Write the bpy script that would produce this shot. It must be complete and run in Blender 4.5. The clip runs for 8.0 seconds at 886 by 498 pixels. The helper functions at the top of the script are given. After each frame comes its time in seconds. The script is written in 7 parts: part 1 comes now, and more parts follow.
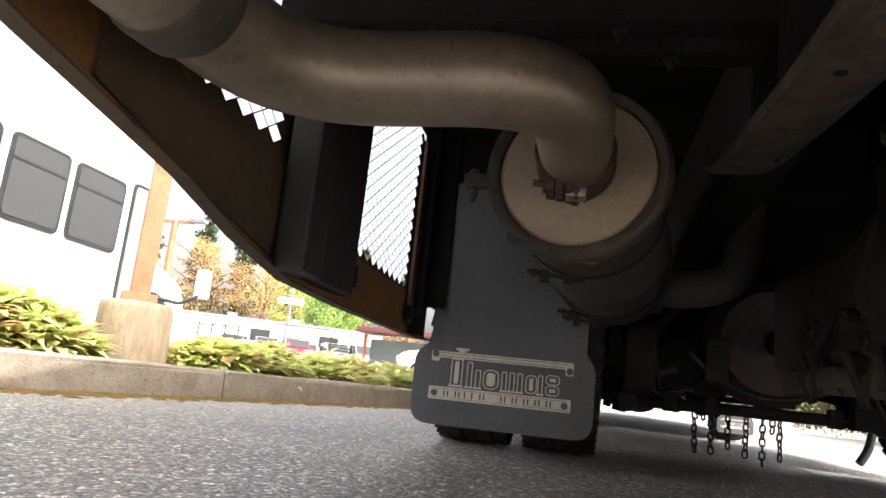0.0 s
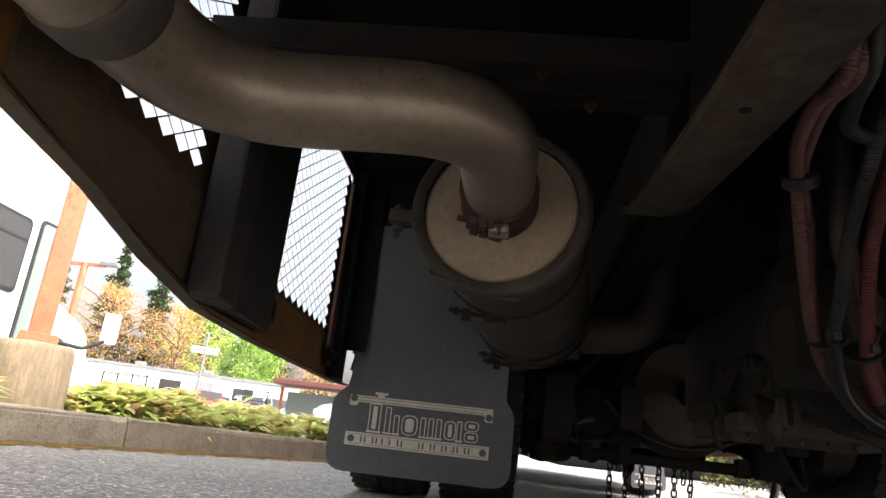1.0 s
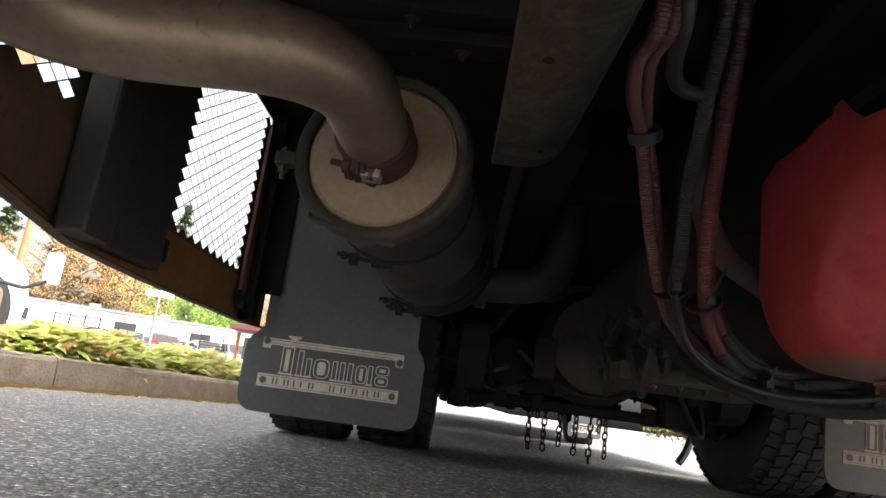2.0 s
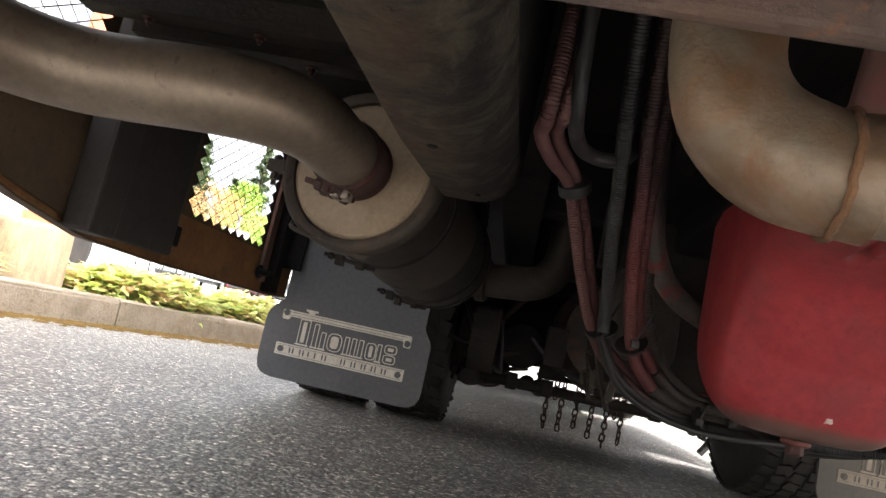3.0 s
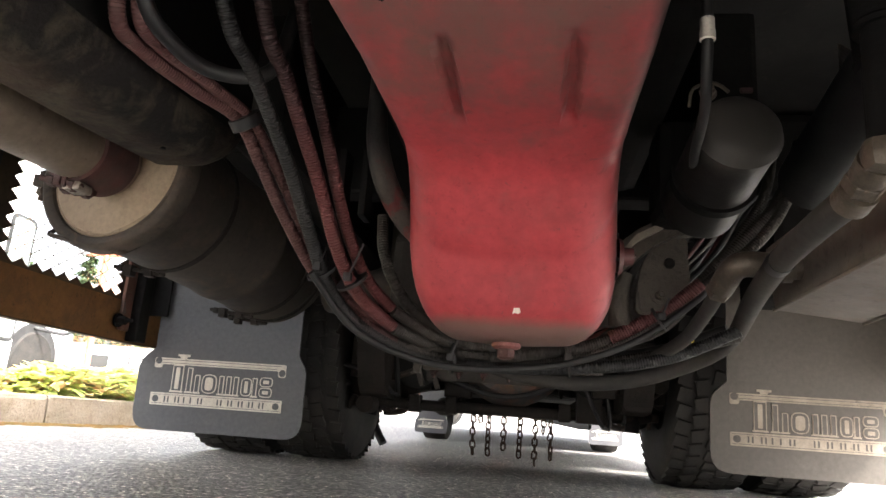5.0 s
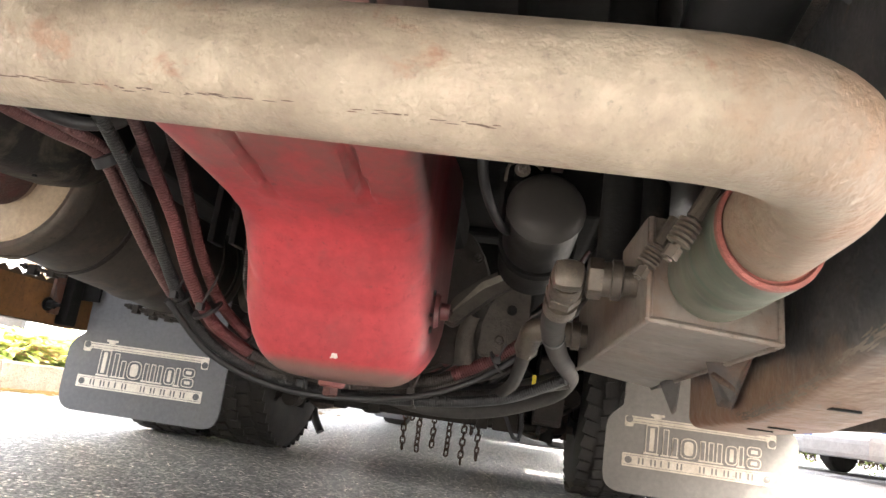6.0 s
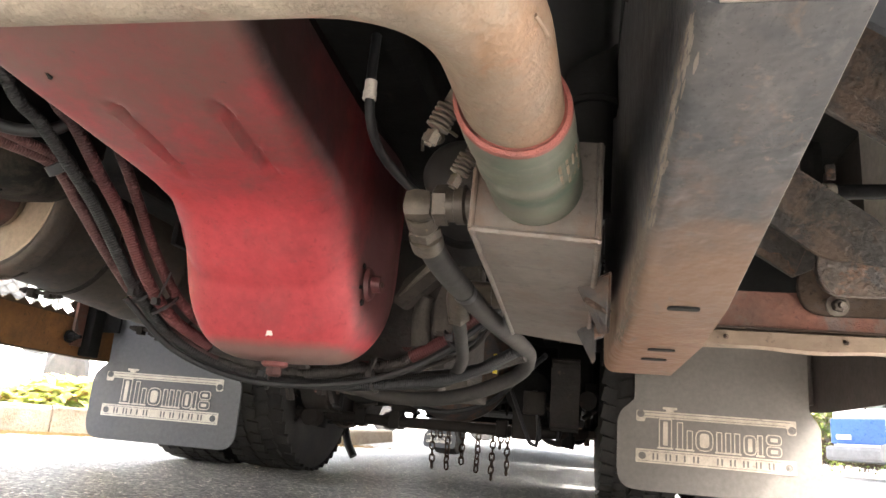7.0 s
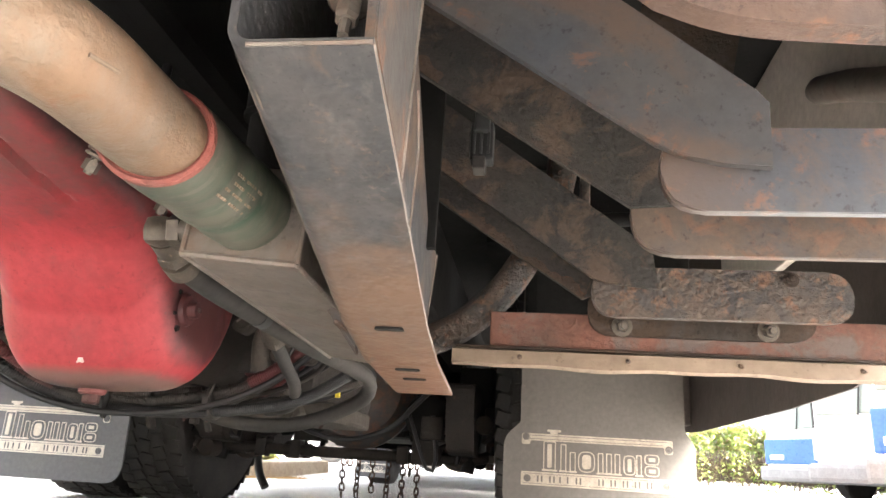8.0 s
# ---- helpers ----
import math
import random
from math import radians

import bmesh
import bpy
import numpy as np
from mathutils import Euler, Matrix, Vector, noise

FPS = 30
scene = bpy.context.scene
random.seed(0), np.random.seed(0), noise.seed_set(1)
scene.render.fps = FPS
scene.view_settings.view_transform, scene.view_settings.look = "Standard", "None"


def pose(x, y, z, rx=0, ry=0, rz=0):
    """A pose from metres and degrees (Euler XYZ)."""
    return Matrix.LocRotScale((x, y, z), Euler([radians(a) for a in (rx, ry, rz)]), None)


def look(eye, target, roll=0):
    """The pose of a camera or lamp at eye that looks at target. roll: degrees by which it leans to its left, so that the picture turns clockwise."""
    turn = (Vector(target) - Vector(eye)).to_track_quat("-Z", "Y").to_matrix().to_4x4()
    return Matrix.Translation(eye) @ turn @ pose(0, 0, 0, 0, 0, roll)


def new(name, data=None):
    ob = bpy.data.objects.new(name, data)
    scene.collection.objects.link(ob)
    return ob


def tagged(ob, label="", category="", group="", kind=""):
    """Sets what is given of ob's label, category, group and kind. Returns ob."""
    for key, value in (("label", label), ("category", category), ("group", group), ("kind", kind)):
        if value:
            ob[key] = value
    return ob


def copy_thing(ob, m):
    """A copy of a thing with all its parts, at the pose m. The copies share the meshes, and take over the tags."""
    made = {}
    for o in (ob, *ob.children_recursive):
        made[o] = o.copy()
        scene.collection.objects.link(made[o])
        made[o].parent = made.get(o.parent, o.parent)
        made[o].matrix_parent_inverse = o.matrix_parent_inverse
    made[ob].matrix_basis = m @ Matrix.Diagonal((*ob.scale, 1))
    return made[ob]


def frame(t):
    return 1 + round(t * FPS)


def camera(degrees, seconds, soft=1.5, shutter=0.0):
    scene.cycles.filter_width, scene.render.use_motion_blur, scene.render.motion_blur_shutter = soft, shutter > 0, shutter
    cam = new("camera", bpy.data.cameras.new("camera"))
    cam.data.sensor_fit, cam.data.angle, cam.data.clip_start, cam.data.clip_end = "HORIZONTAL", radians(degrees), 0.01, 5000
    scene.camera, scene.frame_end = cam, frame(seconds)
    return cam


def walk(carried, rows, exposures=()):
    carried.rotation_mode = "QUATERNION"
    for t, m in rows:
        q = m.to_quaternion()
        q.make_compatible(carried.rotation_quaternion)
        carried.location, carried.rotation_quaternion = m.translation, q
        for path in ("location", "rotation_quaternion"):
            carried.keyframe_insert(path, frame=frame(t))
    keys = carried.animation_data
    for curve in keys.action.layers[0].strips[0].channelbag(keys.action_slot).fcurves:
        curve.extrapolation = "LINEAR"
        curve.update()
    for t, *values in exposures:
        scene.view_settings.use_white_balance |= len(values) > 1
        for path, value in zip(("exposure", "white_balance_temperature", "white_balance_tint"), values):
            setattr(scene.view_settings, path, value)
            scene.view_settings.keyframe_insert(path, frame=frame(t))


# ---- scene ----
PATH = [
    (0, (-0.089, -0.068, 0.197), (-0.483, 1.853, 0.59), 6.2),
    (0.5, (-0.084, -0.047, 0.171), (-0.316, 1.868, 0.702), 6.0),
    (1, (-0.085, -0.054, 0.165), (-0.277, 1.855, 0.73), 6.7),
    (1.5, (-0.008, -0.062, 0.155), (-0.113, 1.876, 0.639), 6.9),
    (1.7, (0.024, -0.059, 0.161), (-0.055, 1.886, 0.621), 7.5),
    (2.8, (0.208, -0.118, 0.248), (0.016, 1.841, 0.601), 11.4),
    (3, (0.249, -0.153, 0.3), (-0.008, 1.81, 0.58), 12.6),
    (3.5, (0.371, -0.136, 0.254), (0.14, 1.831, 0.532), 11.4),
    (4, (0.482, -0.062, 0.141), (0.217, 1.867, 0.595), 5.4),
    (4.5, (0.574, -0.048, 0.15), (0.319, 1.879, 0.623), 3.8),
    (4.7, (0.623, -0.04, 0.157), (0.388, 1.883, 0.655), 3.3),
    (5.8, (0.888, -0.095, 0.251), (0.505, 1.823, 0.669), 8.2),
    (6, (0.93, -0.12, 0.272), (0.69, 1.818, 0.707), 8.1),
    (6.5, (1.025, -0.093, 0.199), (0.719, 1.818, 0.702), 7.7),
    (7, (1.123, -0.091, 0.197), (0.724, 1.8, 0.712), 5.0),
    (7.5, (1.242, -0.085, 0.21), (0.895, 1.804, 0.769), 3.5),
    (8, (1.329, -0.085, 0.202), (1.061, 1.804, 0.801), 3.7),
]
EXPOSURES = [(0.0, 1.26), (0.5, 1.0), (1.5, 1.05), (1.7, 1.1), (2.8, 1.64), (3.5, 2.1), (4.5, 2.1), (5.8, 3.25), (6.1, 3.2), (6.5, 3.05), (7.0, 3.15), (8.0, 3.4)]
cam = camera(64.8, 8.0)
walk(cam, [(t, look(eye, target, roll)) for t, eye, target, roll in PATH], EXPOSURES)

# ---- daylight ----
SUN_FROM = Vector((0.84, -0.42, 1.12)).normalized()
world = bpy.data.worlds.new("daylight")
world.use_nodes = True
scene.world = world
sky = world.node_tree.nodes.new("ShaderNodeTexSky")
sky.sky_type, sky.sun_disc = "NISHITA", False
sky.sun_elevation = math.asin(SUN_FROM.z)
sky.sun_rotation = math.atan2(SUN_FROM.x, SUN_FROM.y)
sky.air_density, sky.dust_density, sky.ozone_density = 0.8, 9.0, 0.6
background = world.node_tree.nodes["Background"]
background.inputs["Strength"].default_value = 0.15
haze = world.node_tree.nodes.new("ShaderNodeHueSaturation")
haze.inputs["Saturation"].default_value, haze.inputs["Value"].default_value = 0.28, 1.75
world.node_tree.links.new(sky.outputs["Color"], haze.inputs["Color"])
world.node_tree.links.new(haze.outputs["Color"], background.inputs["Color"])
sun = new("sun", bpy.data.lights.new("sun", "SUN"))
sun.data.energy, sun.data.angle, sun.data.color = 3.2, radians(0.6), (1.0, 0.95, 0.89)
sun.matrix_world = look(SUN_FROM * 50, (0, 0, 0))


# ---- materials ----
def material(name, base, second=None, third=None, rough=0.6, metal=0.0, big=4.0, fine=60.0, bump=0.15, stain=0.5, spread=0.12,
             rough_span=0.15, random_tone=0.0, specular=0.3, speck=0.4):
    """A surface with broad colour changes, stains with their own edge, fine grain and relief. Scales are per metre."""
    m = bpy.data.materials.new(name)
    m.use_nodes = True
    n, l = m.node_tree.nodes, m.node_tree.links
    shader = n["Principled BSDF"]
    second, third = second or [c * 0.75 for c in base], third or second or base
    where = n.new("ShaderNodeTexCoord")

    def cloud(scale, detail, rough_value=0.6, shift=0.0):
        place = n.new("ShaderNodeMapping")
        place.inputs["Location"].default_value = (shift, shift * 0.7, shift * 1.3)
        l.new(where.outputs["Object"], place.inputs["Vector"])
        c = n.new("ShaderNodeTexNoise")
        c.inputs["Scale"].default_value, c.inputs["Detail"].default_value, c.inputs["Roughness"].default_value = scale, detail, rough_value
        l.new(place.outputs["Vector"], c.inputs["Vector"])
        return c.outputs["Fac"]

    def band(value, low, high):
        r = n.new("ShaderNodeMapRange")
        r.inputs["From Min"].default_value, r.inputs["From Max"].default_value = low, high
        l.new(value, r.inputs["Value"])
        return r.outputs["Result"]

    def blend(factor, a, b):
        x = n.new("ShaderNodeMix")
        x.data_type = "RGBA"
        l.new(factor, x.inputs["Factor"])
        for socket, v in ((x.inputs["A"], a), (x.inputs["B"], b)):
            if isinstance(v, (list, tuple)):
                socket.default_value = (*v[:3], 1)
            else:
                l.new(v, socket)
        return x.outputs["Result"]

    broad = cloud(big, 6)
    colour = blend(band(broad, 0.5 - spread, 0.5 + spread), list(base), list(second))
    spots = cloud(big * 3.3, 8, 0.7, 5.0)
    colour = blend(band(spots, 1.02 - stain * 0.85, 1.12 - stain * 0.85), colour, list(third))
    # small dark specks and pits with their own edge
    specks = band(cloud(big * 17, 5, 0.75, 9.0), 0.585, 0.66)
    dirty = n.new("ShaderNodeMix")
    dirty.data_type, dirty.blend_type = "RGBA", "MULTIPLY"
    dirty.inputs["B"].default_value = (1 - speck, 1 - speck * 1.02, 1 - speck * 1.04, 1)
    l.new(specks, dirty.inputs["Factor"])
    l.new(colour, dirty.inputs["A"])
    colour = dirty.outputs["Result"]
    grain = cloud(fine, 4, 0.65, 2.0)
    tone = n.new("ShaderNodeHueSaturation")
    l.new(colour, tone.inputs["Color"])
    value = band(grain, 0.25, 0.75)
    span = n.new("ShaderNodeMapRange")
    span.inputs["To Min"].default_value, span.inputs["To Max"].default_value = 0.82, 1.16
    l.new(value, span.inputs["Value"])
    strength = span.outputs["Result"]
    if random_tone:
        info = n.new("ShaderNodeObjectInfo")
        one = n.new("ShaderNodeMapRange")
        one.inputs["To Min"].default_value, one.inputs["To Max"].default_value = 1 - random_tone, 1 + random_tone
        l.new(info.outputs["Random"], one.inputs["Value"])
        times = n.new("ShaderNodeMath")
        times.operation = "MULTIPLY"
        l.new(strength, times.inputs[0])
        l.new(one.outputs["Result"], times.inputs[1])
        strength = times.outputs["Value"]
    l.new(strength, tone.inputs["Value"])
    l.new(tone.outputs["Color"], shader.inputs["Base Color"])
    gloss = n.new("ShaderNodeMapRange")
    gloss.inputs["To Min"].default_value, gloss.inputs["To Max"].default_value = rough - rough_span, min(1.0, rough + rough_span)
    l.new(spots, gloss.inputs["Value"])
    l.new(gloss.outputs["Result"], shader.inputs["Roughness"])
    shader.inputs["Metallic"].default_value = metal
    shader.inputs["Specular IOR Level"].default_value = specular
    if bump:
        relief = n.new("ShaderNodeBump")
        relief.inputs["Strength"].default_value, relief.inputs["Distance"].default_value = bump, 0.004
        both = n.new("ShaderNodeMath")
        l.new(grain, both.inputs[0])
        l.new(spots, both.inputs[1])
        l.new(both.outputs["Value"], relief.inputs["Height"])
        l.new(relief.outputs["Normal"], shader.inputs["Normal"])
    return m


def asphalt_material():
    """Worn asphalt: a crowd of small stones, few of them pale, in dark binder, with broad stains."""
    m = material("asphalt", (0.285, 0.277, 0.265), (0.335, 0.325, 0.31), (0.21, 0.204, 0.196), rough=0.5, big=0.7, fine=160, bump=0.6, stain=0.45, specular=0.6, speck=0.1)
    n, l = m.node_tree.nodes, m.node_tree.links
    shader = n["Principled BSDF"]
    colour = shader.inputs["Base Color"].links[0].from_socket
    normal = shader.inputs["Normal"].links[0].from_socket
    where = n.new("ShaderNodeTexCoord")
    wobble = n.new("ShaderNodeTexNoise")
    wobble.inputs["Scale"].default_value = 60
    l.new(where.outputs["Object"], wobble.inputs["Vector"])
    shift = n.new("ShaderNodeVectorMath")
    shift.operation = "MULTIPLY_ADD"
    shift.inputs[1].default_value = (0.012, 0.012, 0.012)
    l.new(wobble.outputs["Color"], shift.inputs[0])
    l.new(where.outputs["Object"], shift.inputs[2])
    for size, gap in ((85, 0.55), (190, 0.75)):
        chips = n.new("ShaderNodeTexVoronoi")
        chips.inputs["Scale"].default_value = size
        l.new(shift.outputs["Vector"], chips.inputs["Vector"])
        grey = n.new("ShaderNodeSeparateColor")
        l.new(chips.outputs["Color"], grey.inputs["Color"])
        ramp = n.new("ShaderNodeValToRGB")
        e = ramp.color_ramp.elements
        e[0].color, e[0].position = (0.52, 0.52, 0.52, 1), 0.0
        e[1].color, e[1].position = (2.5, 2.44, 2.36, 1), 1.0
        middle = e.new(0.72)
        middle.color = (0.95, 0.95, 0.94, 1)
        l.new(grey.outputs["Red"], ramp.inputs["Fac"])
        gaps = n.new("ShaderNodeMapRange")
        gaps.inputs["From Min"].default_value, gaps.inputs["From Max"].default_value = 0.35, 0.75
        gaps.inputs["To Min"].default_value, gaps.inputs["To Max"].default_value = 1.15, gap
        l.new(chips.outputs["Distance"], gaps.inputs["Value"])
        for source in (ramp.outputs["Color"], gaps.outputs["Result"]):
            mix = n.new("ShaderNodeMix")
            mix.data_type, mix.blend_type = "RGBA", "MULTIPLY"
            mix.inputs["Factor"].default_value = 1.0
            l.new(colour, mix.inputs["A"])
            l.new(source, mix.inputs["B"])
            colour = mix.outputs["Result"]
        relief = n.new("ShaderNodeBump")
        relief.inputs["Strength"].default_value, relief.inputs["Distance"].default_value, relief.invert = 0.8, 0.45 / size, True
        l.new(chips.outputs["Distance"], relief.inputs["Height"])
        l.new(normal, relief.inputs["Normal"])
        normal = relief.outputs["Normal"]
    l.new(colour, shader.inputs["Base Color"])
    l.new(normal, shader.inputs["Normal"])
    return m


def glass_material(name, tint, rough=0.03):
    m = bpy.data.materials.new(name)
    m.use_nodes = True
    s = m.node_tree.nodes["Principled BSDF"]
    s.inputs["Base Color"].default_value = (*tint, 1)
    s.inputs["Roughness"].default_value, s.inputs["IOR"].default_value = rough, 1.5
    s.inputs["Specular IOR Level"].default_value = 0.8
    return m


def caked_or_shaded(m, axis, start, full, colour, amount=0.75, ragged=0.45, scale=14):
    """Grime, dust, rust or painted shade with a ragged edge that lies on one end of a thing: none before start, most
    past full.
    """
    n, l = m.node_tree.nodes, m.node_tree.links
    shader = n["Principled BSDF"]
    was = shader.inputs["Base Color"].links[0].from_socket
    where = n.new("ShaderNodeTexCoord")
    axes = n.new("ShaderNodeSeparateXYZ")
    l.new(where.outputs["Object"], axes.inputs["Vector"])
    cloud = n.new("ShaderNodeTexNoise")
    cloud.inputs["Scale"].default_value, cloud.inputs["Detail"].default_value, cloud.inputs["Roughness"].default_value = scale, 8, 0.7
    l.new(where.outputs["Object"], cloud.inputs["Vector"])
    spread = n.new("ShaderNodeMath")
    spread.operation, spread.inputs[1].default_value = "MULTIPLY_ADD", ragged
    l.new(cloud.outputs["Fac"], spread.inputs[0])
    l.new(axes.outputs[axis], spread.inputs[2])
    edge = n.new("ShaderNodeMapRange")
    edge.inputs["From Min"].default_value, edge.inputs["From Max"].default_value = start + ragged / 2, full + ragged / 2
    edge.inputs["To Max"].default_value = amount
    l.new(spread.outputs["Value"], edge.inputs["Value"])
    mix = n.new("ShaderNodeMix")
    mix.data_type = "RGBA"
    mix.inputs["B"].default_value = (*colour, 1)
    l.new(edge.outputs["Result"], mix.inputs["Factor"])
    l.new(was, mix.inputs["A"])
    l.new(mix.outputs["Result"], shader.inputs["Base Color"])
    return m


def patches(m, colour, scale, cover, soft=0.03, amount=0.85, seed=0.0, stretch=(1, 1, 1), raised=0.0):
    """Blotches with crisp, frayed edges: flaking rust, dried splashes or scuffs; raised gives them body."""
    n, l = m.node_tree.nodes, m.node_tree.links
    shader = n["Principled BSDF"]
    was = shader.inputs["Base Color"].links[0].from_socket
    where = n.new("ShaderNodeTexCoord")
    place = n.new("ShaderNodeMapping")
    place.inputs["Location"].default_value, place.inputs["Scale"].default_value = (seed, seed * 1.7, -seed), stretch
    l.new(where.outputs["Object"], place.inputs["Vector"])
    cloud = n.new("ShaderNodeTexNoise")
    cloud.inputs["Scale"].default_value, cloud.inputs["Detail"].default_value = scale, 9
    cloud.inputs["Roughness"].default_value, cloud.inputs["Distortion"].default_value = 0.68, 0.5
    l.new(place.outputs["Vector"], cloud.inputs["Vector"])
    edge = n.new("ShaderNodeMapRange")
    middle = 0.68 - 0.36 * cover
    edge.inputs["From Min"].default_value, edge.inputs["From Max"].default_value = middle - soft, middle + soft
    edge.inputs["To Max"].default_value = amount
    l.new(cloud.outputs["Fac"], edge.inputs["Value"])
    mix = n.new("ShaderNodeMix")
    mix.data_type = "RGBA"
    mix.inputs["B"].default_value = (*colour, 1)
    l.new(edge.outputs["Result"], mix.inputs["Factor"])
    l.new(was, mix.inputs["A"])
    l.new(mix.outputs["Result"], shader.inputs["Base Color"])
    if raised:
        relief = n.new("ShaderNodeBump")
        relief.inputs["Strength"].default_value, relief.inputs["Distance"].default_value = 0.7, raised
        l.new(edge.outputs["Result"], relief.inputs["Height"])
        if shader.inputs["Normal"].links:
            l.new(shader.inputs["Normal"].links[0].from_socket, relief.inputs["Normal"])
        l.new(relief.outputs["Normal"], shader.inputs["Normal"])
    return m


def pitted(m, scale, depth, strength=0.8):
    """Coarse corroded skin: lumps and pits with their own relief."""
    n, l = m.node_tree.nodes, m.node_tree.links
    shader = n["Principled BSDF"]
    where = n.new("ShaderNodeTexCoord")
    cloud = n.new("ShaderNodeTexNoise")
    cloud.inputs["Scale"].default_value, cloud.inputs["Detail"].default_value, cloud.inputs["Roughness"].default_value = scale, 3, 0.6
    l.new(where.outputs["Object"], cloud.inputs["Vector"])
    edge = n.new("ShaderNodeMapRange")
    edge.inputs["From Min"].default_value, edge.inputs["From Max"].default_value = 0.36, 0.60
    l.new(cloud.outputs["Fac"], edge.inputs["Value"])
    relief = n.new("ShaderNodeBump")
    relief.inputs["Strength"].default_value, relief.inputs["Distance"].default_value = strength, depth
    l.new(edge.outputs["Result"], relief.inputs["Height"])
    if shader.inputs["Normal"].links:
        l.new(shader.inputs["Normal"].links[0].from_socket, relief.inputs["Normal"])
    l.new(relief.outputs["Normal"], shader.inputs["Normal"])
    return m


M_ASPHALT = asphalt_material()
M_CONCRETE = material("weathered_concrete", (0.34, 0.29, 0.23), (0.27, 0.23, 0.18), (0.18, 0.155, 0.115), rough=0.9, big=5, fine=120, bump=0.4, stain=0.5)
M_PEDESTAL = patches(material("exposed_aggregate", (0.31, 0.235, 0.155), (0.25, 0.185, 0.12), (0.16, 0.12, 0.08), rough=0.9, big=7, fine=70, bump=0.5, stain=0.46, speck=0.5), (0.13, 0.10, 0.07), 9, 0.42, 0.08, 0.5, 3.1, (3, 3, 0.35))
M_SOIL = material("dark_soil", (0.07, 0.05, 0.035), (0.10, 0.075, 0.05), rough=0.95, big=6, fine=80, bump=0.8)
M_MOSS = material("moss", (0.108, 0.0741, 0.0165), (0.18, 0.0975, 0.0263), (0.063, 0.039, 0.0188), rough=0.95, big=9, fine=160, bump=0.9)
M_TIMBER = material("stained_timber", (0.46, 0.17, 0.09), (0.38, 0.13, 0.07), (0.28, 0.10, 0.05), rough=0.65, big=3, fine=45, bump=0.2)
M_EXHAUST = material("aluminised_pipe", (0.248, 0.199, 0.151), (0.199, 0.156, 0.118), (0.137, 0.0994, 0.0704), rough=0.42, metal=0.5, big=4, fine=70, bump=0.05, stain=0.38, speck=0.15)
M_CAP = material("dusty_steel_cap", (0.355, 0.271, 0.19), (0.308, 0.235, 0.166), (0.201, 0.141, 0.0913), rough=0.6, metal=0.2, big=5, fine=90, bump=0.06, stain=0.34, speck=0.08)
M_MUFFLER = material("sooty_muffler_steel", (0.0663, 0.05382, 0.04368), (0.0468, 0.039, 0.03276), (0.0975, 0.0702, 0.05148), rough=0.6, metal=0.2, big=5, fine=80, bump=0.15)
M_CLAMP = material("rusted_clamp", (0.075, 0.030, 0.026), (0.046, 0.028, 0.025), (0.12, 0.072, 0.056), rough=0.6, metal=0.2, big=30, fine=220, bump=0.5)
M_FRAME = material("rusty_chassis_paint", (0.038, 0.035, 0.034), (0.062, 0.049, 0.041), (0.13, 0.072, 0.046), rough=0.55, big=10, fine=80, bump=0.7, stain=0.58, spread=0.09, specular=0.25, speck=0.55)
M_BRACE = material("blue_grey_brace_paint", (0.041, 0.043, 0.048), (0.052, 0.049, 0.048), (0.078, 0.054, 0.041), rough=0.45, big=7, fine=70, bump=0.2, stain=0.42, spread=0.10, speck=0.5)
M_DARKSTEEL = material("dark_oily_steel", (0.0165, 0.01425, 0.01275), (0.0255, 0.02025, 0.01725), (0.04875, 0.03375, 0.0255), rough=0.7, big=8, fine=100, bump=0.5, stain=0.5, specular=0.15)
M_CHANNEL = caked_or_shaded(caked_or_shaded(material("channel_paint", (0.036, 0.036, 0.037), (0.050, 0.047, 0.046), (0.105, 0.082, 0.066), rough=0.5, big=22, fine=60, bump=0.05, stain=0.50, spread=0.06, speck=0.55), "Z", 0.362, 0.330, (0.122, 0.074, 0.048), 0.88, 0.075, 20), "Z", 0.312, 0.296, (0.150, 0.068, 0.034), 0.6, 0.045, 45)
M_DUSTBOX = material("dusty_dark_box", (0.036, 0.0304, 0.028), (0.0256, 0.0224, 0.0208), (0.052, 0.0416, 0.036), rough=0.7, big=5, fine=80, bump=0.2, stain=0.45)
M_RAIL = material("dusty_rail_steel", (0.0461, 0.0304, 0.0219), (0.027, 0.0214, 0.018), (0.0703, 0.0405, 0.0259), rough=0.85, big=6, fine=110, bump=0.5, stain=0.5, specular=0.12, speck=0.55)
# X term turns the foot near-black on the bend up to the web
M_RAILFOOT = caked_or_shaded(material("dusty_rail_foot", (0.0478, 0.0315, 0.0225), (0.0281, 0.0219, 0.018), (0.0703, 0.0405, 0.0259), rough=0.85, big=6, fine=70, bump=0.5, stain=0.52, specular=0.12, speck=0.55), "X", 0.134, 0.172, (0.013, 0.012, 0.012), 0.92, 0.05, 16)
M_BLACK = material("black_chassis_paint", (0.006, 0.0058, 0.0058), (0.011, 0.0105, 0.010), (0.022, 0.018, 0.016), rough=0.75, big=6, fine=90, bump=0.2, specular=0.1)
M_RUSTPLATE = material("brown_rust_plate", (0.13, 0.082, 0.055), (0.085, 0.062, 0.05), (0.20, 0.11, 0.065), rough=0.75, big=10, fine=130, bump=0.4, stain=0.5)
M_RUSTBAR = material("rust_brown_angle", (0.125, 0.050, 0.034), (0.085, 0.044, 0.032), (0.15, 0.125, 0.112), rough=0.8, big=8, fine=130, bump=0.4, stain=0.40)
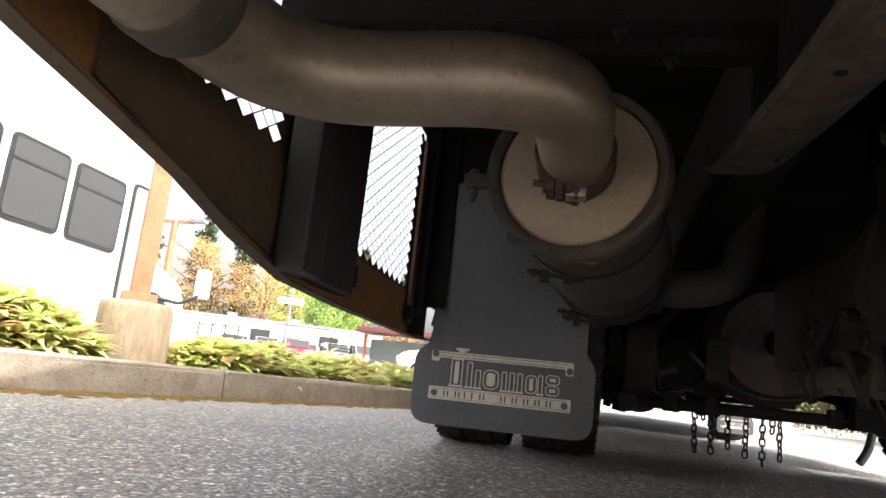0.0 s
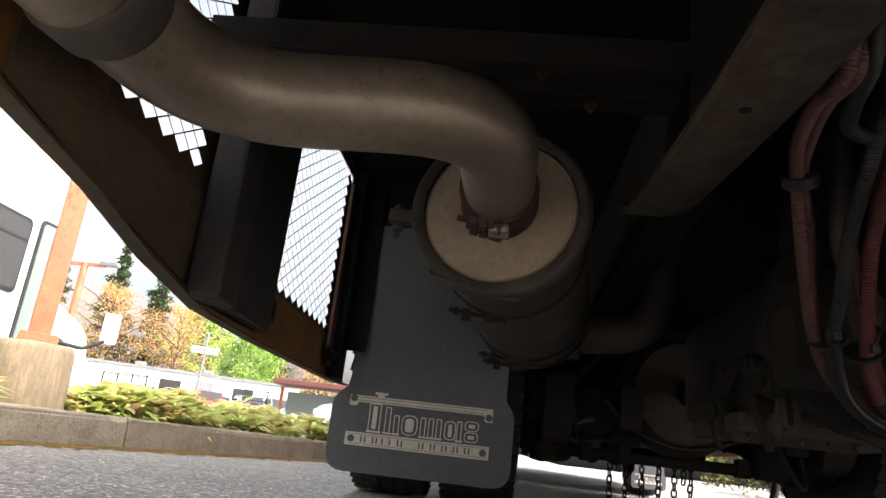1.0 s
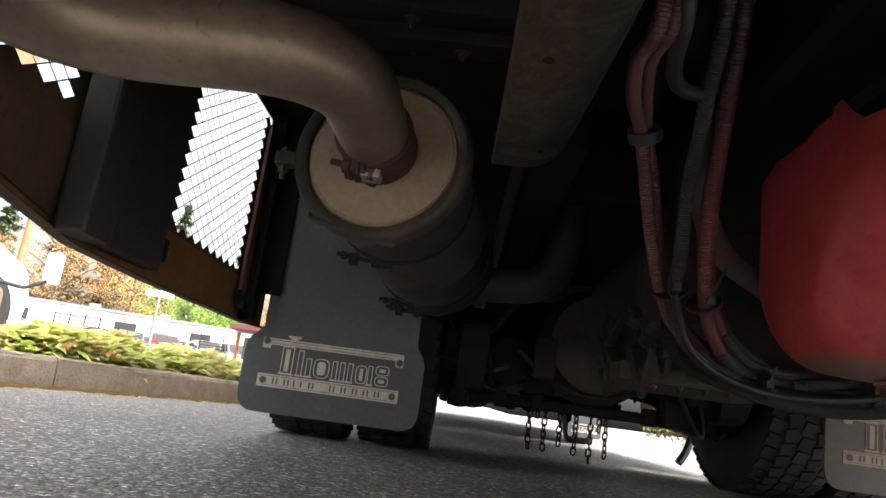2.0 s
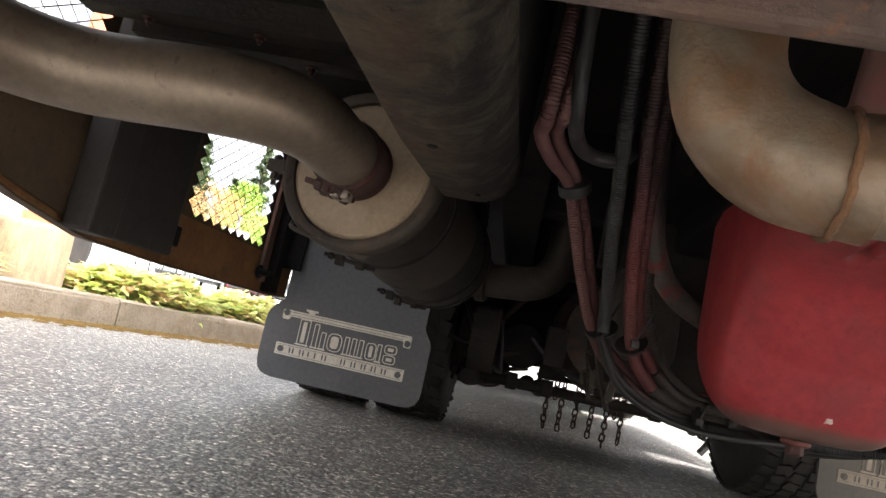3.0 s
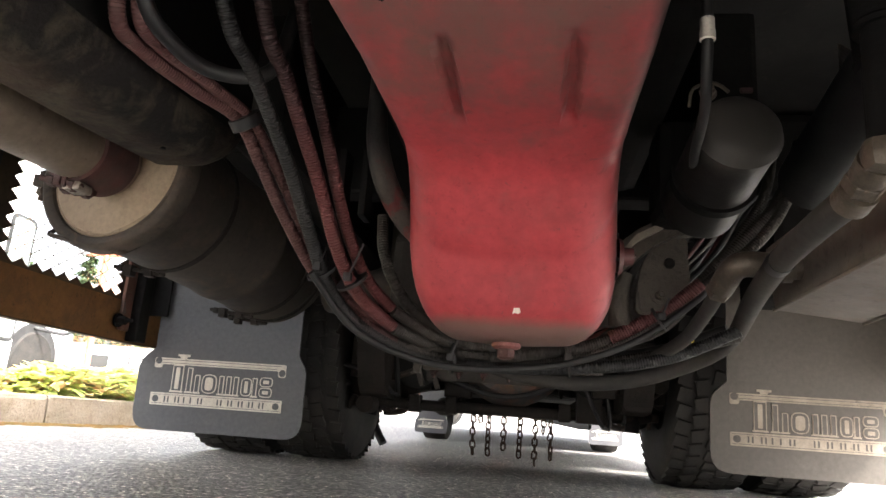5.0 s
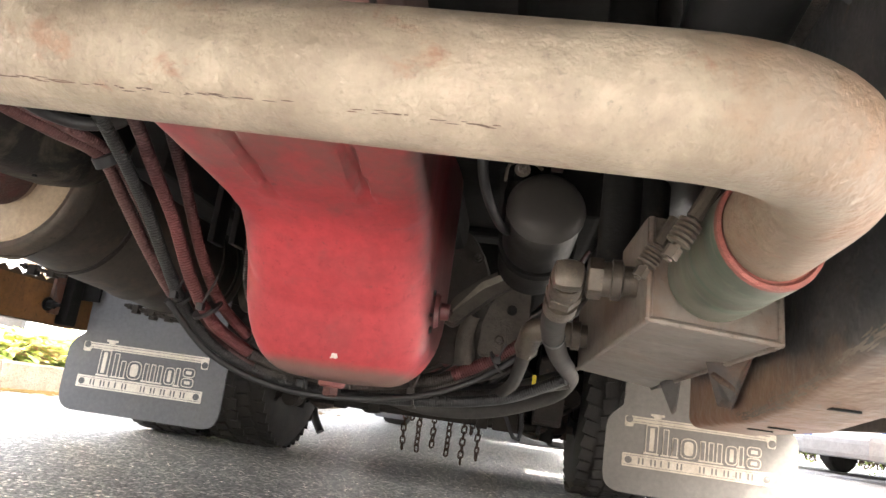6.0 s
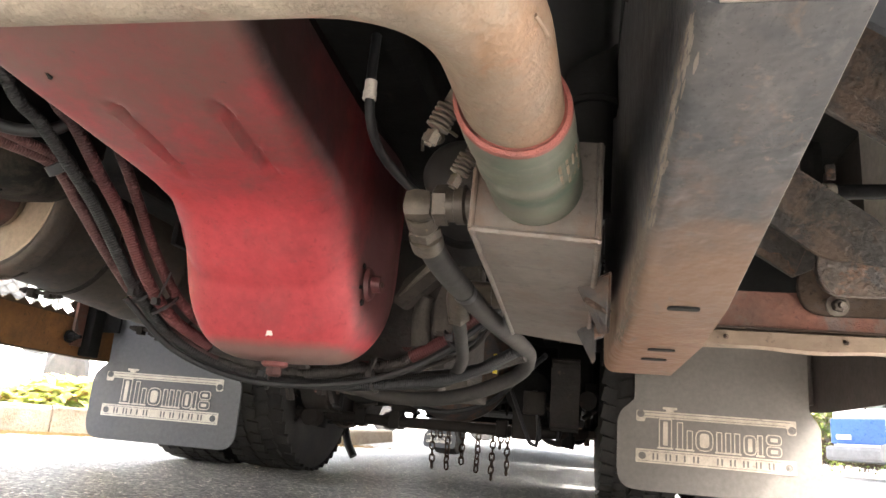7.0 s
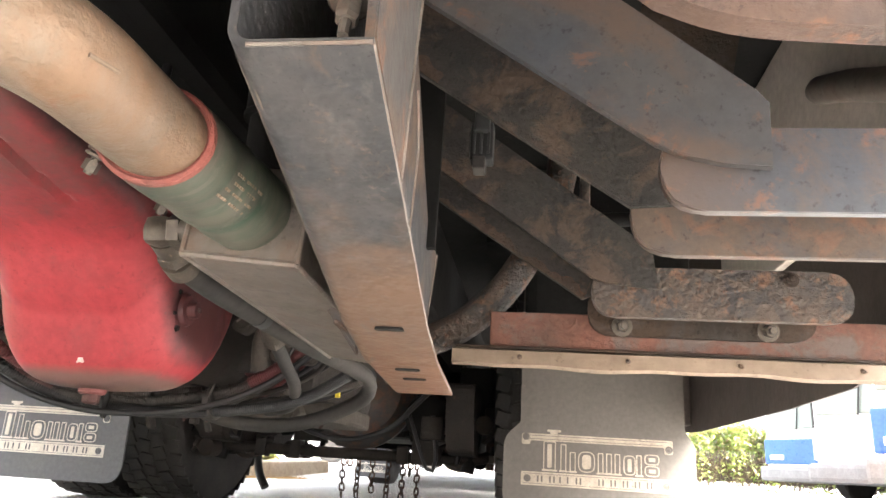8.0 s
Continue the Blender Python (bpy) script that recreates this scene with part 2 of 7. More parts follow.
M_DUSTPLATE = material("road_dust_plate", (0.185, 0.134, 0.096), (0.155, 0.112, 0.080), (0.13, 0.10, 0.078), rough=0.75, big=4, fine=60, bump=0.15, stain=0.36)
# X term blackens the right wall: oil grime plus that side's shade, painted in
M_RED = caked_or_shaded(caked_or_shaded(caked_or_shaded(caked_or_shaded(material("red_engine_paint", (0.320, 0.036, 0.042), (0.285, 0.034, 0.040), (0.21, 0.034, 0.036), rough=0.46, big=5, fine=60, bump=0.03, stain=0.36, rough_span=0.12, specular=0.3, speck=0.22), "Y", 0.80, 0.50, (0.120, 0.046, 0.043), 0.72, 0.62, 11), "Y", 0.66, 0.36, (0.095, 0.074, 0.058), 0.66, 0.75, 22), "X", 0.790, 0.806, (0.020, 0.015, 0.014), 0.85, 0.03, 9), "Z", 0.314, 0.300, (0.12, 0.090, 0.072), 0.85, 0.02, 20)
M_REDDUSTY = material("red_paint_under_grime", (0.15, 0.05, 0.045), (0.12, 0.055, 0.047), (0.09, 0.06, 0.05), rough=0.65, big=9, fine=80, bump=0.2, stain=0.5)
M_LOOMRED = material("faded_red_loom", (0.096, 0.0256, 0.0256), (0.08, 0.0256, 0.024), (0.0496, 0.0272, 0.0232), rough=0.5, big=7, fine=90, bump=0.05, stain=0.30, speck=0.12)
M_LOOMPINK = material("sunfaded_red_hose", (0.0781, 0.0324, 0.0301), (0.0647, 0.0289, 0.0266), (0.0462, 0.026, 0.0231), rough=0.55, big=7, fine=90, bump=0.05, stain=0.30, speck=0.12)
M_LOOMGREY = material("dusty_black_loom", (0.024, 0.0208, 0.0184), (0.0368, 0.0304, 0.0256), (0.0624, 0.0496, 0.04), rough=0.6, big=9, fine=120, bump=0.08, stain=0.40)
M_RUBBER = material("black_rubber_hose", (0.0128, 0.0128, 0.0136), (0.0208, 0.02, 0.0192), (0.04, 0.0344, 0.0304), rough=0.5, big=9, fine=100, bump=0.08, stain=0.40)
M_HOSE = material("dusty_oil_hose", (0.032, 0.030, 0.028), (0.042, 0.037, 0.033), (0.022, 0.020, 0.019), rough=0.75, big=9, fine=90, bump=0.08, stain=0.40, specular=0.2, speck=0.2)
M_CAST = material("dusty_cast_aluminium", (0.08, 0.0685, 0.057), (0.0576, 0.0486, 0.0403), (0.0384, 0.032, 0.0269), rough=0.7, metal=0.2, big=12, fine=100, bump=0.5, stain=0.5, speck=0.5)
M_GEARBOX = material("grimy_gearbox_casting", (0.0309, 0.0253, 0.0214), (0.0203, 0.0169, 0.0146), (0.0534, 0.0422, 0.0338), rough=0.75, metal=0.1, big=12, fine=90, bump=0.6, stain=0.48, speck=0.6)
# first X term makes the pipe browner and darker toward its left end
M_CHARGE = patches(caked_or_shaded(caked_or_shaded(caked_or_shaded(material("sandy_charge_pipe", (0.262, 0.220, 0.168), (0.185, 0.155, 0.118), (0.110, 0.082, 0.058), rough=0.55, metal=0.15, big=12, fine=55, bump=0.35, stain=0.46, spread=0.16, speck=0.22), "X", 0.62, 0.44, (0.118, 0.082, 0.050), 0.66, 0.26, 16), "X", 0.98, 1.05, (0.105, 0.086, 0.064), 0.75, 0.06, 18), "X", 1.01, 1.09, (0.165, 0.082, 0.040), 0.62, 0.36, 13), (0.100, 0.074, 0.052), 17, 0.36, 0.10, 0.45, 5.3)
M_RUSTELBOW = material("rust_bloomed_steel", (0.075, 0.046, 0.034), (0.05, 0.04, 0.036), (0.13, 0.058, 0.032), rough=0.75, metal=0.1, big=9, fine=120, bump=0.35, stain=0.50)
M_WELDRUST = material("orange_weld_rust", (0.13, 0.066, 0.032), (0.085, 0.046, 0.026), (0.19, 0.135, 0.085), rough=0.8, big=30, fine=240, bump=0.5, stain=0.45)
# brown stains, with the whole colour darkened to stand for weaker light here
M_ELBOW = patches(material("stained_dimmed_elbow", (0.132, 0.090, 0.054), (0.090, 0.062, 0.038), (0.060, 0.036, 0.021), rough=0.42, metal=0.35, big=12, fine=50, bump=0.3, stain=0.44, spread=0.14, speck=0.35), (0.15, 0.070, 0.03), 14, 0.40, 0.10, 0.7, 1.4)
M_GREENHOSE = patches(material("green_silicone_hose", (0.0285, 0.0532, 0.0342), (0.0418, 0.057, 0.0399), (0.0247, 0.0475, 0.0304), rough=0.55, big=11, fine=90, bump=0.06, spread=0.07, stain=0.5), (0.078, 0.070, 0.054), 16, 0.60, 0.10, 0.85, 2.2, (0.5, 2.6, 0.5))
M_REDLIP = material("red_hose_liner", (0.19, 0.052, 0.040), (0.13, 0.045, 0.036), rough=0.7, big=40, fine=500, bump=0.5)
M_COOLER = material("oil_cooler_grey", (0.135, 0.115, 0.097), (0.115, 0.098, 0.084), (0.18, 0.115, 0.085), rough=0.5, metal=0.1, big=5, fine=60, bump=0.1, stain=0.36)
M_BRASS = material("greasy_fitting", (0.088, 0.072, 0.056), (0.055, 0.045, 0.036), (0.14, 0.105, 0.078), rough=0.45, metal=0.35, big=40, fine=200, bump=0.15)
M_STEEL = material("zinc_steel", (0.34, 0.30, 0.26), (0.24, 0.205, 0.17), (0.12, 0.10, 0.085), rough=0.4, metal=0.7, big=40, fine=200, bump=0.15)
M_FILTER = caked_or_shaded(material("oily_filter_paint", (0.009, 0.0085, 0.008), (0.014, 0.0125, 0.0115), (0.024, 0.021, 0.018), rough=0.5, metal=0.1, big=9, fine=110, bump=0.1, stain=0.42, speck=0.3), "Y", 0.835, 0.812, (0.056, 0.051, 0.046), 0.85, 0.02, 40)
M_PALECAST = material("pale_dusty_alloy", (0.235, 0.205, 0.165), (0.175, 0.150, 0.122), (0.09, 0.074, 0.06), rough=0.65, metal=0.15, big=14, fine=110, bump=0.35, stain=0.44, speck=0.4)
M_CHAIN = material("rusty_chain_steel", (0.06, 0.042, 0.033), (0.10, 0.06, 0.04), rough=0.7, metal=0.5, big=60, fine=300, bump=0.2)
M_FLAP = material("mudflap_rubber", (0.0882, 0.09, 0.099), (0.104, 0.104, 0.11), (0.113, 0.108, 0.104), rough=0.48, big=3, fine=70, bump=0.06, stain=0.34, speck=0.06)
M_EMBLEM = material("white_moulded_print", (0.66, 0.61, 0.54), (0.58, 0.52, 0.46), (0.40, 0.35, 0.30), rough=0.6, big=25, fine=200, bump=0.1)
M_FLAPDUSTY = material("dust_browned_rubber", (0.082, 0.071, 0.061), (0.10, 0.088, 0.076), (0.065, 0.06, 0.056), rough=0.5, big=3, fine=70, bump=0.06, stain=0.36, speck=0.06)
M_TYRE = material("tyre_rubber", (0.020, 0.019, 0.018), (0.032, 0.028, 0.025), (0.058, 0.050, 0.042), rough=0.75, big=8, fine=120, bump=0.25)
M_YELLOW = material("school_bus_yellow_grimy", (0.21, 0.10, 0.034), (0.155, 0.074, 0.028), (0.085, 0.046, 0.024), rough=0.6, big=4, fine=60, bump=0.1, stain=0.45)
M_SKIRTDARK = material("undersealed_panel", (0.06, 0.042, 0.026), (0.085, 0.055, 0.03), (0.04, 0.032, 0.025), rough=0.7, big=4, fine=60, bump=0.2)
M_GREYPANEL = material("grey_inner_panel", (0.52, 0.46, 0.40), (0.45, 0.40, 0.35), (0.27, 0.235, 0.20), rough=0.5, big=3, fine=50, bump=0.05, stain=0.36, speck=0.12)
M_WHITE = material("white_bus_paint", (0.80, 0.80, 0.79), (0.75, 0.75, 0.74), rough=0.3, big=2, fine=30, bump=0.0, stain=0.25, speck=0.05)
M_BLUE = material("blue_bus_paint", (0.05, 0.13, 0.50), (0.045, 0.115, 0.44), rough=0.3, big=2, fine=30, bump=0.0, stain=0.25, speck=0.05)
M_GREY = material("bumper_grey", (0.22, 0.22, 0.225), (0.18, 0.18, 0.185), rough=0.5, big=5, fine=60, bump=0.05, speck=0.05)
M_GLASS = glass_material("tinted_glass", (0.045, 0.044, 0.043))
M_GLASSGREEN = glass_material("green_glass", (0.20, 0.235, 0.22))
M_TRIM = material("black_trim", (0.02, 0.02, 0.02), (0.03, 0.03, 0.03), rough=0.5, big=10, fine=80, bump=0.05, speck=0.05)
M_BARK = material("bark", (0.11, 0.08, 0.06), (0.16, 0.12, 0.09), rough=0.9, big=8, fine=60, bump=0.6)
M_LAMP = material("lamp_lens", (0.75, 0.74, 0.70), (0.6, 0.6, 0.58), rough=0.2, big=30, fine=90, bump=0.0, speck=0.05)
M_CARRED = material("red_car_paint", (0.42, 0.03, 0.06), (0.36, 0.025, 0.05), rough=0.25, big=2, fine=20, bump=0.0, stain=0.2, speck=0.05)
M_CARGREY = material("silver_car_paint", (0.36, 0.38, 0.40), (0.32, 0.34, 0.36), rough=0.25, metal=0.4, big=2, fine=20, bump=0.0, stain=0.2, random_tone=0.4, speck=0.05)
M_YELLOWCABLE = material("yellow_tape", (0.7, 0.55, 0.05), (0.6, 0.46, 0.05), rough=0.5, big=40, fine=200, bump=0.0, speck=0.05)

M_GUSSET = material("blue_black_gusset", (0.030, 0.031, 0.034), (0.044, 0.042, 0.042), (0.075, 0.054, 0.041), rough=0.5, big=14, fine=70, bump=0.3, stain=0.48, speck=0.4)
M_DIAGONAL = material("corroded_black_bar", (0.026, 0.024, 0.023), (0.038, 0.033, 0.029), (0.066, 0.047, 0.036), rough=0.7, big=10, fine=90, bump=0.4, stain=0.46, specular=0.2, speck=0.4)
M_FARBRACE = material("brown_flaking_brace", (0.072, 0.052, 0.040), (0.052, 0.047, 0.045), (0.10, 0.060, 0.040), rough=0.65, big=8, fine=80, bump=0.3, stain=0.48, spread=0.05, speck=0.45)
M_BRACEFOOT = material("blue_grey_foot_paint", (0.040, 0.044, 0.053), (0.047, 0.048, 0.053), (0.080, 0.056, 0.042), rough=0.45, big=7, fine=70, bump=0.2, stain=0.42, spread=0.10, speck=0.5)
M_CRUST = pitted(patches(material("brown_rust_crust", (0.072, 0.048, 0.036), (0.056, 0.041, 0.033), (0.095, 0.056, 0.037), rough=0.85, big=16, fine=110, bump=0.5, stain=0.5, specular=0.15, speck=0.4), (0.125, 0.060, 0.034), 40, 0.22, 0.05, 0.6, 3.7), 140, 0.0016)
M_SKIRTBROWN = material("brown_dusted_skirt", (0.060, 0.046, 0.039), (0.050, 0.040, 0.034), (0.080, 0.060, 0.049), rough=0.75, big=6, fine=70, bump=0.3, stain=0.42, speck=0.3)
M_EMBLEMDUSTY = material("dust_browned_print", (0.36, 0.30, 0.24), (0.28, 0.232, 0.185), (0.16, 0.13, 0.105), rough=0.65, big=25, fine=200, bump=0.1)
M_SCUFF = material("scuffed_bare_paint", (0.130, 0.112, 0.092), (0.095, 0.078, 0.062), (0.15, 0.085, 0.05), rough=0.7, big=16, fine=120, bump=0.2, stain=0.46)
M_STAY = material("grimy_stay_paint", (0.095, 0.082, 0.070), (0.060, 0.051, 0.044), (0.035, 0.030, 0.026), rough=0.7, metal=0.1, big=12, fine=100, bump=0.4, stain=0.5, speck=0.5)
# flaking rust, dried mud and scuffs
patches(M_BRACE, (0.074, 0.051, 0.039), 8, 0.34, 0.06, 0.8, 1.3)
patches(M_BRACE, (0.120, 0.058, 0.033), 34, 0.16, 0.04, 0.65, 4.1, raised=0.0004)
caked_or_shaded(M_BRACEFOOT, "X", 1.50, 1.43, (0.078, 0.052, 0.038), 0.75, 0.10, 22)
patches(M_BRACEFOOT, (0.080, 0.054, 0.040), 9, 0.30, 0.06, 0.8, 2.3)
patches(M_BRACEFOOT, (0.130, 0.060, 0.033), 36, 0.18, 0.04, 0.65, 5.1, raised=0.0004)
patches(M_FARBRACE, (0.048, 0.048, 0.052), 11, 0.14, 0.06, 0.75, 2.2)
patches(M_FARBRACE, (0.140, 0.064, 0.034), 24, 0.32, 0.07, 0.65, 6.4, raised=0.0004)
patches(M_FRAME, (0.076, 0.055, 0.043), 26, 0.46, 0.03, 0.8, 3.0, raised=0.0010)
patches(M_FRAME, (0.115, 0.058, 0.035), 48, 0.20, 0.04, 0.55, 8.0)
pitted(M_FRAME, 130, 0.0022, 0.9)
patches(M_DIAGONAL, (0.078, 0.052, 0.038), 16, 0.36, 0.04, 0.75, 5.0, raised=0.0008)
pitted(M_DIAGONAL, 150, 0.0014)
patches(M_GUSSET, (0.100, 0.066, 0.046), 15, 0.40, 0.06, 0.8, 2.7)
patches(M_CHANNEL, (0.085, 0.078, 0.072), 38, 0.16, 0.05, 0.6, 1.9)
patches(M_CHANNEL, (0.098, 0.066, 0.046), 40, 0.12, 0.05, 0.6, 7.7)
pitted(M_CHANNEL, 30, 0.0018, 0.45)
patches(M_RAIL, (0.040, 0.036, 0.034), 12, 0.30, 0.05, 0.7, 3.3)
pitted(M_RAIL, 110, 0.0012, 0.6)
patches(M_RAILFOOT, (0.070, 0.060, 0.042), 14, 0.40, 0.07, 0.6, 5.5)
patches(M_RAILFOOT, (0.022, 0.020, 0.019), 34, 0.22, 0.04, 0.7, 2.1)
patches(M_CHARGE, (0.125, 0.094, 0.070), 26, 0.30, 0.10, 0.45, 1.2)
patches(M_CHARGE, (0.150, 0.066, 0.034), 30, 0.12, 0.05, 0.6, 6.1)
patches(M_CHARGE, (0.160, 0.125, 0.098), 16, 0.24, 0.10, 0.6, 3.9)
patches(M_CHARGE, (0.090, 0.062, 0.046), 44, 0.05, 0.04, 0.45, 9.1)
pitted(M_CHARGE, 80, 0.0010, 0.5)
patches(M_ELBOW, (0.205, 0.172, 0.135), 13, 0.30, 0.10, 0.6, 3.3)
patches(M_ELBOW, (0.130, 0.060, 0.032), 26, 0.16, 0.05, 0.6, 7.4)
patches(M_EXHAUST, (0.140, 0.100, 0.072), 7, 0.34, 0.12, 0.6, 4.4, (1, 1, 0.5))
patches(M_EXHAUST, (0.085, 0.055, 0.040), 40, 0.14, 0.03, 0.5, 6.0)
patches(M_COOLER, (0.120, 0.070, 0.048), 15, 0.30, 0.08, 0.6, 8.8)
patches(M_COOLER, (0.060, 0.050, 0.044), 40, 0.20, 0.05, 0.6, 1.1)
patches(M_RED, (0.140, 0.046, 0.046), 20, 0.14, 0.08, 0.40, 6.6)
patches(M_RED, (0.075, 0.040, 0.040), 80, 0.05, 0.03, 0.5, 2.9)
patches(M_GREENHOSE, (0.130, 0.117, 0.095), 26, 0.18, 0.06, 0.6, 3.1, (1, 2.5, 1))
patches(M_RUSTBAR, (0.085, 0.074, 0.067), 16, 0.36, 0.06, 0.75, 4.9)
pitted(M_RUSTBAR, 110, 0.0010, 0.6)
patches(M_CONCRETE, (0.175, 0.135, 0.085), 5, 0.34, 0.10, 0.45, 2.4)
patches(M_CONCRETE, (0.130, 0.100, 0.050), 24, 0.20, 0.05, 0.45, 5.4)
pitted(M_CONCRETE, 55, 0.003, 0.6)
patches(M_STAY, (0.150, 0.028, 0.028), 22, 0.34, 0.04, 0.8, 2.0)
patches(M_DUSTPLATE, (0.130, 0.086, 0.062), 22, 0.14, 0.05, 0.6, 7.1)
patches(M_MUFFLER, (0.105, 0.075, 0.055), 12, 0.26, 0.07, 0.6, 5.2)
patches(M_YELLOW, (0.075, 0.042, 0.024), 9, 0.36, 0.10, 0.6, 1.6)
# stay colour goes near-black from z 0.53 up to 0.62
caked_or_shaded(M_STAY, "Z", 0.53, 0.62, (0.012, 0.011, 0.011), 0.92, 0.04, 20)
# bay shade put into the loom colours: darker toward their upper ends
caked_or_shaded(M_LOOMRED, "Z", 0.47, 0.60, (0.024, 0.014, 0.014), 0.88, 0.05, 20)
caked_or_shaded(M_LOOMPINK, "Z", 0.60, 0.74, (0.030, 0.018, 0.017), 0.85, 0.05, 20)


def leaf_material(name, a, b, c):
    m = bpy.data.materials.new(name)
    m.use_nodes = True
    n, l = m.node_tree.nodes, m.node_tree.links
    s = n["Principled BSDF"]
    geometry = n.new("ShaderNodeNewGeometry")
    ramp = n.new("ShaderNodeValToRGB")
    e = ramp.color_ramp.elements
    e[0].color, e[0].position = (*a, 1), 0.0
    e[1].color, e[1].position = (*b, 1), 0.6
    top = e.new(0.93)
    top.color = (*c, 1)
    l.new(geometry.outputs["Random Per Island"], ramp.inputs["Fac"])
    l.new(ramp.outputs["Color"], s.inputs["Base Color"])
    s.inputs["Roughness"].default_value = 0.45
    glow = n.new("ShaderNodeBsdfTranslucent")
    l.new(ramp.outputs["Color"], glow.inputs["Color"])
    mix = n.new("ShaderNodeMixShader")
    mix.inputs["Fac"].default_value = 0.35
    l.new(s.outputs["BSDF"], mix.inputs[1])
    l.new(glow.outputs["BSDF"], mix.inputs[2])
    l.new(mix.outputs["Shader"], n["Material Output"].inputs["Surface"])
    return m


M_LEAF = leaf_material("laurel_leaves", (0.44, 0.54, 0.15), (0.70, 0.74, 0.34), (0.62, 0.40, 0.22))
M_ORANGE = leaf_material("copper_maple_leaves", (0.60, 0.32, 0.13), (0.74, 0.44, 0.20), (0.66, 0.46, 0.22))
M_GREENLEAF = leaf_material("spring_leaves", (0.24, 0.42, 0.07), (0.36, 0.52, 0.11), (0.44, 0.54, 0.16))
M_NEEDLE = leaf_material("fir_needles", (0.05, 0.09, 0.045), (0.09, 0.13, 0.06), (0.13, 0.15, 0.07))
M_HEDGE = leaf_material("hedge_leaves", (0.20, 0.30, 0.07), (0.36, 0.42, 0.12), (0.36, 0.27, 0.17))


# ---- building blocks ----
def finish(bm, name, mat, smooth=False, edge=40):
    mesh = bpy.data.meshes.new(name)
    bmesh.ops.recalc_face_normals(bm, faces=bm.faces)
    if smooth:
        for f in bm.faces:
            f.smooth = True
        for e in bm.edges:
            e.smooth = len(e.link_faces) != 2 or e.calc_face_angle(0) < radians(edge)
    bm.to_mesh(mesh)
    bm.free()
    mesh.materials.append(mat)
    return mesh


def part(name, bm, mat, parent, label="", smooth=False):
    """One bmesh as one mesh object under a thing or under a part."""
    ob = new(name, finish(bm, name, mat, smooth))
    ob.parent = parent
    if parent is not None:
        ob.matrix_parent_inverse = parent.matrix_world.inverted() if parent.type == "EMPTY" and parent.parent is None else Matrix()
    return tagged(ob, label)


def thing(name, base, label, category, group="", kind=""):
    ob = new(name)
    ob.empty_display_size = 0.1
    ob.matrix_world = Matrix.Translation(base)
    ob.matrix_basis = Matrix.Translation(base)
    bpy.context.view_layer.update()
    return tagged(ob, label, category, group, kind)


def setting(name, bm, mat, label, category, smooth=False, kind="structure"):
    return tagged(new(name, finish(bm, name, mat, smooth)), label, category, "", kind)


def add_box(bm, low, high, bevel=0.0, turn=None):
    low, high = Vector(low), Vector(high)
    m = Matrix.Translation((low + high) / 2) @ (turn or Matrix()) @ Matrix.Diagonal((*(high - low), 1))
    made = bmesh.ops.create_cube(bm, size=1, matrix=m)
    if bevel:
        edges = list({e for v in made["verts"] for e in v.link_edges})
        bmesh.ops.bevel(bm, geom=edges, offset=bevel, segments=2, affect="EDGES", profile=0.6)
    return bm


def box(low, high, bevel=0.0, turn=None):
    return add_box(bmesh.new(), low, high, bevel, turn)


AXES = {"x": lambda a, u, v: (a, u, v), "y": lambda a, u, v: (u, a, v), "z": lambda a, u, v: (u, v, a)}


def add_prism(bm, outline, axis, a, b, bevel=0.0):
    """A plate with that outline (two coordinates, the other two axes in order), from a to b along the axis."""
    put = AXES[axis]
    first = [bm.verts.new(put(a, u, v)) for u, v in outline]
    other = [bm.verts.new(put(b, u, v)) for u, v in outline]
    faces = [bm.faces.new(first), bm.faces.new(other[::-1])]
    for i in range(len(outline)):
        j = (i + 1) % len(outline)
        faces.append(bm.faces.new((first[j], first[i], other[i], other[j])))
    if bevel:
        edges = [e for f in faces[:2] for e in f.edges]
        bmesh.ops.bevel(bm, geom=edges, offset=bevel, segments=2, affect="EDGES")
    return bm


def prism(outline, axis, a, b, bevel=0.0):
    return add_prism(bmesh.new(), outline, axis, a, b, bevel)


def rounded(corners, radius, steps=5):
    """An outline with rounded corners; a corner may carry its own radius as a third number."""
    out = []
    k = len(corners)
    for i in range(k):
        p, q, r = Vector(corners[i - 1][:2]), Vector(corners[i][:2]), Vector(corners[(i + 1) % k][:2])
        rad = corners[i][2] if len(corners[i]) > 2 else radius
        if rad <= 0:
            out.append(tuple(q))
            continue
        cut = min(rad, (p - q).length * 0.49, (r - q).length * 0.49)
        s, e = q + (p - q).normalized() * cut, q + (r - q).normalized() * cut
        for j in range(steps + 1):
            f = j / steps
            out.append(tuple((1 - f) ** 2 * s + 2 * f * (1 - f) * q + f * f * e))
    return out


def smooth_path(points, step=0.02):
    """Points along a smooth curve through the given ones."""
    p = [Vector(q) for q in points]
    p = [p[0] * 2 - p[1], *p, p[-1] * 2 - p[-2]]
    out = []
    for i in range(1, len(p) - 2):
        k = max(2, int((p[i + 1] - p[i]).length / step))
        for j in range(k):
            f = j / k
            out.append(0.5 * (2 * p[i] + (p[i + 1] - p[i - 1]) * f + (2 * p[i - 1] - 5 * p[i] + 4 * p[i + 1] - p[i + 2]) * f * f
                              + (3 * p[i] - p[i - 1] - 3 * p[i + 1] + p[i + 2]) * f ** 3))
    return [*out, p[-2]]


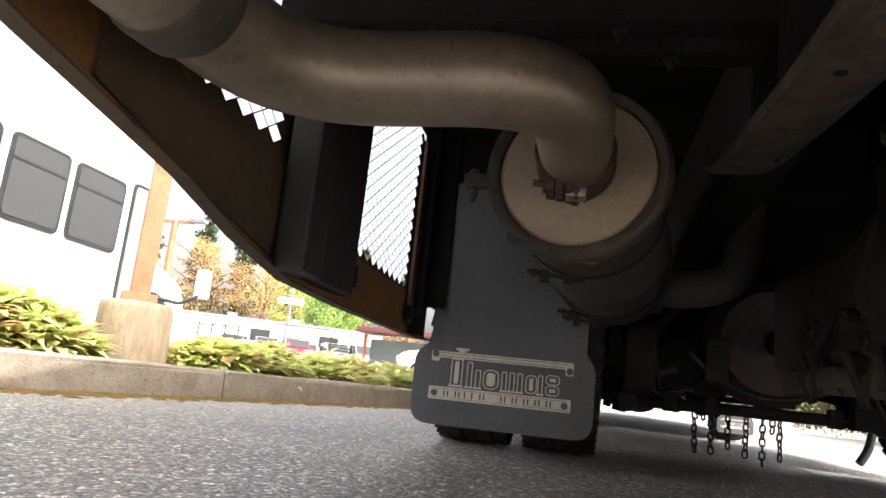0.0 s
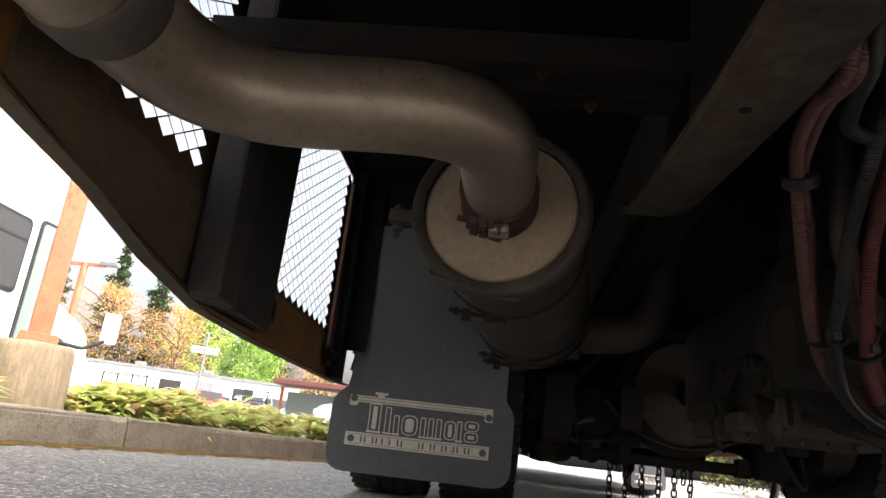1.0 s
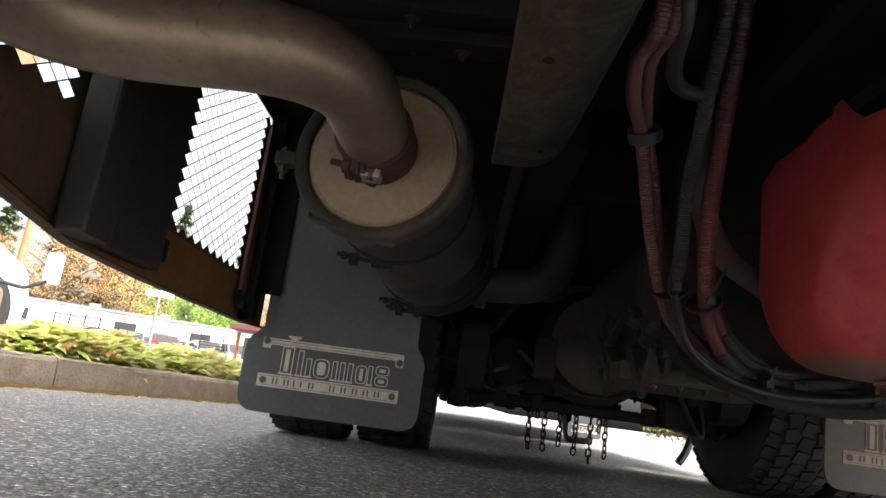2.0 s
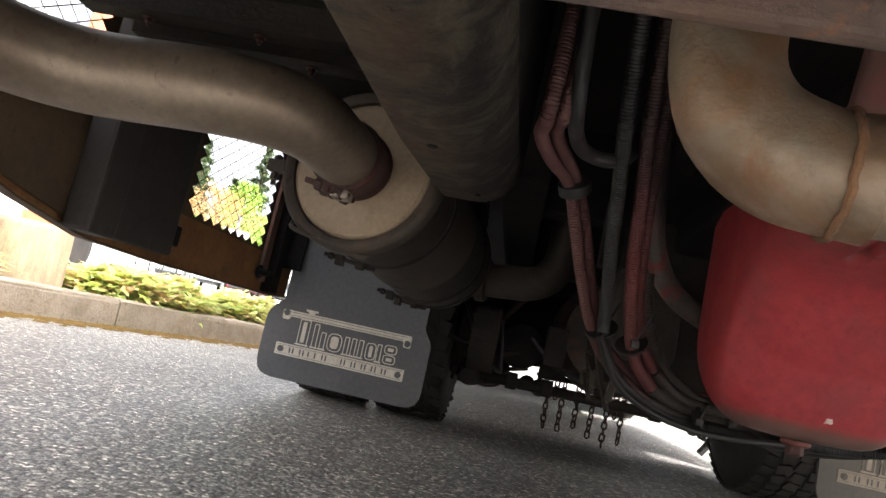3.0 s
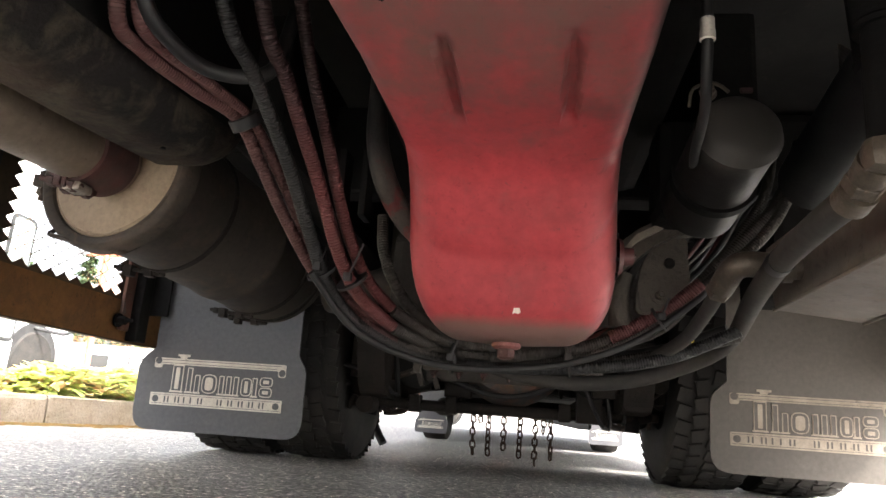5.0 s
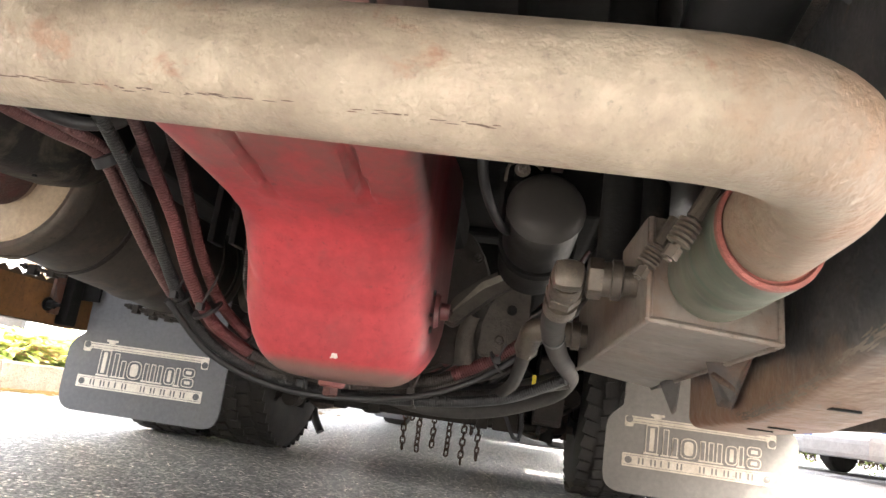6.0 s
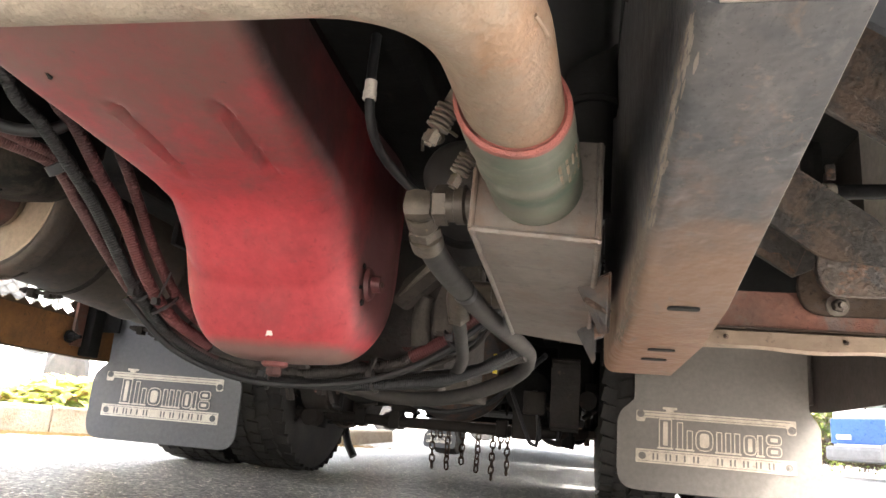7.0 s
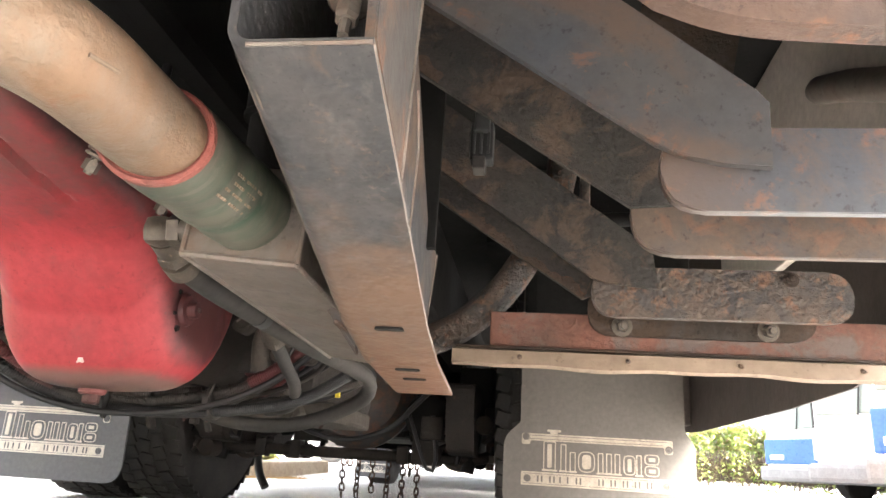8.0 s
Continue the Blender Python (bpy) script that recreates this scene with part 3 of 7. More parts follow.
def bend_path(points, radius, steps=8):
    """Straight runs joined by round bends of that radius."""
    p = [Vector(q) for q in points]
    out = [p[0]]
    for a, q, b in zip(p, p[1:], p[2:]):
        cut = min(radius, (a - q).length * 0.49, (b - q).length * 0.49)
        s, e = q + (a - q).normalized() * cut, q + (b - q).normalized() * cut
        out += [(1 - f) ** 2 * s + 2 * f * (1 - f) * q + f * f * e for f in (j / steps for j in range(steps + 1))]
    return [*out, p[-1]]


def add_tube(bm, path, radius, around=14, rib=0.0, cap=True):
    """A tube along a path; radius is a number or a function of the share of its length. rib: depth of corrugation from ring to ring."""
    side = None
    rings = []
    length = sum((b - a).length for a, b in zip(path, path[1:])) or 1
    run = 0.0
    for i, p in enumerate(path):
        t = (path[min(i + 1, len(path) - 1)] - path[max(i - 1, 0)]).normalized()
        side = t.orthogonal().normalized() if side is None else (side - t * side.dot(t)).normalized()
        up = t.cross(side)
        if i:
            run += (p - path[i - 1]).length
        r = radius(run / length) if callable(radius) else radius
        r += rib * (1 if i % 2 else -1)
        rings.append([bm.verts.new(p + side * (r * math.cos(a)) + up * (r * math.sin(a))) for a in (2 * math.pi * k / around for k in range(around))])
    for a, b in zip(rings, rings[1:]):
        for k in range(around):
            bm.faces.new((a[k], a[(k + 1) % around], b[(k + 1) % around], b[k]))
    if cap:
        bm.faces.new(rings[0][::-1])
        bm.faces.new(rings[-1])
    return bm


def tube(path, radius, around=14, rib=0.0, cap=True):
    return add_tube(bmesh.new(), path, radius, around, rib, cap)


def corrugated(path, radius, depth, pitch=0.0043, around=12):
    """A split loom: even round ribs with narrow grooves between them."""
    ends = [0.0]
    for a, b in zip(path, path[1:]):
        ends.append(ends[-1] + (b - a).length)

    def at(d):
        k = min(max(sum(1 for v in ends if v <= d) - 1, 0), len(path) - 2)
        return path[k].lerp(path[k + 1], (d - ends[k]) / max(1e-9, ends[k + 1] - ends[k]))
    spots, sizes = [], []
    for i in range(int(ends[-1] / pitch)):
        for share, size in ((0.0, radius - depth), (0.16, radius), (0.60, radius), (0.76, radius - depth)):
            spots.append(at((i + share) * pitch))
            sizes.append(size)
    line = iter(sizes)
    return add_tube(bmesh.new(), spots, lambda f: next(line), around)


def add_lathe(bm, profile, centre, axis, around=32, cap=True):
    """Turns (along, radius) pairs about an axis through the centre."""
    axis = Vector(axis).normalized()
    side = axis.orthogonal().normalized()
    up = axis.cross(side)
    rings = []
    for along, r in profile:
        c = Vector(centre) + axis * along
        rings.append([bm.verts.new(c + (side * math.cos(a) + up * math.sin(a)) * max(r, 1e-4)) for a in (2 * math.pi * k / around for k in range(around))])
    for a, b in zip(rings, rings[1:]):
        for k in range(around):
            bm.faces.new((a[k], a[(k + 1) % around], b[(k + 1) % around], b[k]))
    if cap:
        bm.faces.new(rings[0][::-1])
        bm.faces.new(rings[-1])
    return bm


def lathe(profile, centre, axis, around=32, cap=True):
    return add_lathe(bmesh.new(), profile, centre, axis, around, cap)


def bolt(centre, axis, r=0.012, h=0.012, washer=True):
    """A hexagon bolt head with washer and a short thread end."""
    bm = bmesh.new()
    if washer:
        add_lathe(bm, [(0, r * 1.6), (r * 0.3, r * 1.6)], centre, axis, 18)
    add_lathe(bm, [(r * 0.3, r), (r * 0.3 + h * 0.8, r), (r * 0.3 + h, r * 0.8)], centre, axis, 6)
    add_lathe(bm, [(r * 0.3 + h, r * 0.5), (r * 0.3 + h * 1.7, r * 0.45)], centre, axis, 10)
    return bm


# ---- ground, kerb and planting bed ----
HUB = Vector((0.6, 3.0))


def ground_height(x, y):
    """The lot is level under the bus and rises gently round it."""
    d = (Vector((x, y)) - HUB).length
    rise = 0.75 if x < HUB.x else max(0.12, 0.75 - (x - HUB.x) * 0.16)
    if d < 5:
        return 0.0
    left = (rise - 0.12) / 0.63
    near = left * 0.16 * (1 - math.exp(-(d - 5) / 1.5)) + (1 - left) * 0.12 * (1 - math.exp(-(d - 5) / 9.0))
    far = 0.0 if d < 23 else left * 0.59 * (1 - math.exp(-(d - 23) / 5.0))
    return near + far + 0.006 * max(0.0, d - 20)


def ground_sheet():
    bm = bmesh.new()
    around, radii = 72, [0.0, 0.8, 1.6, 2.4, 3.2, 4, 4.6, 5, 5.5, 6, 7, 8, 9.5, 11, 13, 15, 18, 22, 27, 34, 45, 70, 120, 250, 600, 1500]
    rings = []
    for r in radii[1:]:
        ring = []
        for k in range(around):
            a = 2 * math.pi * k / around
            x, y = HUB.x + r * math.cos(a), HUB.y + r * math.sin(a)
            ring.append(bm.verts.new((x, y, ground_height(x, y) + (noise.noise((x * 0.4, y * 0.4, 3)) * 0.004 if r > 3 else 0))))
        rings.append(ring)
    middle = bm.verts.new((HUB.x, HUB.y, 0))
    for k in range(around):
        bm.faces.new((middle, rings[0][k], rings[0][(k + 1) % around]))
        for a, b in zip(rings, rings[1:]):
            bm.faces.new((a[k], b[k], b[(k + 1) % around], a[(k + 1) % around]))
    setting("ground", bm, M_ASPHALT, "worn grey asphalt with pale stone chips", "ground", smooth=True)


ground_sheet()

KERB_AT, KERB_DIR = Vector((-2.17, 3.95)), Vector((0.22, 1.0)).normalized()
KERB_OUT = Vector((-KERB_DIR.y, KERB_DIR.x))


def kerb_point(along, out, z):
    p = KERB_AT + KERB_DIR * along + KERB_OUT * out
    return (p.x, p.y, z + ground_height(p.x, p.y) * 0.5)


def kerb():
    whole = thing("kerb", kerb_point(0, 0, 0), "weathered concrete kerb with dirty rounded edge and cracks", "kerb", kind="structure")
    profile = rounded([(0.0, -0.05, 0), (0.012, 0.17, 0.03), (0.16, 0.175, 0.02), (0.16, -0.05, 0)], 0.02, 3)
    for i in range(-4, 2):
        a, b = i * 2.4 + 0.004, (i + 1) * 2.4 - 0.004
        bm = bmesh.new()
        steps = [a, a + 0.02, (a + b) / 2, b - 0.02, b]
        rows = [[bm.verts.new(kerb_point(s, o + random.uniform(-0.004, 0.004), z + random.uniform(-0.003, 0.003))) for o, z in profile] for s in steps]
        for p, q in zip(rows, rows[1:]):
            for k in range(len(profile) - 1):
                bm.faces.new((p[k], p[k + 1], q[k + 1], q[k]))
        bm.faces.new(rows[0])
        bm.faces.new(rows[-1][::-1])
        part("kerb_stone", bm, M_CONCRETE, whole)


kerb()


def planting_bed():
    bm = bmesh.new()
    alongs, outs = [i * 0.5 - 10 for i in range(30)], [0.15, 0.4, 0.8, 1.3, 1.9]
    grid = [[bm.verts.new(kerb_point(a, o, 0.13 + 0.05 * noise.noise((a * 2, o * 2, 0)) + (0 if o < 1.8 else -0.2))) for o in outs] for a in alongs]
    for p, q in zip(grid, grid[1:]):
        for k in range(len(outs) - 1):
            bm.faces.new((p[k], p[k + 1], q[k + 1], q[k]))
    setting("planting_bed", bm, M_SOIL, "raised bed of dark soil behind the kerb", "soil", smooth=True)


planting_bed()


def moss_strip():
    bm = bmesh.new()
    rng = random.Random(4)
    for i in range(5200):
        a, o = rng.uniform(-6, 4.7), -abs(rng.gauss(0, 0.10)) + 0.005
        r = rng.uniform(0.008, 0.034)
        c = Vector(kerb_point(a, o, 0.0))
        ring = [bm.verts.new(c + Vector((r * math.cos(t), r * math.sin(t) * 1.6, 0.001))) for t in (0, 1.25, 2.5, 3.77, 5.0)]
        top = bm.verts.new(c + Vector((0, 0, r * 0.35)))
        for k in range(5):
            bm.faces.new((ring[k], ring[(k + 1) % 5], top))
    setting("moss", bm, M_MOSS, "yellow-green moss and litter along the foot of the kerb", "moss", kind="stuff")


moss_strip()

# ---- the school bus, seen from below its tail ----
MID = 0.60                     # the bus's middle line
LEFT, RIGHT = -0.63, 1.83      # its side panels
bus = thing("school_bus", (MID, 3.0, 0), "yellow rear-engine school bus, dusty and rusty underneath", "bus")


def mirrored(x):
    return 2 * MID - x


SKIRT_EDGE = [(-0.12, 0.60), (0.44, 0.487), (0.73, 0.438), (0.90, 0.395), (1.10, 0.362), (1.39, 0.355), (2.15, 0.355), (2.38, 0.364)]


def body_shell():
    """Floor, tail, bumper and the side walls that shade the underside."""
    part("floor_pan", box((LEFT, -0.10, 1.06), (RIGHT, 10.2, 1.12)), M_BLACK, bus, "black undersealed floor")
    part("body", prism(rounded([(LEFT, 1.12, 0), (LEFT, 2.60, 0.3), (LEFT + 0.55, 3.02, 0.4), (RIGHT - 0.55, 3.02, 0.4), (RIGHT, 2.60, 0.3), (RIGHT, 1.12, 0)], 0.3, 6), "y", -0.12, 10.2), M_YELLOW, bus, "yellow bus body above the floor")
    # unseen bumper behind the camera, hung low to keep light out of the bay
    bm = box((LEFT, -0.26, 0.41), (RIGHT, -0.17, 0.92), 0.02)
    part("rear_bumper", bm, M_BLACK, bus, "black steel rear bumper")
    part("tail_panel", box((LEFT, -0.10, 0.80), (RIGHT, -0.07, 1.06)), M_YELLOW, bus, "yellow tail panel")
    # the perforated left skirt
    bm = bmesh.new()
    low, high, front = 0.488, 1.0, 2.07
    add_prism(bm, [*SKIRT_EDGE[:3], (0.73, low), (0.73, 1.06), (-0.12, 1.06)], "x", LEFT, LEFT + 0.004)
    add_prism(bm, [SKIRT_EDGE[2], *SKIRT_EDGE[3:], (2.38, low), (0.73, low)], "x", LEFT, LEFT + 0.004)
    add_prism(bm, [(0.73, high + 0.02), (2.38, high + 0.02), (2.38, 1.06), (0.73, 1.06)], "x", LEFT, LEFT + 0.004)
    add_prism(bm, [(front + 0.02, low), (2.38, low), (2.38, high + 0.02), (front + 0.02, high + 0.02)], "x", LEFT, LEFT + 0.004)
    left = part("side_skirt", bm, M_YELLOW, bus, "grimy yellow side skirt with a punched vent")
    # folded lip along the lower edge
    bm = bmesh.new()
    rings = [[bm.verts.new((x, y, z + dz)) for x, dz in ((LEFT + 0.001, -0.003), (LEFT + 0.028, -0.003), (LEFT + 0.028, 0.001), (LEFT + 0.001, 0.001))] for y, z in SKIRT_EDGE]
    for a, b in zip(rings, rings[1:]):
        for k in range(4):
            bm.faces.new((a[k], a[(k + 1) % 4], b[(k + 1) % 4], b[k]))
    bm.faces.new(rings[0])
    bm.faces.new(rings[-1][::-1])
    part("skirt_lip", bm, M_SKIRTDARK, left, "dark folded lower lip")
    # diamond vent: holes with thin bars between, solid where the punching stops
    bm = bmesh.new()
    wide, tall, bar = 0.058, 0.036, 0.085
    x = LEFT + 0.001
    rows = int((high - low) / (tall / 2)) + 2
    cols = int((front - 0.73) / wide) + 2
    for r in range(rows):
        for c in range(cols):
            y, z = 0.745 + (c + 0.5 * (r % 2)) * wide, low - 0.012 + r * tall / 2
            tip = [(y - wide / 2, z), (y, z - tall / 2), (y + wide / 2, z), (y, z + tall / 2)]
            outer = [bm.verts.new((x, *p)) for p in tip]
            if (0.74 < y < 1.03 and z > 0.588) or (1.50 < y < front - 0.035 and z > low + 0.012):
                inner = [bm.verts.new((x, y + (p[0] - y) * (1 - bar), z + (p[1] - z) * (1 - bar))) for p in tip]
                for k in range(4):
                    bm.faces.new((outer[k], outer[(k + 1) % 4], inner[(k + 1) % 4], inner[k]))
            else:
                bm.faces.new(outer)
    part("vent_mesh", bm, M_SKIRTDARK, left, "diamond-punched steel vent")
    # inner stiffeners of the left skirt
    part("stiffener", box((LEFT + 0.02, 1.03, 0.368), (LEFT + 0.08, 1.118, 1.06), 0.008), M_DUSTBOX, left, "dark upright stiffening channel")
    part("inner_box", box((LEFT + 0.012, 1.122, 0.374), (LEFT + 0.05, 1.395, 1.06), 0.006), M_DUSTBOX, left, "dusty dark box behind the skirt")
    part("inner_plate", prism([(0.55, 0.49), (0.80, 0.435), (1.10, 0.38), (1.10, 1.0), (1.06, 1.0), (1.06, 0.555), (0.98, 0.545), (0.78, 0.55), (0.55, 0.60)], "x", LEFT + 0.008, LEFT + 0.012), M_SKIRTDARK, left, "undersealed inner plate")
    part("hinge_post", box((LEFT + 0.008, 2.10, 0.36), (LEFT + 0.05, 2.16, 1.05), 0.006), M_BLACK, left, "black hinge post")
    part("post_edge", box((LEFT + 0.01, 2.045, 0.39), (LEFT + 0.022, 2.095, 0.98), 0.003), M_RUSTBAR, left, "brown painted edge strip")
    part("post_flange", box((LEFT + 0.008, 2.161, 0.455), (LEFT + 0.11, 2.172, 1.05), 0.002), M_BLACK, left)
    part("hinge_bolt", bolt((LEFT + 0.02, 2.03, 0.418), (1, -0.2, 0), 0.014, 0.03), M_BLACK, left)
    part("clip", box((LEFT + 0.008, 1.40, 0.40), (LEFT + 0.045, 1.43, 0.45), 0.006), M_BLACK, left)
    # right skirt
    bm = prism([*SKIRT_EDGE, (2.38, 1.06), (-0.12, 1.06)], "x", RIGHT - 0.004, RIGHT)
    right = part("side_skirt", bm, M_SKIRTBROWN, bus, "undersealed brown-grey right side skirt")
    part("inner_panel", box((RIGHT - 0.03, -0.05, 0.62), (RIGHT - 0.012, 1.72, 1.05), 0.004), M_GREYPANEL, right, "dusty grey inner panel")
    part("hinge_post", box((RIGHT - 0.030, 2.26, 0.38), (RIGHT - 0.006, 2.34, 1.05), 0.006), M_SKIRTBROWN, right)
    part("strap", tube(smooth_path([(RIGHT - 0.044, 1.03, 0.85), (RIGHT - 0.046, 0.90, 0.785), (RIGHT - 0.046, 0.72, 0.69), (RIGHT - 0.044, 0.45, 0.62)], 0.02), lambda f: 0.024 * min(1.0, 0.5 + 9 * f), 16), M_COOLER, right, "dusty grey padded strap on the inner panel", smooth=True)
    # skirts and wheel arches further forward
    for x0, x1 in ((LEFT, LEFT + 0.004), (RIGHT - 0.004, RIGHT)):
        part("side_skirt", prism([(3.55, 0.42), (6.6, 0.42), (6.6, 1.06), (3.55, 1.06)], "x", x0, x1), M_YELLOW, bus)
        part("side_skirt", prism([(8.1, 0.42), (10.2, 0.42), (10.2, 1.06), (8.1, 1.06)], "x", x0, x1), M_YELLOW, bus)
    part("front_panel", box((LEFT, 10.17, 0.42), (RIGHT, 10.2, 1.06)), M_SKIRTDARK, bus)
    for x0, x1 in ((LEFT + 0.01, 0.06), (1.14, RIGHT - 0.01)):
        part("wheel_arch", box((x0, 2.40, 1.02), (x1, 3.54, 1.05)), M_BLACK, bus)


body_shell()


def frame_rails():
    # left rail: bottom flange that bends up into the web, its end turned up
    def section(low, lift):
        outer = [(0.086, 0.012), (0.086, 0.002), (0.088, 0.0)] + [(0.136 + 0.065 * math.sin(a), 0.065 - 0.065 * math.cos(a)) for a in (k * math.pi / 20 for k in range(11))]
        inner = [(0.136 + 0.055 * math.sin(a), 0.065 - 0.055 * math.cos(a)) for a in (k * math.pi / 20 for k in range(10, -1, -1))]
        return [(x, low + dz + lift) for x, dz in outer + inner]
    line = [(0.16, 0.495, 0), (0.35, 0.500, 0), (0.55, 0.506, 0), (0.75, 0.523, 0), (0.90, 0.538, 0), (0.955, 0.545, 0), (0.985, 0.551, 0.004), (1.006, 0.556, 0.012), (1.018, 0.560, 0.026), (1.022, 0.562, 0.045)]
    bm = bmesh.new()
    rings = [[bm.verts.new((x, y, z)) for x, z in section(low, lift)] for y, low, lift in line]
    for a, b in zip(rings, rings[1:]):
        for k in range(len(a)):
            bm.faces.new((a[k], a[(k + 1) % len(a)], b[(k + 1) % len(a)], b[k]))
    bm.faces.new(rings[0][::-1])
    bm.faces.new(rings[-1])
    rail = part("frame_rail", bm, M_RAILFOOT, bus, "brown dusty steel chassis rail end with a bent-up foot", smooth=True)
    part("flange_hole", lathe([(0, 0.006), (0.003, 0.006)], (0.122, 0.552, 0.505), (0, 0, 1), 14), M_BLACK, rail)
    part("flange_hole", lathe([(0, 0.004), (0.003, 0.004)], (0.15, 0.86, 0.533), (0, 0, 1), 12), M_BLACK, rail)
    part("inner_web", prism([(0.16, 0.558), (0.55, 0.569), (0.955, 0.608), (1.01, 0.625), (1.025, 0.66), (1.025, 1.05), (0.16, 1.05)], "x", 0.192, 0.2005, 0.001), M_BLACK, bus, "black painted inner web of the rail")
    # right rail: a deep open channel, its foot sloping down forward
    edge = [(0.206, 0.399), (0.30, 0.3718), (0.40, 0.3429), (0.50, 0.314), (0.60, 0.298), (0.79, 0.289)]
    bend, sheet = 0.013, 0.005

    def channel_section(low, top):
        turn = [k * math.pi / 12 for k in range(7)]
        foot = 1.1685
        outer = [(1.2465, low)] + [(foot + bend - bend * math.sin(a), low + bend - bend * math.cos(a)) for a in turn] + [(1.167, low + 0.09), (1.164, top)]
        inner = [(1.164 + sheet, top), (1.167 + sheet, low + 0.09)] + [(foot + bend - (bend - sheet) * math.sin(a), low + bend - (bend - sheet) * math.cos(a)) for a in turn[::-1]] + [(1.2465, low + sheet)]
        return outer + inner
    bm = bmesh.new()
    rings = [[bm.verts.new((x, y, z)) for x, z in channel_section(low, 0.70 - 0.24 * (y - 0.206))] for y, low in edge]
    for a, b in zip(rings, rings[1:]):
        for k in range(len(a)):
            bm.faces.new((a[k], a[(k + 1) % len(a)], b[(k + 1) % len(a)], b[k]))
    bm.faces.new(rings[0][::-1])
    bm.faces.new(rings[-1])
    rail = part("frame_rail", bm, M_CHANNEL, bus, "blue-black open steel channel with brown dust and worn edges", smooth=True)
    bm = bmesh.new()
    add_prism(bm, [(0.212, 0.408), (0.300, 0.381), (0.314, 0.372), (0.329, 0.476), (0.340, 0.53), (0.26, 0.70), (0.212, 0.70)], "x", 1.2395, 1.246, 0.001)
    part("gusset", bm, M_FARBRACE, rail, "rusty inner plate of the channel")
    bm = prism([(0.300, 0.372), (0.424, 0.340), (0.446, 0.456), (0.36, 0.58), (0.28, 0.70)], "x", 1.2285, 1.2345, 0.001)
    part("gusset", bm, M_GUSSET, rail, "blue-black triangular gusset")
    bm = prism([(0.410, 0.345), (0.61, 0.302), (0.70, 0.442), (0.603, 0.446), (0.45, 0.56), (0.40, 0.65)], "x", 1.2205, 1.2265, 0.001)
    part("gusset", bm, M_GUSSET, rail)
    for x, way in ((1.246, ((0.314, 0.372), (0.329, 0.476), (0.340, 0.53))), (1.2345, ((0.424, 0.341), (0.446, 0.456), (0.42, 0.50))), (1.2265, ((0.61, 0.303), (0.66, 0.38), (0.70, 0.442)))):
        part("worn_edge", tube([Vector((x, y, z)) for y, z in way], 0.0017, 6), M_COOLER, rail, "bare worn edge of a gusset")
    part("worn_edge", tube([Vector((1.246, y, z + 0.0015)) for y, z in edge], 0.0013, 6), M_COOLER, rail, "bare worn edge")
    part("worn_edge", tube([Vector((1.180, 0.2063, 0.4010)), Vector((1.246, 0.2063, 0.4010))], 0.0015, 6), M_COOLER, rail, "bare worn edge")
    # paint scuffed and flaked off along the bend of the foot
    rng = random.Random(41)
    bm = bmesh.new()
    for k in range(260):
        f = (k + rng.random()) / 260
        y = 0.215 + 0.40 * f
        low = next(a[1] + (b[1] - a[1]) * (y - a[0]) / (b[0] - a[0]) for a, b in zip(edge, edge[1:]) if y <= b[0])
        a = max(0.15, min(1.5, rng.gauss(0.95, 0.20)))
        long, wide = rng.uniform(0.003, 0.016), rng.uniform(0.0003, 0.0012)
        slope = -0.289 if y < 0.5 else -0.16
        strip = []
        for j in range(5):
            g = j / 4
            half = wide * math.sin(math.pi * (0.12 + 0.76 * g)) * rng.uniform(0.6, 1.2)
            strip.append([bm.verts.new((1.1685 + bend - (bend + 0.0004) * math.sin(t), y + long * g, low + slope * long * g + bend - (bend + 0.0004) * math.cos(t))) for t in (a - half / bend, a + half / bend)])
        for p, q in zip(strip, strip[1:]):
            bm.faces.new((p[0], p[1], q[1], q[0]))
    part("scuffed_bend", bm, M_SCUFF, rail, "pale flaked paint along the bend", smooth=True)
    part("web", box((1.169, 0.60, 0.42), (1.236, 0.608, 0.70)), M_BLACK, rail)
    for y, z in ((0.501, 0.3130), (0.626, 0.2955), (0.682, 0.2930)):
        long = 0.019 if y < 0.5 else 0.013
        part("slot", prism(rounded([(1.213 - long, y - 0.006), (1.213 + long, y - 0.006), (1.213 + long, y + 0.006), (1.213 - long, y + 0.006)], 0.006, 4), "z", z, z + 0.002), M_BLACK, rail)
    part("bolt", bolt((1.222, 0.240, 0.452), (0, -0.25, -1), 0.0075, 0.016), M_COOLER, rail, "dull steel bolt in the channel", smooth=False)
    part("bolt_nut", lathe([(0, 0.014), (0.003, 0.014), (0.02, 0.012)], (1.222, 0.241, 0.452), (0, 0.25, 1), 20), M_FRAME, rail)
    # the channel runs a little towards the middle of the bus as it goes forward
    for ob in (rail, *rail.children):
        for v in ob.data.vertices:
            v.co.x -= 0.032 * (v.co.y - 0.206)
    # long rails above, forward to the front axle
    for x in (0.16, 0.96):
        part("frame_rail", box((x, 1.05, 0.62), (x + 0.09, 9.2, 0.88), 0.01), M_BLACK, bus)
    for y in (1.35, 2.35, 3.9, 5.4, 6.9):
        part("crossmember", box((0.25, y, 0.64), (0.96, y + 0.07, 0.84), 0.008), M_BLACK, bus)


frame_rails()


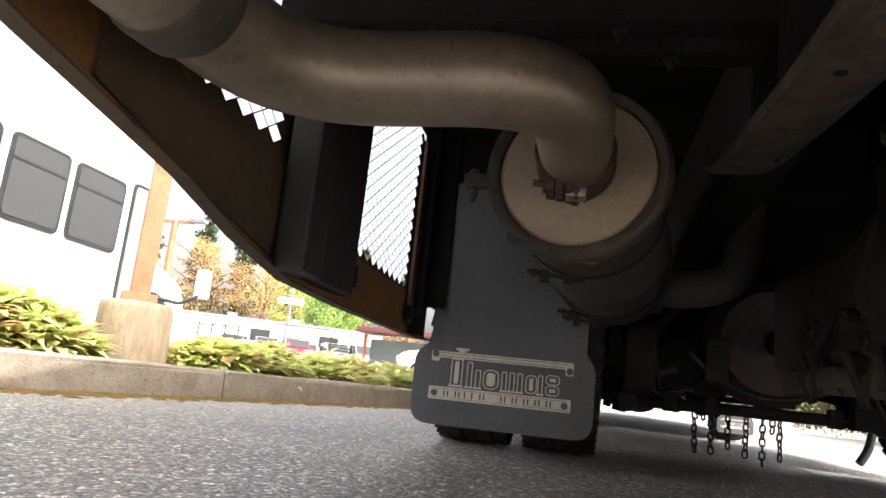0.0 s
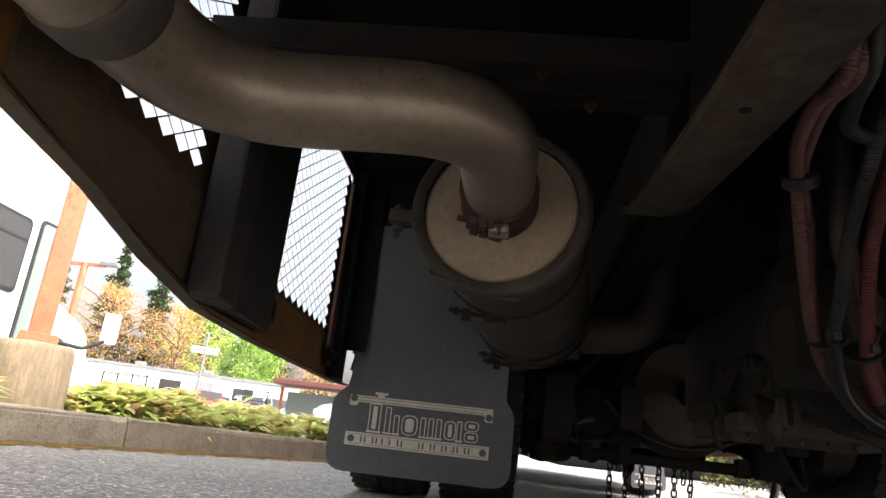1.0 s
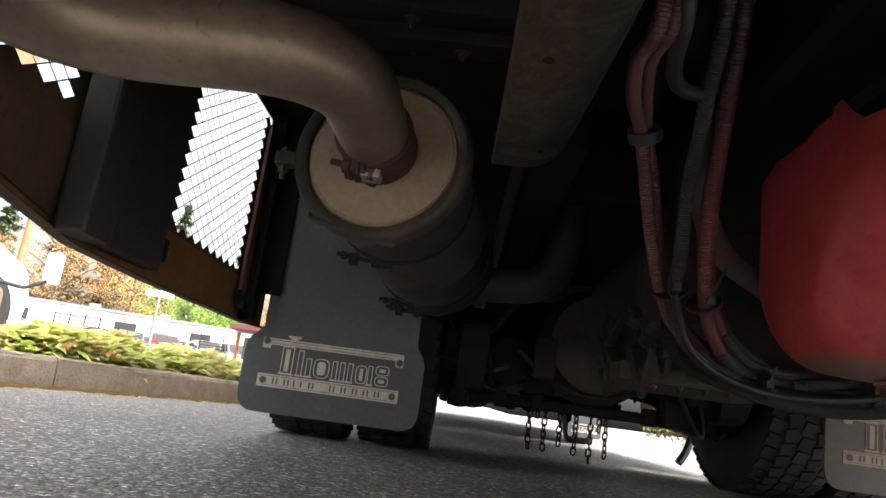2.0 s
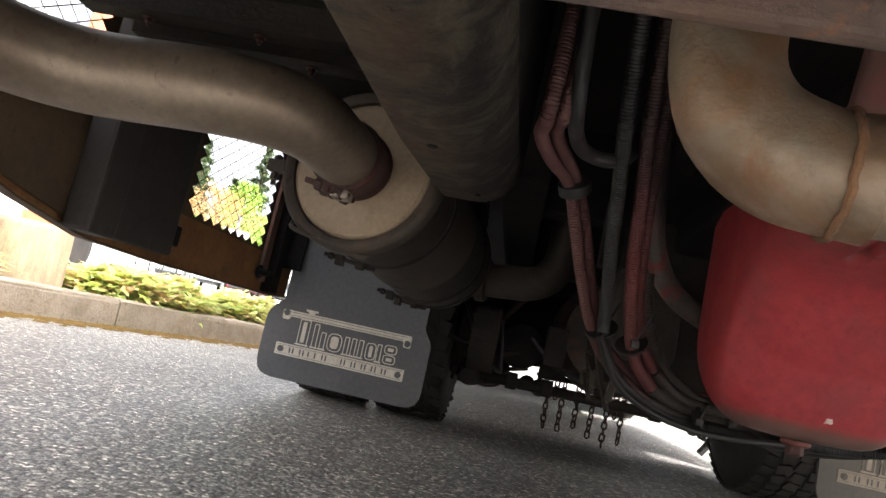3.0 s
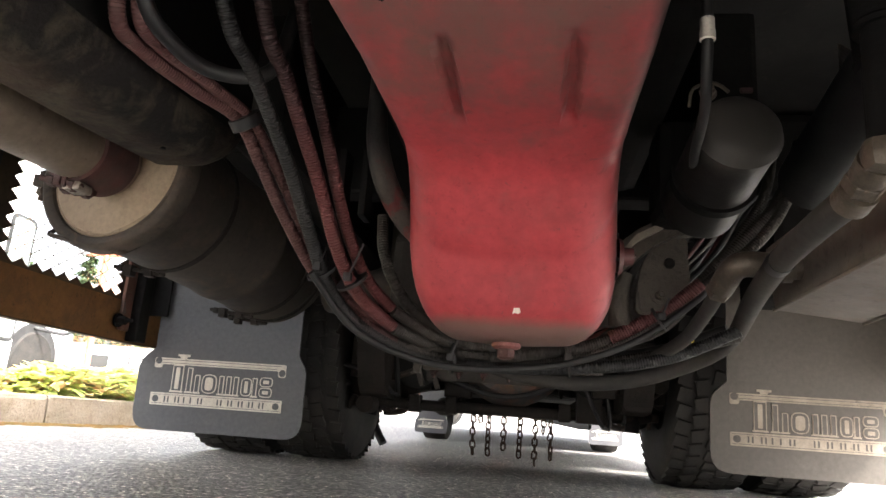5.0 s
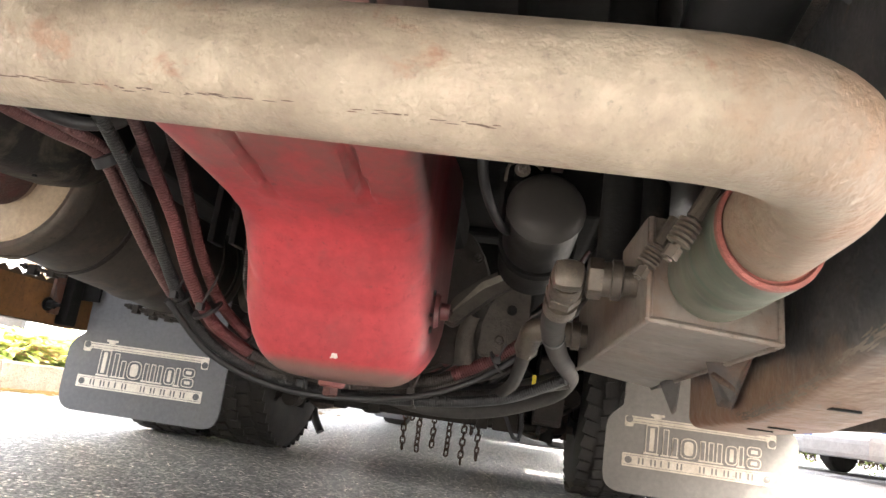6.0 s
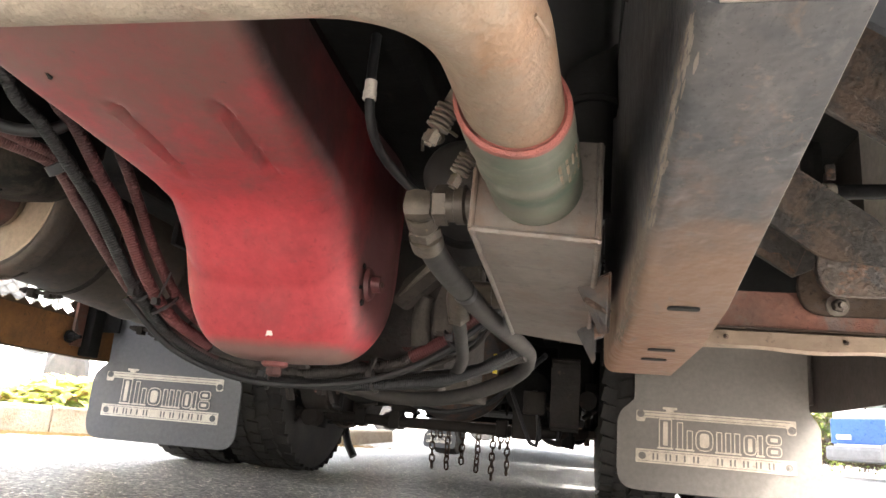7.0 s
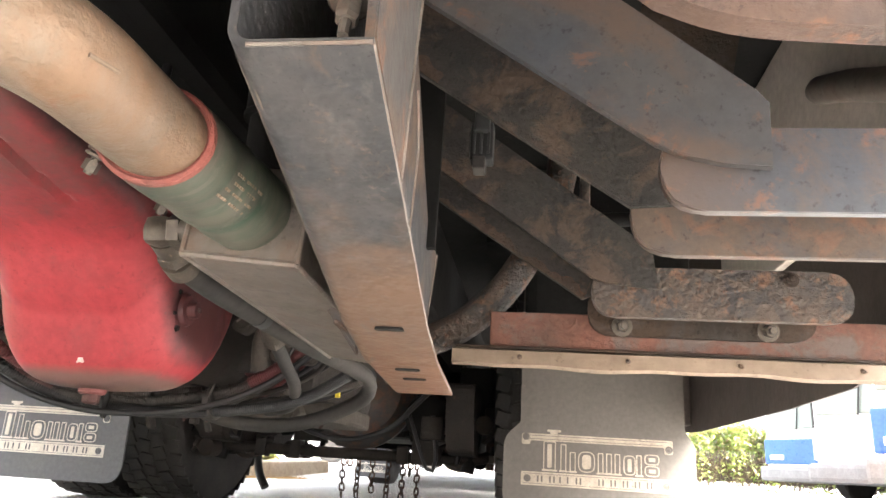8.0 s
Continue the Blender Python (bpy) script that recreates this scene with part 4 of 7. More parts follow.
def exhaust():
    run = bend_path([(-0.111, 1.16, 0.607), (-0.117, 0.738, 0.585), (-0.478, 0.706, 0.561), (-0.545, 0.02, 0.547)], 0.145, 12)
    pipe = part("exhaust_pipe", tube(run, 0.0585, 32), M_EXHAUST, bus, "dull aluminised tailpipe with a round bend", smooth=True)
    at, back = Vector((-0.5015, 0.466, 0.5561)), Vector((-0.0975, -1.0, -0.020)).normalized()
    part("pipe_joint", lathe([(0.001, 0.0595), (0, 0.0655), (-0.004, 0.0668), (-0.046, 0.0660), (-0.060, 0.0590)], at, back, 40), M_MUFFLER, pipe, "slip joint collar", smooth=True)
    part("tail_pipe", tube([at - back * 0.01, at + back * 0.47], 0.0615, 40), M_EXHAUST, pipe, smooth=True)
    part("weld_mark", lathe([(-0.001, 0.0045), (0.002, 0.0035)], (-0.306, 0.668, 0.590), (0, -0.95, 0.25), 8), M_BLACK, pipe)
    face = Vector((-0.111, 1.142, 0.605))
    along = Vector((0.158, 1.0, -0.083)).normalized()
    can = part("muffler", lathe([(0.012, 0.11), (0.014, 0.145), (0.055, 0.151), (0.06, 0.147), (0.40, 0.147), (0.405, 0.151), (0.42, 0.151), (0.425, 0.147), (0.66, 0.147), (0.71, 0.12), (0.75, 0.05)], face, along, 52), M_MUFFLER, bus, "large sooty round muffler", smooth=True)
    part("end_cap", lathe([(0.0, 0.05), (0.002, 0.132), (0.0035, 0.1335), (0.0035, 0.1355), (0.002, 0.137), (0.006, 0.141), (0.02, 0.143)], face, along, 52), M_CAP, can, "tan dusted end cap of the muffler", smooth=True)
    part("rim", lathe([(-0.002, 0.143), (-0.007, 0.150), (-0.008, 0.158), (-0.004, 0.164), (0.004, 0.167), (0.030, 0.167), (0.036, 0.152), (0.03, 0.141), (0.005, 0.141), (-0.002, 0.143)], face, along, 52, False), M_MUFFLER, can, "rolled rim of the muffler", smooth=True)
    for d in (0.185, 0.55, 0.625):
        part("strap", lathe([(d, 0.147), (d, 0.1505), (d + 0.012, 0.1505), (d + 0.012, 0.147)], face, along, 52), M_DARKSTEEL, can, "thin dark clamp strap", smooth=True)
        c = face + along * (d + 0.006) + Vector((-0.055, 0, -0.1495))
        bm = tube([c + Vector((-0.062, 0, 0.010)), c + Vector((0.055, 0, -0.004))], 0.0045, 8)
        for dx in (-0.035, 0.012):
            add_box(bm, c + Vector((dx, -0.01, -0.010)), c + Vector((dx + 0.018, 0.012, 0.014)), 0.002)
        for dx in (-0.052, 0.036):
            add_lathe(bm, [(0, 0.008), (0.010, 0.008)], c + Vector((dx, 0, 0.008 if dx < 0 else 0.0)), (1, 0, -0.1), 6)
        part("strap_bolt", bm, M_DARKSTEEL, can, "rusty strap bolt with nuts")
    # hanger wire and side lug
    bm = tube(bend_path([face + Vector((-0.118, 0.05, -0.108)), face + Vector((-0.112, -0.006, -0.138)), face + Vector((0.046, -0.004, -0.170)), face + Vector((0.052, 0.045, -0.140))], 0.02, 5), 0.0048, 8)
    part("hanger_wire", bm, M_MUFFLER, can)
    lug = face + Vector((-0.192, 0.06, -0.012))
    bm = box(lug + Vector((-0.018, -0.01, -0.012)), lug + Vector((0.07, 0.02, 0.014)), 0.003)
    add_tube(bm, [lug + Vector((0, 0, 0.024)), lug + Vector((0, 0, -0.040))], 0.0055, 10)
    for dz in (0.010, -0.028):
        add_lathe(bm, [(0, 0.0105), (0.011, 0.0105)], lug + Vector((0, 0, dz)), (0, 0, 1), 6)
    part("hanger_bolt", bm, M_MUFFLER, can)
    # inlet band clamp with two through bolts, nuts and a saddle
    c, axis = Vector((-0.1125, 1.035, 0.6005)), Vector((0.014, 1.0, 0.052)).normalized()
    clamp = part("band_clamp", lathe([(-0.016, 0.059), (-0.016, 0.0655), (-0.006, 0.0668), (0.010, 0.0652), (0.052, 0.0652), (0.058, 0.0678), (0.074, 0.0685), (0.082, 0.059)], c, axis, 40), M_CLAMP, can, "dark rust-red band clamp", smooth=True)
    for dy, reach in ((-0.004, 0.052), (0.034, 0.038)):
        p = c + Vector((-0.012, dy, -0.0665))
        bm = tube([p + Vector((-reach, 0.004, 0.010)), p + Vector((0.034, -0.002, -0.006))], 0.0056, 10)
        for dx in (-0.030, 0.010):
            add_lathe(bm, [(0, 0.0125), (0.013, 0.0125), (0.014, 0.010)], p + Vector((dx, 0, 0.006 if dx < 0 else -0.002)), (1, -0.05, -0.18), 6)
        add_box(bm, p + Vector((-0.016, -0.013, -0.008)), p + Vector((-0.002, 0.013, 0.022)), 0.003)
        add_box(bm, p + Vector((0.000, -0.013, -0.010)), p + Vector((0.010, 0.013, 0.020)), 0.003)
        part("clamp_bolt", bm, M_CLAMP, clamp, "rusty clamp bolt with nuts")
    part("saddle", box(c + Vector((-0.012, -0.014, -0.080)), c + Vector((0.022, 0.026, -0.064)), 0.005), M_STEEL, clamp, "bright worn saddle")
    # feed pipe from the engine across to the muffler's far end
    bm = tube(bend_path([(0.10, 1.93, 0.53), (0.33, 1.90, 0.545), (0.345, 1.86, 1.0)], 0.13, 8), 0.05, 22)
    feed = part("down_pipe", bm, M_MUFFLER, bus, "brownish exhaust feed pipe", smooth=True)
    part("flange", lathe([(0, 0.06), (0.004, 0.066), (0.03, 0.066), (0.034, 0.06)], (0.10, 1.93, 0.53), (1, -0.15, 0), 26), M_MUFFLER, feed, smooth=True)
    part("strut", tube([Vector((0.150, 2.715, 0.447)), Vector((0.272, 2.49, 0.588))], 0.016, 12), M_RAIL, bus, "slim steel strut", smooth=True)


exhaust()


def oil_pan():
    """A pressed pan: a shallow tail that steps down into a deep rounded sump."""
    # stations along the pan: y, left x, right x, height of the floor, height of its top
    stations = [(0.10, 0.40, 0.82, 0.62, 0.66), (0.30, 0.44, 0.815, 0.575, 0.615), (0.46, 0.49, 0.81, 0.538, 0.585), (0.58, 0.512, 0.806, 0.515, 0.57), (0.69, 0.522, 0.802, 0.498, 0.57),
                (0.735, 0.526, 0.801, 0.484, 0.58), (0.762, 0.528, 0.80, 0.466, 0.60), (0.790, 0.529, 0.80, 0.428, 0.63), (0.813, 0.530, 0.80, 0.396, 0.63), (0.825, 0.530, 0.80, 0.384, 0.63),
                (0.842, 0.530, 0.801, 0.350, 0.63), (0.857, 0.530, 0.803, 0.318, 0.63), (0.872, 0.531, 0.805, 0.300, 0.63), (0.893, 0.532, 0.807, 0.290, 0.63), (0.94, 0.532, 0.81, 0.287, 0.63), (0.985, 0.532, 0.811, 0.294, 0.63), (1.025, 0.535, 0.808, 0.310, 0.63), (1.055, 0.54, 0.803, 0.340, 0.63), (1.07, 0.55, 0.80, 0.385, 0.63), (1.08, 0.55, 0.80, 0.63, 0.63)]
    fine = []
    for p in smooth_path([(y, low, 0) for y, _, _, low, _ in stations], 0.006):
        k = max(i for i in range(len(stations)) if stations[i][0] <= p.x + 1e-6)
        a, b = stations[k], stations[min(k + 1, len(stations) - 1)]
        f = 0 if a is b else min(1.0, (p.x - a[0]) / (b[0] - a[0]))
        fine.append((p.x, a[1] + (b[1] - a[1]) * f, a[2] + (b[2] - a[2]) * f, p.y, a[4] + (b[4] - a[4]) * f))

    def groove(x, y):
        """Depth of the two pressed grooves in the tail of the pan."""
        best = 0.0
        for c in (0.604, 0.728):
            across = abs(x - c - (y - 0.58) * 0.03) / 0.0092
            ends = min(1.0, max(0.0, (y - 0.525) / 0.03)) * min(1.0, max(0.0, (0.690 - y) / 0.02))
            best = max(best, 0.012 * max(0.0, 1 - across ** 4) * ends)
        return best
    bm = bmesh.new()
    rings = []
    for y, l, r, low, top in fine:
        deep = max(0.004, top - low)
        wide, tall = min(0.072, deep * 0.5), min(0.098, deep * 0.45)
        outline = [(l, top), (l, top - (deep - tall) * 0.5)]
        for k in range(11):
            a = math.pi + k / 10 * math.pi / 2
            outline.append((l + wide + wide * math.cos(a), low + tall + tall * math.sin(a)))
        for k in range(1, 44):
            f = k / 44
            x = l + wide + (r - l - 2 * wide) * f
            outline.append((x, low - 0.003 * math.sin(math.pi * f) + groove(x, y)))
        for k in range(11):
            a = 1.5 * math.pi + k / 10 * math.pi / 2
            outline.append((r - wide + wide * math.cos(a), low + tall + tall * math.sin(a)))
        outline += [(r, low + tall + (0.64 - low - tall) * 0.5), (r, 0.64 + 0.03 * max(0, 0.5 - y))]
        rings.append([bm.verts.new((x, y, z)) for x, z in outline])
    for a, b in zip(rings, rings[1:]):
        for k in range(len(a) - 1):
            bm.faces.new((a[k], a[k + 1], b[k + 1], b[k]))
    bm.faces.new(rings[0])
    bm.faces.new(rings[-1][::-1])
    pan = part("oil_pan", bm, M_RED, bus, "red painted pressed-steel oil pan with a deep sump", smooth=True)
    part("drain_boss", lathe([(0, 0.016), (0.003, 0.020), (0.008, 0.020)], (0.664, 0.918, 0.276), (0, 0, 1), 20), M_REDDUSTY, pan)
    part("drain_plug", lathe([(0, 0.008), (0.003, 0.0125), (0.014, 0.0125)], (0.664, 0.918, 0.262), (0, 0, 1), 6), M_CLAMP, pan, "hexagon drain plug")
    part("paint_chip", prism([(0.672, 0.3150), (0.675, 0.3165), (0.680, 0.3155), (0.683, 0.3175), (0.6815, 0.3205), (0.682, 0.3235), (0.678, 0.3240), (0.676, 0.3225), (0.674, 0.3235), (0.6735, 0.3190)], "y", 0.853, 0.858), M_EMBLEM, pan, "pale chip in the red paint")
    part("side_boss", lathe([(0, 0.026), (0.006, 0.022), (0.007, 0.013), (0.02, 0.012)], (0.808, 0.888, 0.405), (1, 0, 0), 20), M_RED, pan, smooth=True)
    part("side_bolt", bolt((0.812, 0.888, 0.405), (1, 0, 0), 0.009, 0.01), M_CLAMP, pan)
    for x, y, z in ((0.555, 0.487, 0.534), (0.535, 0.598, 0.527), (0.79, 0.35, 0.566)):
        part("punched_hole", lathe([(-0.002, 0.006), (0.003, 0.006)], (x, y, z), (-0.3, -0.3, -1), 7), M_BLACK, pan)
    for y, z, r in ((0.868, 0.428, 0.005), (0.876, 0.375, 0.006), (0.905, 0.372, 0.004), (0.862, 0.395, 0.003)):
        part("bare_spot", lathe([(-0.002, r), (0.0012, r * 0.8)], (0.8055, y, z), (1, -0.05, -0.02), 5), M_BLACK, pan, "dark bare spot in the paint")


oil_pan()


def engine():
    block = part("engine_block", box((0.44, 0.30, 0.66), (0.90, 1.45, 1.04), 0.03), M_BLACK, bus, "dark engine block")
    part("crankcase", box((0.53, 0.55, 0.60), (0.80, 1.35, 0.70), 0.02), M_BLACK, block, "oily lower crankcase")
    # bell housing and gearbox behind the pan
    bell = part("bell_housing", lathe([(0, 0.18), (0.015, 0.215), (0.05, 0.22), (0.06, 0.19), (0.20, 0.17), (0.24, 0.12)], (0.645, 1.34, 0.50), (0, 1, 0.02), 40), M_GEARBOX, bus, "dusty cast aluminium bell housing", smooth=True)
    for k in range(14):
        a = 2 * math.pi * k / 14
        part("bolt", bolt((0.645 + 0.203 * math.cos(a), 1.34, 0.50 + 0.203 * math.sin(a)), (0, -1, 0), 0.008, 0.01), M_GEARBOX, bell)
    box_part = part("gearbox", box((0.47, 1.52, 0.335), (0.82, 2.15, 0.62), 0.04), M_GEARBOX, bus, "grimy cast gearbox case")
    part("gearbox_sump", box((0.448, 1.575, 0.290), (0.86, 1.95, 0.336), 0.010), M_CAST, box_part, "flat cast gearbox pan")
    for i in range(7):
        part("pan_bolt", bolt((0.475 + i * 0.058, 1.592, 0.290), (0, 0, -1), 0.007, 0.008), M_CLAMP, box_part)
    for i in range(6):
        part("casting_rib", box((0.50 + i * 0.055, 1.405, 0.30), (0.515 + i * 0.055, 1.44, 0.42), 0.004), M_CAST, box_part)
    # cast bosses, ribs and nuts on the gearbox
    rng = random.Random(5)
    for k in range(46):
        side = k % 3
        x = 0.452 if side == 0 else rng.uniform(0.46, 0.82)
        y = rng.uniform(1.38, 1.80) if side == 0 else 1.405
        z = rng.uniform(0.29, 0.46)
        axis = (-1, 0, 0.1) if side == 0 else (0, -1, rng.uniform(-0.4, 0.1))
        if k % 2:
            r = rng.uniform(0.010, 0.024)
            part("cast_boss", lathe([(-0.02, r * 1.2), (0.006, r), (0.010, r * 0.8), (0.011, r * 0.4), (0.016, r * 0.4)], (x, y, z), axis, 10), M_GEARBOX if side == 0 else M_CAST, box_part)
        else:
            d = Vector((rng.uniform(0.004, 0.010), rng.uniform(0.004, 0.02), rng.uniform(0.02, 0.06)))
            part("casting_rib", add_box(bmesh.new(), Vector((x, y, z)) - d, Vector((x, y, z)) + d, 0.003, Matrix.Rotation(rng.uniform(-0.5, 0.5), 4, "Y")), M_GEARBOX if side == 0 else M_CAST, box_part)
    # alloy bracket beside the filter
    arm = part("cast_bracket", prism(rounded([(0.792, 0.418), (0.815, 0.405), (0.842, 0.432), (0.878, 0.466), (0.918, 0.490), (0.968, 0.502), (0.968, 0.538), (0.912, 0.525), (0.862, 0.500), (0.815, 0.460)], 0.010, 3), "y", 1.075, 1.115, 0.006), M_CAST, bus, "pale cast alloy bracket with ribs", smooth=True)
    part("bracket_rib", prism(rounded([(0.806, 0.424), (0.862, 0.478), (0.915, 0.508), (0.958, 0.518), (0.958, 0.526), (0.912, 0.517), (0.858, 0.488)], 0.003, 3), "y", 1.066, 1.078, 0.002), M_PALECAST, arm, smooth=True)
    block = part("bracket_block", prism(rounded([(0.862, 0.365), (0.935, 0.365), (0.948, 0.42), (0.945, 0.498), (0.915, 0.492), (0.880, 0.466), (0.866, 0.425)], 0.012, 3), "y", 1.100, 1.16, 0.006), M_CAST, arm, "pale cast lug with a bolt hole", smooth=True)
    part("bolt_hole", lathe([(0, 0.007), (0.004, 0.009), (0.012, 0.009)], (0.915, 1.094, 0.450), (0, 1, 0), 18), M_BLACK, block)
    part("bolt", bolt((0.899, 1.099, 0.395), (0, -1, 0), 0.008, 0.010), M_CAST, block)
    part("bracket_web", prism(rounded([(0.795, 0.345), (0.872, 0.345), (0.868, 0.43), (0.842, 0.425), (0.812, 0.398)], 0.006, 3), "y", 1.125, 1.135, 0.002), M_GEARBOX, arm)
    part("bracket_foot", tube(smooth_path([(0.848, 1.11, 0.435), (0.838, 1.12, 0.40), (0.842, 1.13, 0.35)], 0.01), lambda f: 0.013 + 0.007 * f, 14), M_CAST, arm, smooth=True)
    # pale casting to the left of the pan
    side = part("starter_bracket", tube(bend_path([(0.425, 0.99, 0.90), (0.428, 1.02, 0.62), (0.442, 1.06, 0.555), (0.490, 1.10, 0.482), (0.60, 1.15, 0.44)], 0.08, 6), lambda f: 0.009 + 0.011 * min(1.0, 1.8 * f), 12), M_STAY, bus, "grimy alloy stay with red paint runs, near-black toward its top", smooth=True)
    part("red_runs", box((0.431, 1.028, 0.585), (0.441, 1.040, 0.612), 0.004), M_EMBLEM, side)
    part("bracket_block", box((0.43, 1.22, 0.36), (0.55, 1.34, 0.52), 0.02), M_GEARBOX, side)
    # spin-on filter
    dome, away = Vector((0.950, 0.800, 0.561)), Vector((-0.06, 1.0, -0.24)).normalized()
    filt = part("oil_filter", lathe([(-0.004, 0.008), (-0.003, 0.030), (0.002, 0.043), (0.009, 0.050), (0.018, 0.0535), (0.020, 0.0555), (0.026, 0.0555), (0.028, 0.0535), (0.17, 0.0535), (0.175, 0.055), (0.20, 0.055), (0.205, 0.05)], dome, away, 40), M_FILTER, bus, "dusty dark spin-on filter with a domed end", smooth=True)
    part("filter_base", lathe([(0.12, 0.056), (0.12, 0.059), (0.135, 0.059), (0.135, 0.056)], dome, away, 40), M_BLACK, filt, "dark strap round the filter", smooth=True)
    part("filter_clip", tube(smooth_path([dome + Vector((-0.062, 0.02, 0.030)), dome + Vector((-0.058, 0.01, 0.052)), dome + Vector((-0.030, 0.012, 0.060)), dome + Vector((-0.012, 0.02, 0.052))], 0.008), 0.0024, 8), M_BRASS, filt, "bright wire clip", smooth=True)
    part("clip_nut", bolt(dome + Vector((-0.040, 0.012, 0.046)), (0.1, -1, 0.1), 0.007, 0.008), M_STEEL, filt)
    part("red_mark", box(dome + Vector((0.0, 0.010, 0.0475)), dome + Vector((0.016, 0.016, 0.0545)), 0.002), M_LOOMRED, filt)
    part("filter_head", box((0.88, 1.0, 0.50), (1.0, 1.10, 0.66), 0.02), M_BLACK, bus)
    # thin hose with a bright ferrule
    hose = part("breather_hose", tube(smooth_path([(0.866, 0.628, 0.66), (0.866, 0.629, 0.585), (0.868, 0.645, 0.545), (0.876, 0.69, 0.522), (0.890, 0.80, 0.520), (0.908, 0.89, 0.532)], 0.012), 0.0062, 10), M_RUBBER, bus, "thin black rubber hose", smooth=True)
    part("ferrule", lathe([(0, 0.0064), (0, 0.0082), (0.010, 0.0082), (0.011, 0.0074), (0.024, 0.0074), (0.024, 0.0064)], (0.866, 0.629, 0.574), (0, 0.0, 1), 14), M_EMBLEM, hose, "bright crimped ferrule", smooth=True)
    # dark bulk that fills the bay above
    part("bay_wall", box((0.26, 2.2, 0.62), (0.95, 2.24, 1.05)), M_BLACK, bus)
    part("radiator_shroud", box((1.30, 1.78, 0.56), (1.74, 2.1, 1.05), 0.03), M_BLACK, bus, "black shroud above the right flap")
    part("air_duct", tube([Vector((1.10, 0.30, 0.70)), Vector((1.105, 1.0, 0.56))], 0.05, 18), M_RUBBER, bus, "black rubber duct", smooth=True)
    part("coolant_pipe", tube(bend_path([(1.13, 0.97, 0.375), (1.215, 0.935, 0.398), (1.282, 0.935, 0.46), (1.36, 0.95, 0.60), (1.38, 0.95, 0.85)], 0.08, 6), 0.024, 14), M_FRAME, bus, "dusty steel coolant pipe", smooth=True)


engine()


def charge_pipe():
    left, right = Vector((0.329, 0.213, 0.430)), Vector((1.068, 0.163, 0.408))
    middle = Vector((0.62, 0.176, 0.4200))
    along = (middle - left).normalized()
    size = 0.0318
    run = [left + along * 0.072, left + along * 0.2] + bend_path([middle, right, (1.0765, 0.33, 0.402), (1.082, 0.45, 0.403)], 0.098, 14)
    pipe = part("charge_pipe", tube(smooth_path(run[:3], 0.006) + run[3:], lambda f: size - 0.0036 * max(0.0, min(1.0, (0.105 - f) / 0.012)), 40), M_CHARGE, bus, "sandy weathered charge-air pipe, rusty at its elbow", smooth=True)
    bend = bend_path([(0.319, 0.215, 0.85), left, left + along * 0.19], 0.066, 14)[:-1] + [left + along * 0.078]
    elbow = part("elbow", tube(bend, lambda f: size - 0.0014 + 0.0012 * math.sin(31 * f) * min(1.0, max(0.0, (f - 0.72) / 0.1)) + 0.0030 * min(1.0, max(0.0, (f - 0.86) / 0.06)), 40), M_ELBOW, pipe, "brown stained elbow, darkened for weak light, with a rusty clamp", smooth=True)
    ring = along.orthogonal().normalized()
    bead = [left + along * (0.061 + 0.0005 * math.sin(k * 1.9) + 0.0006 * math.sin(k * 0.7)) + (Matrix.Rotation(2 * math.pi * k / 60, 3, along) @ ring) * (size + 0.0012) for k in range(61)]
    part("band", tube(bead, 0.0022, 8), M_WELDRUST, pipe, "rusty weld ring", smooth=True)
    part("weld_seam", lathe([(0, size), (0.001, size + 0.0015), (0.004, size + 0.0015), (0.005, size)], left + along * 0.19, along, 36), M_CHARGE, pipe, smooth=True)
    along = (right - middle).normalized()
    # the rolled seam along the pipe's underside, worn away in places
    rng = random.Random(12)
    down = along.cross(Vector((0, 1, 0))).normalized()
    down = ((down if down.z < 0 else -down) * 0.80 + Vector((0, -0.60, 0))).normalized()
    across = along.cross(down).normalized()
    bm = bmesh.new()
    for k in range(190):
        run_at = rng.random() ** 1.3 * 0.47 - 0.12
        if noise.noise((run_at * 26, 2.5, 0)) < -0.12:
            continue
        turn = rng.gauss(0.0, 0.018) + 0.05 * noise.noise((run_at * 9, 7.5, 0))
        long, wide = rng.uniform(0.002, 0.009), rng.uniform(0.00012, 0.00038)
        out = (down * math.cos(turn) + across * math.sin(turn)).normalized()
        c, side = middle + along * run_at + out * (size + 0.0002), along.cross(out).normalized()
        verts = [bm.verts.new(c + along * (long * f) + side * (wide * w)) for f, w in ((-0.5, 0), (-0.15, 1), (0.2, 0.8), (0.5, 0.1), (0.15, -0.9), (-0.25, -0.7))]
        bm.faces.new(verts)
    part("pipe_seam", bm, M_RUSTELBOW, pipe, "grime caught along the rolled seam")
    bead = []
    for k in range(7):
        p = Vector((1.095, 0.205, 0.396)).lerp(Vector((1.100, 0.224, 0.397)), k / 6)
        c = min((a.lerp(b, f / 8) for a, b in zip(run, run[1:]) for f in range(8)), key=lambda q: (q - p).length)
        bead.append(c + (p - c).normalized() * (size + 0.0004 + 0.0003 * (k % 2)))
    part("weld_bead", tube(bead, 0.0013, 8), M_DUSTPLATE, pipe, "weld bead", smooth=True)
    a, d = Vector((1.0758, 0.314, 0.4022)), Vector((0.046, 1.0, 0.007)).normalized()
    hose = part("hump_hose", lathe([(0, 0.0325), (0.0, 0.0368), (0.02, 0.0376), (0.036, 0.0376), (0.038, 0.0370), (0.062, 0.0370), (0.064, 0.0378), (0.074, 0.0378), (0.076, 0.0371), (0.105, 0.0371), (0.107, 0.0379), (0.140, 0.0374)], a, d, 48), M_GREENHOSE, bus, "dusty green silicone coupling hose", smooth=True)
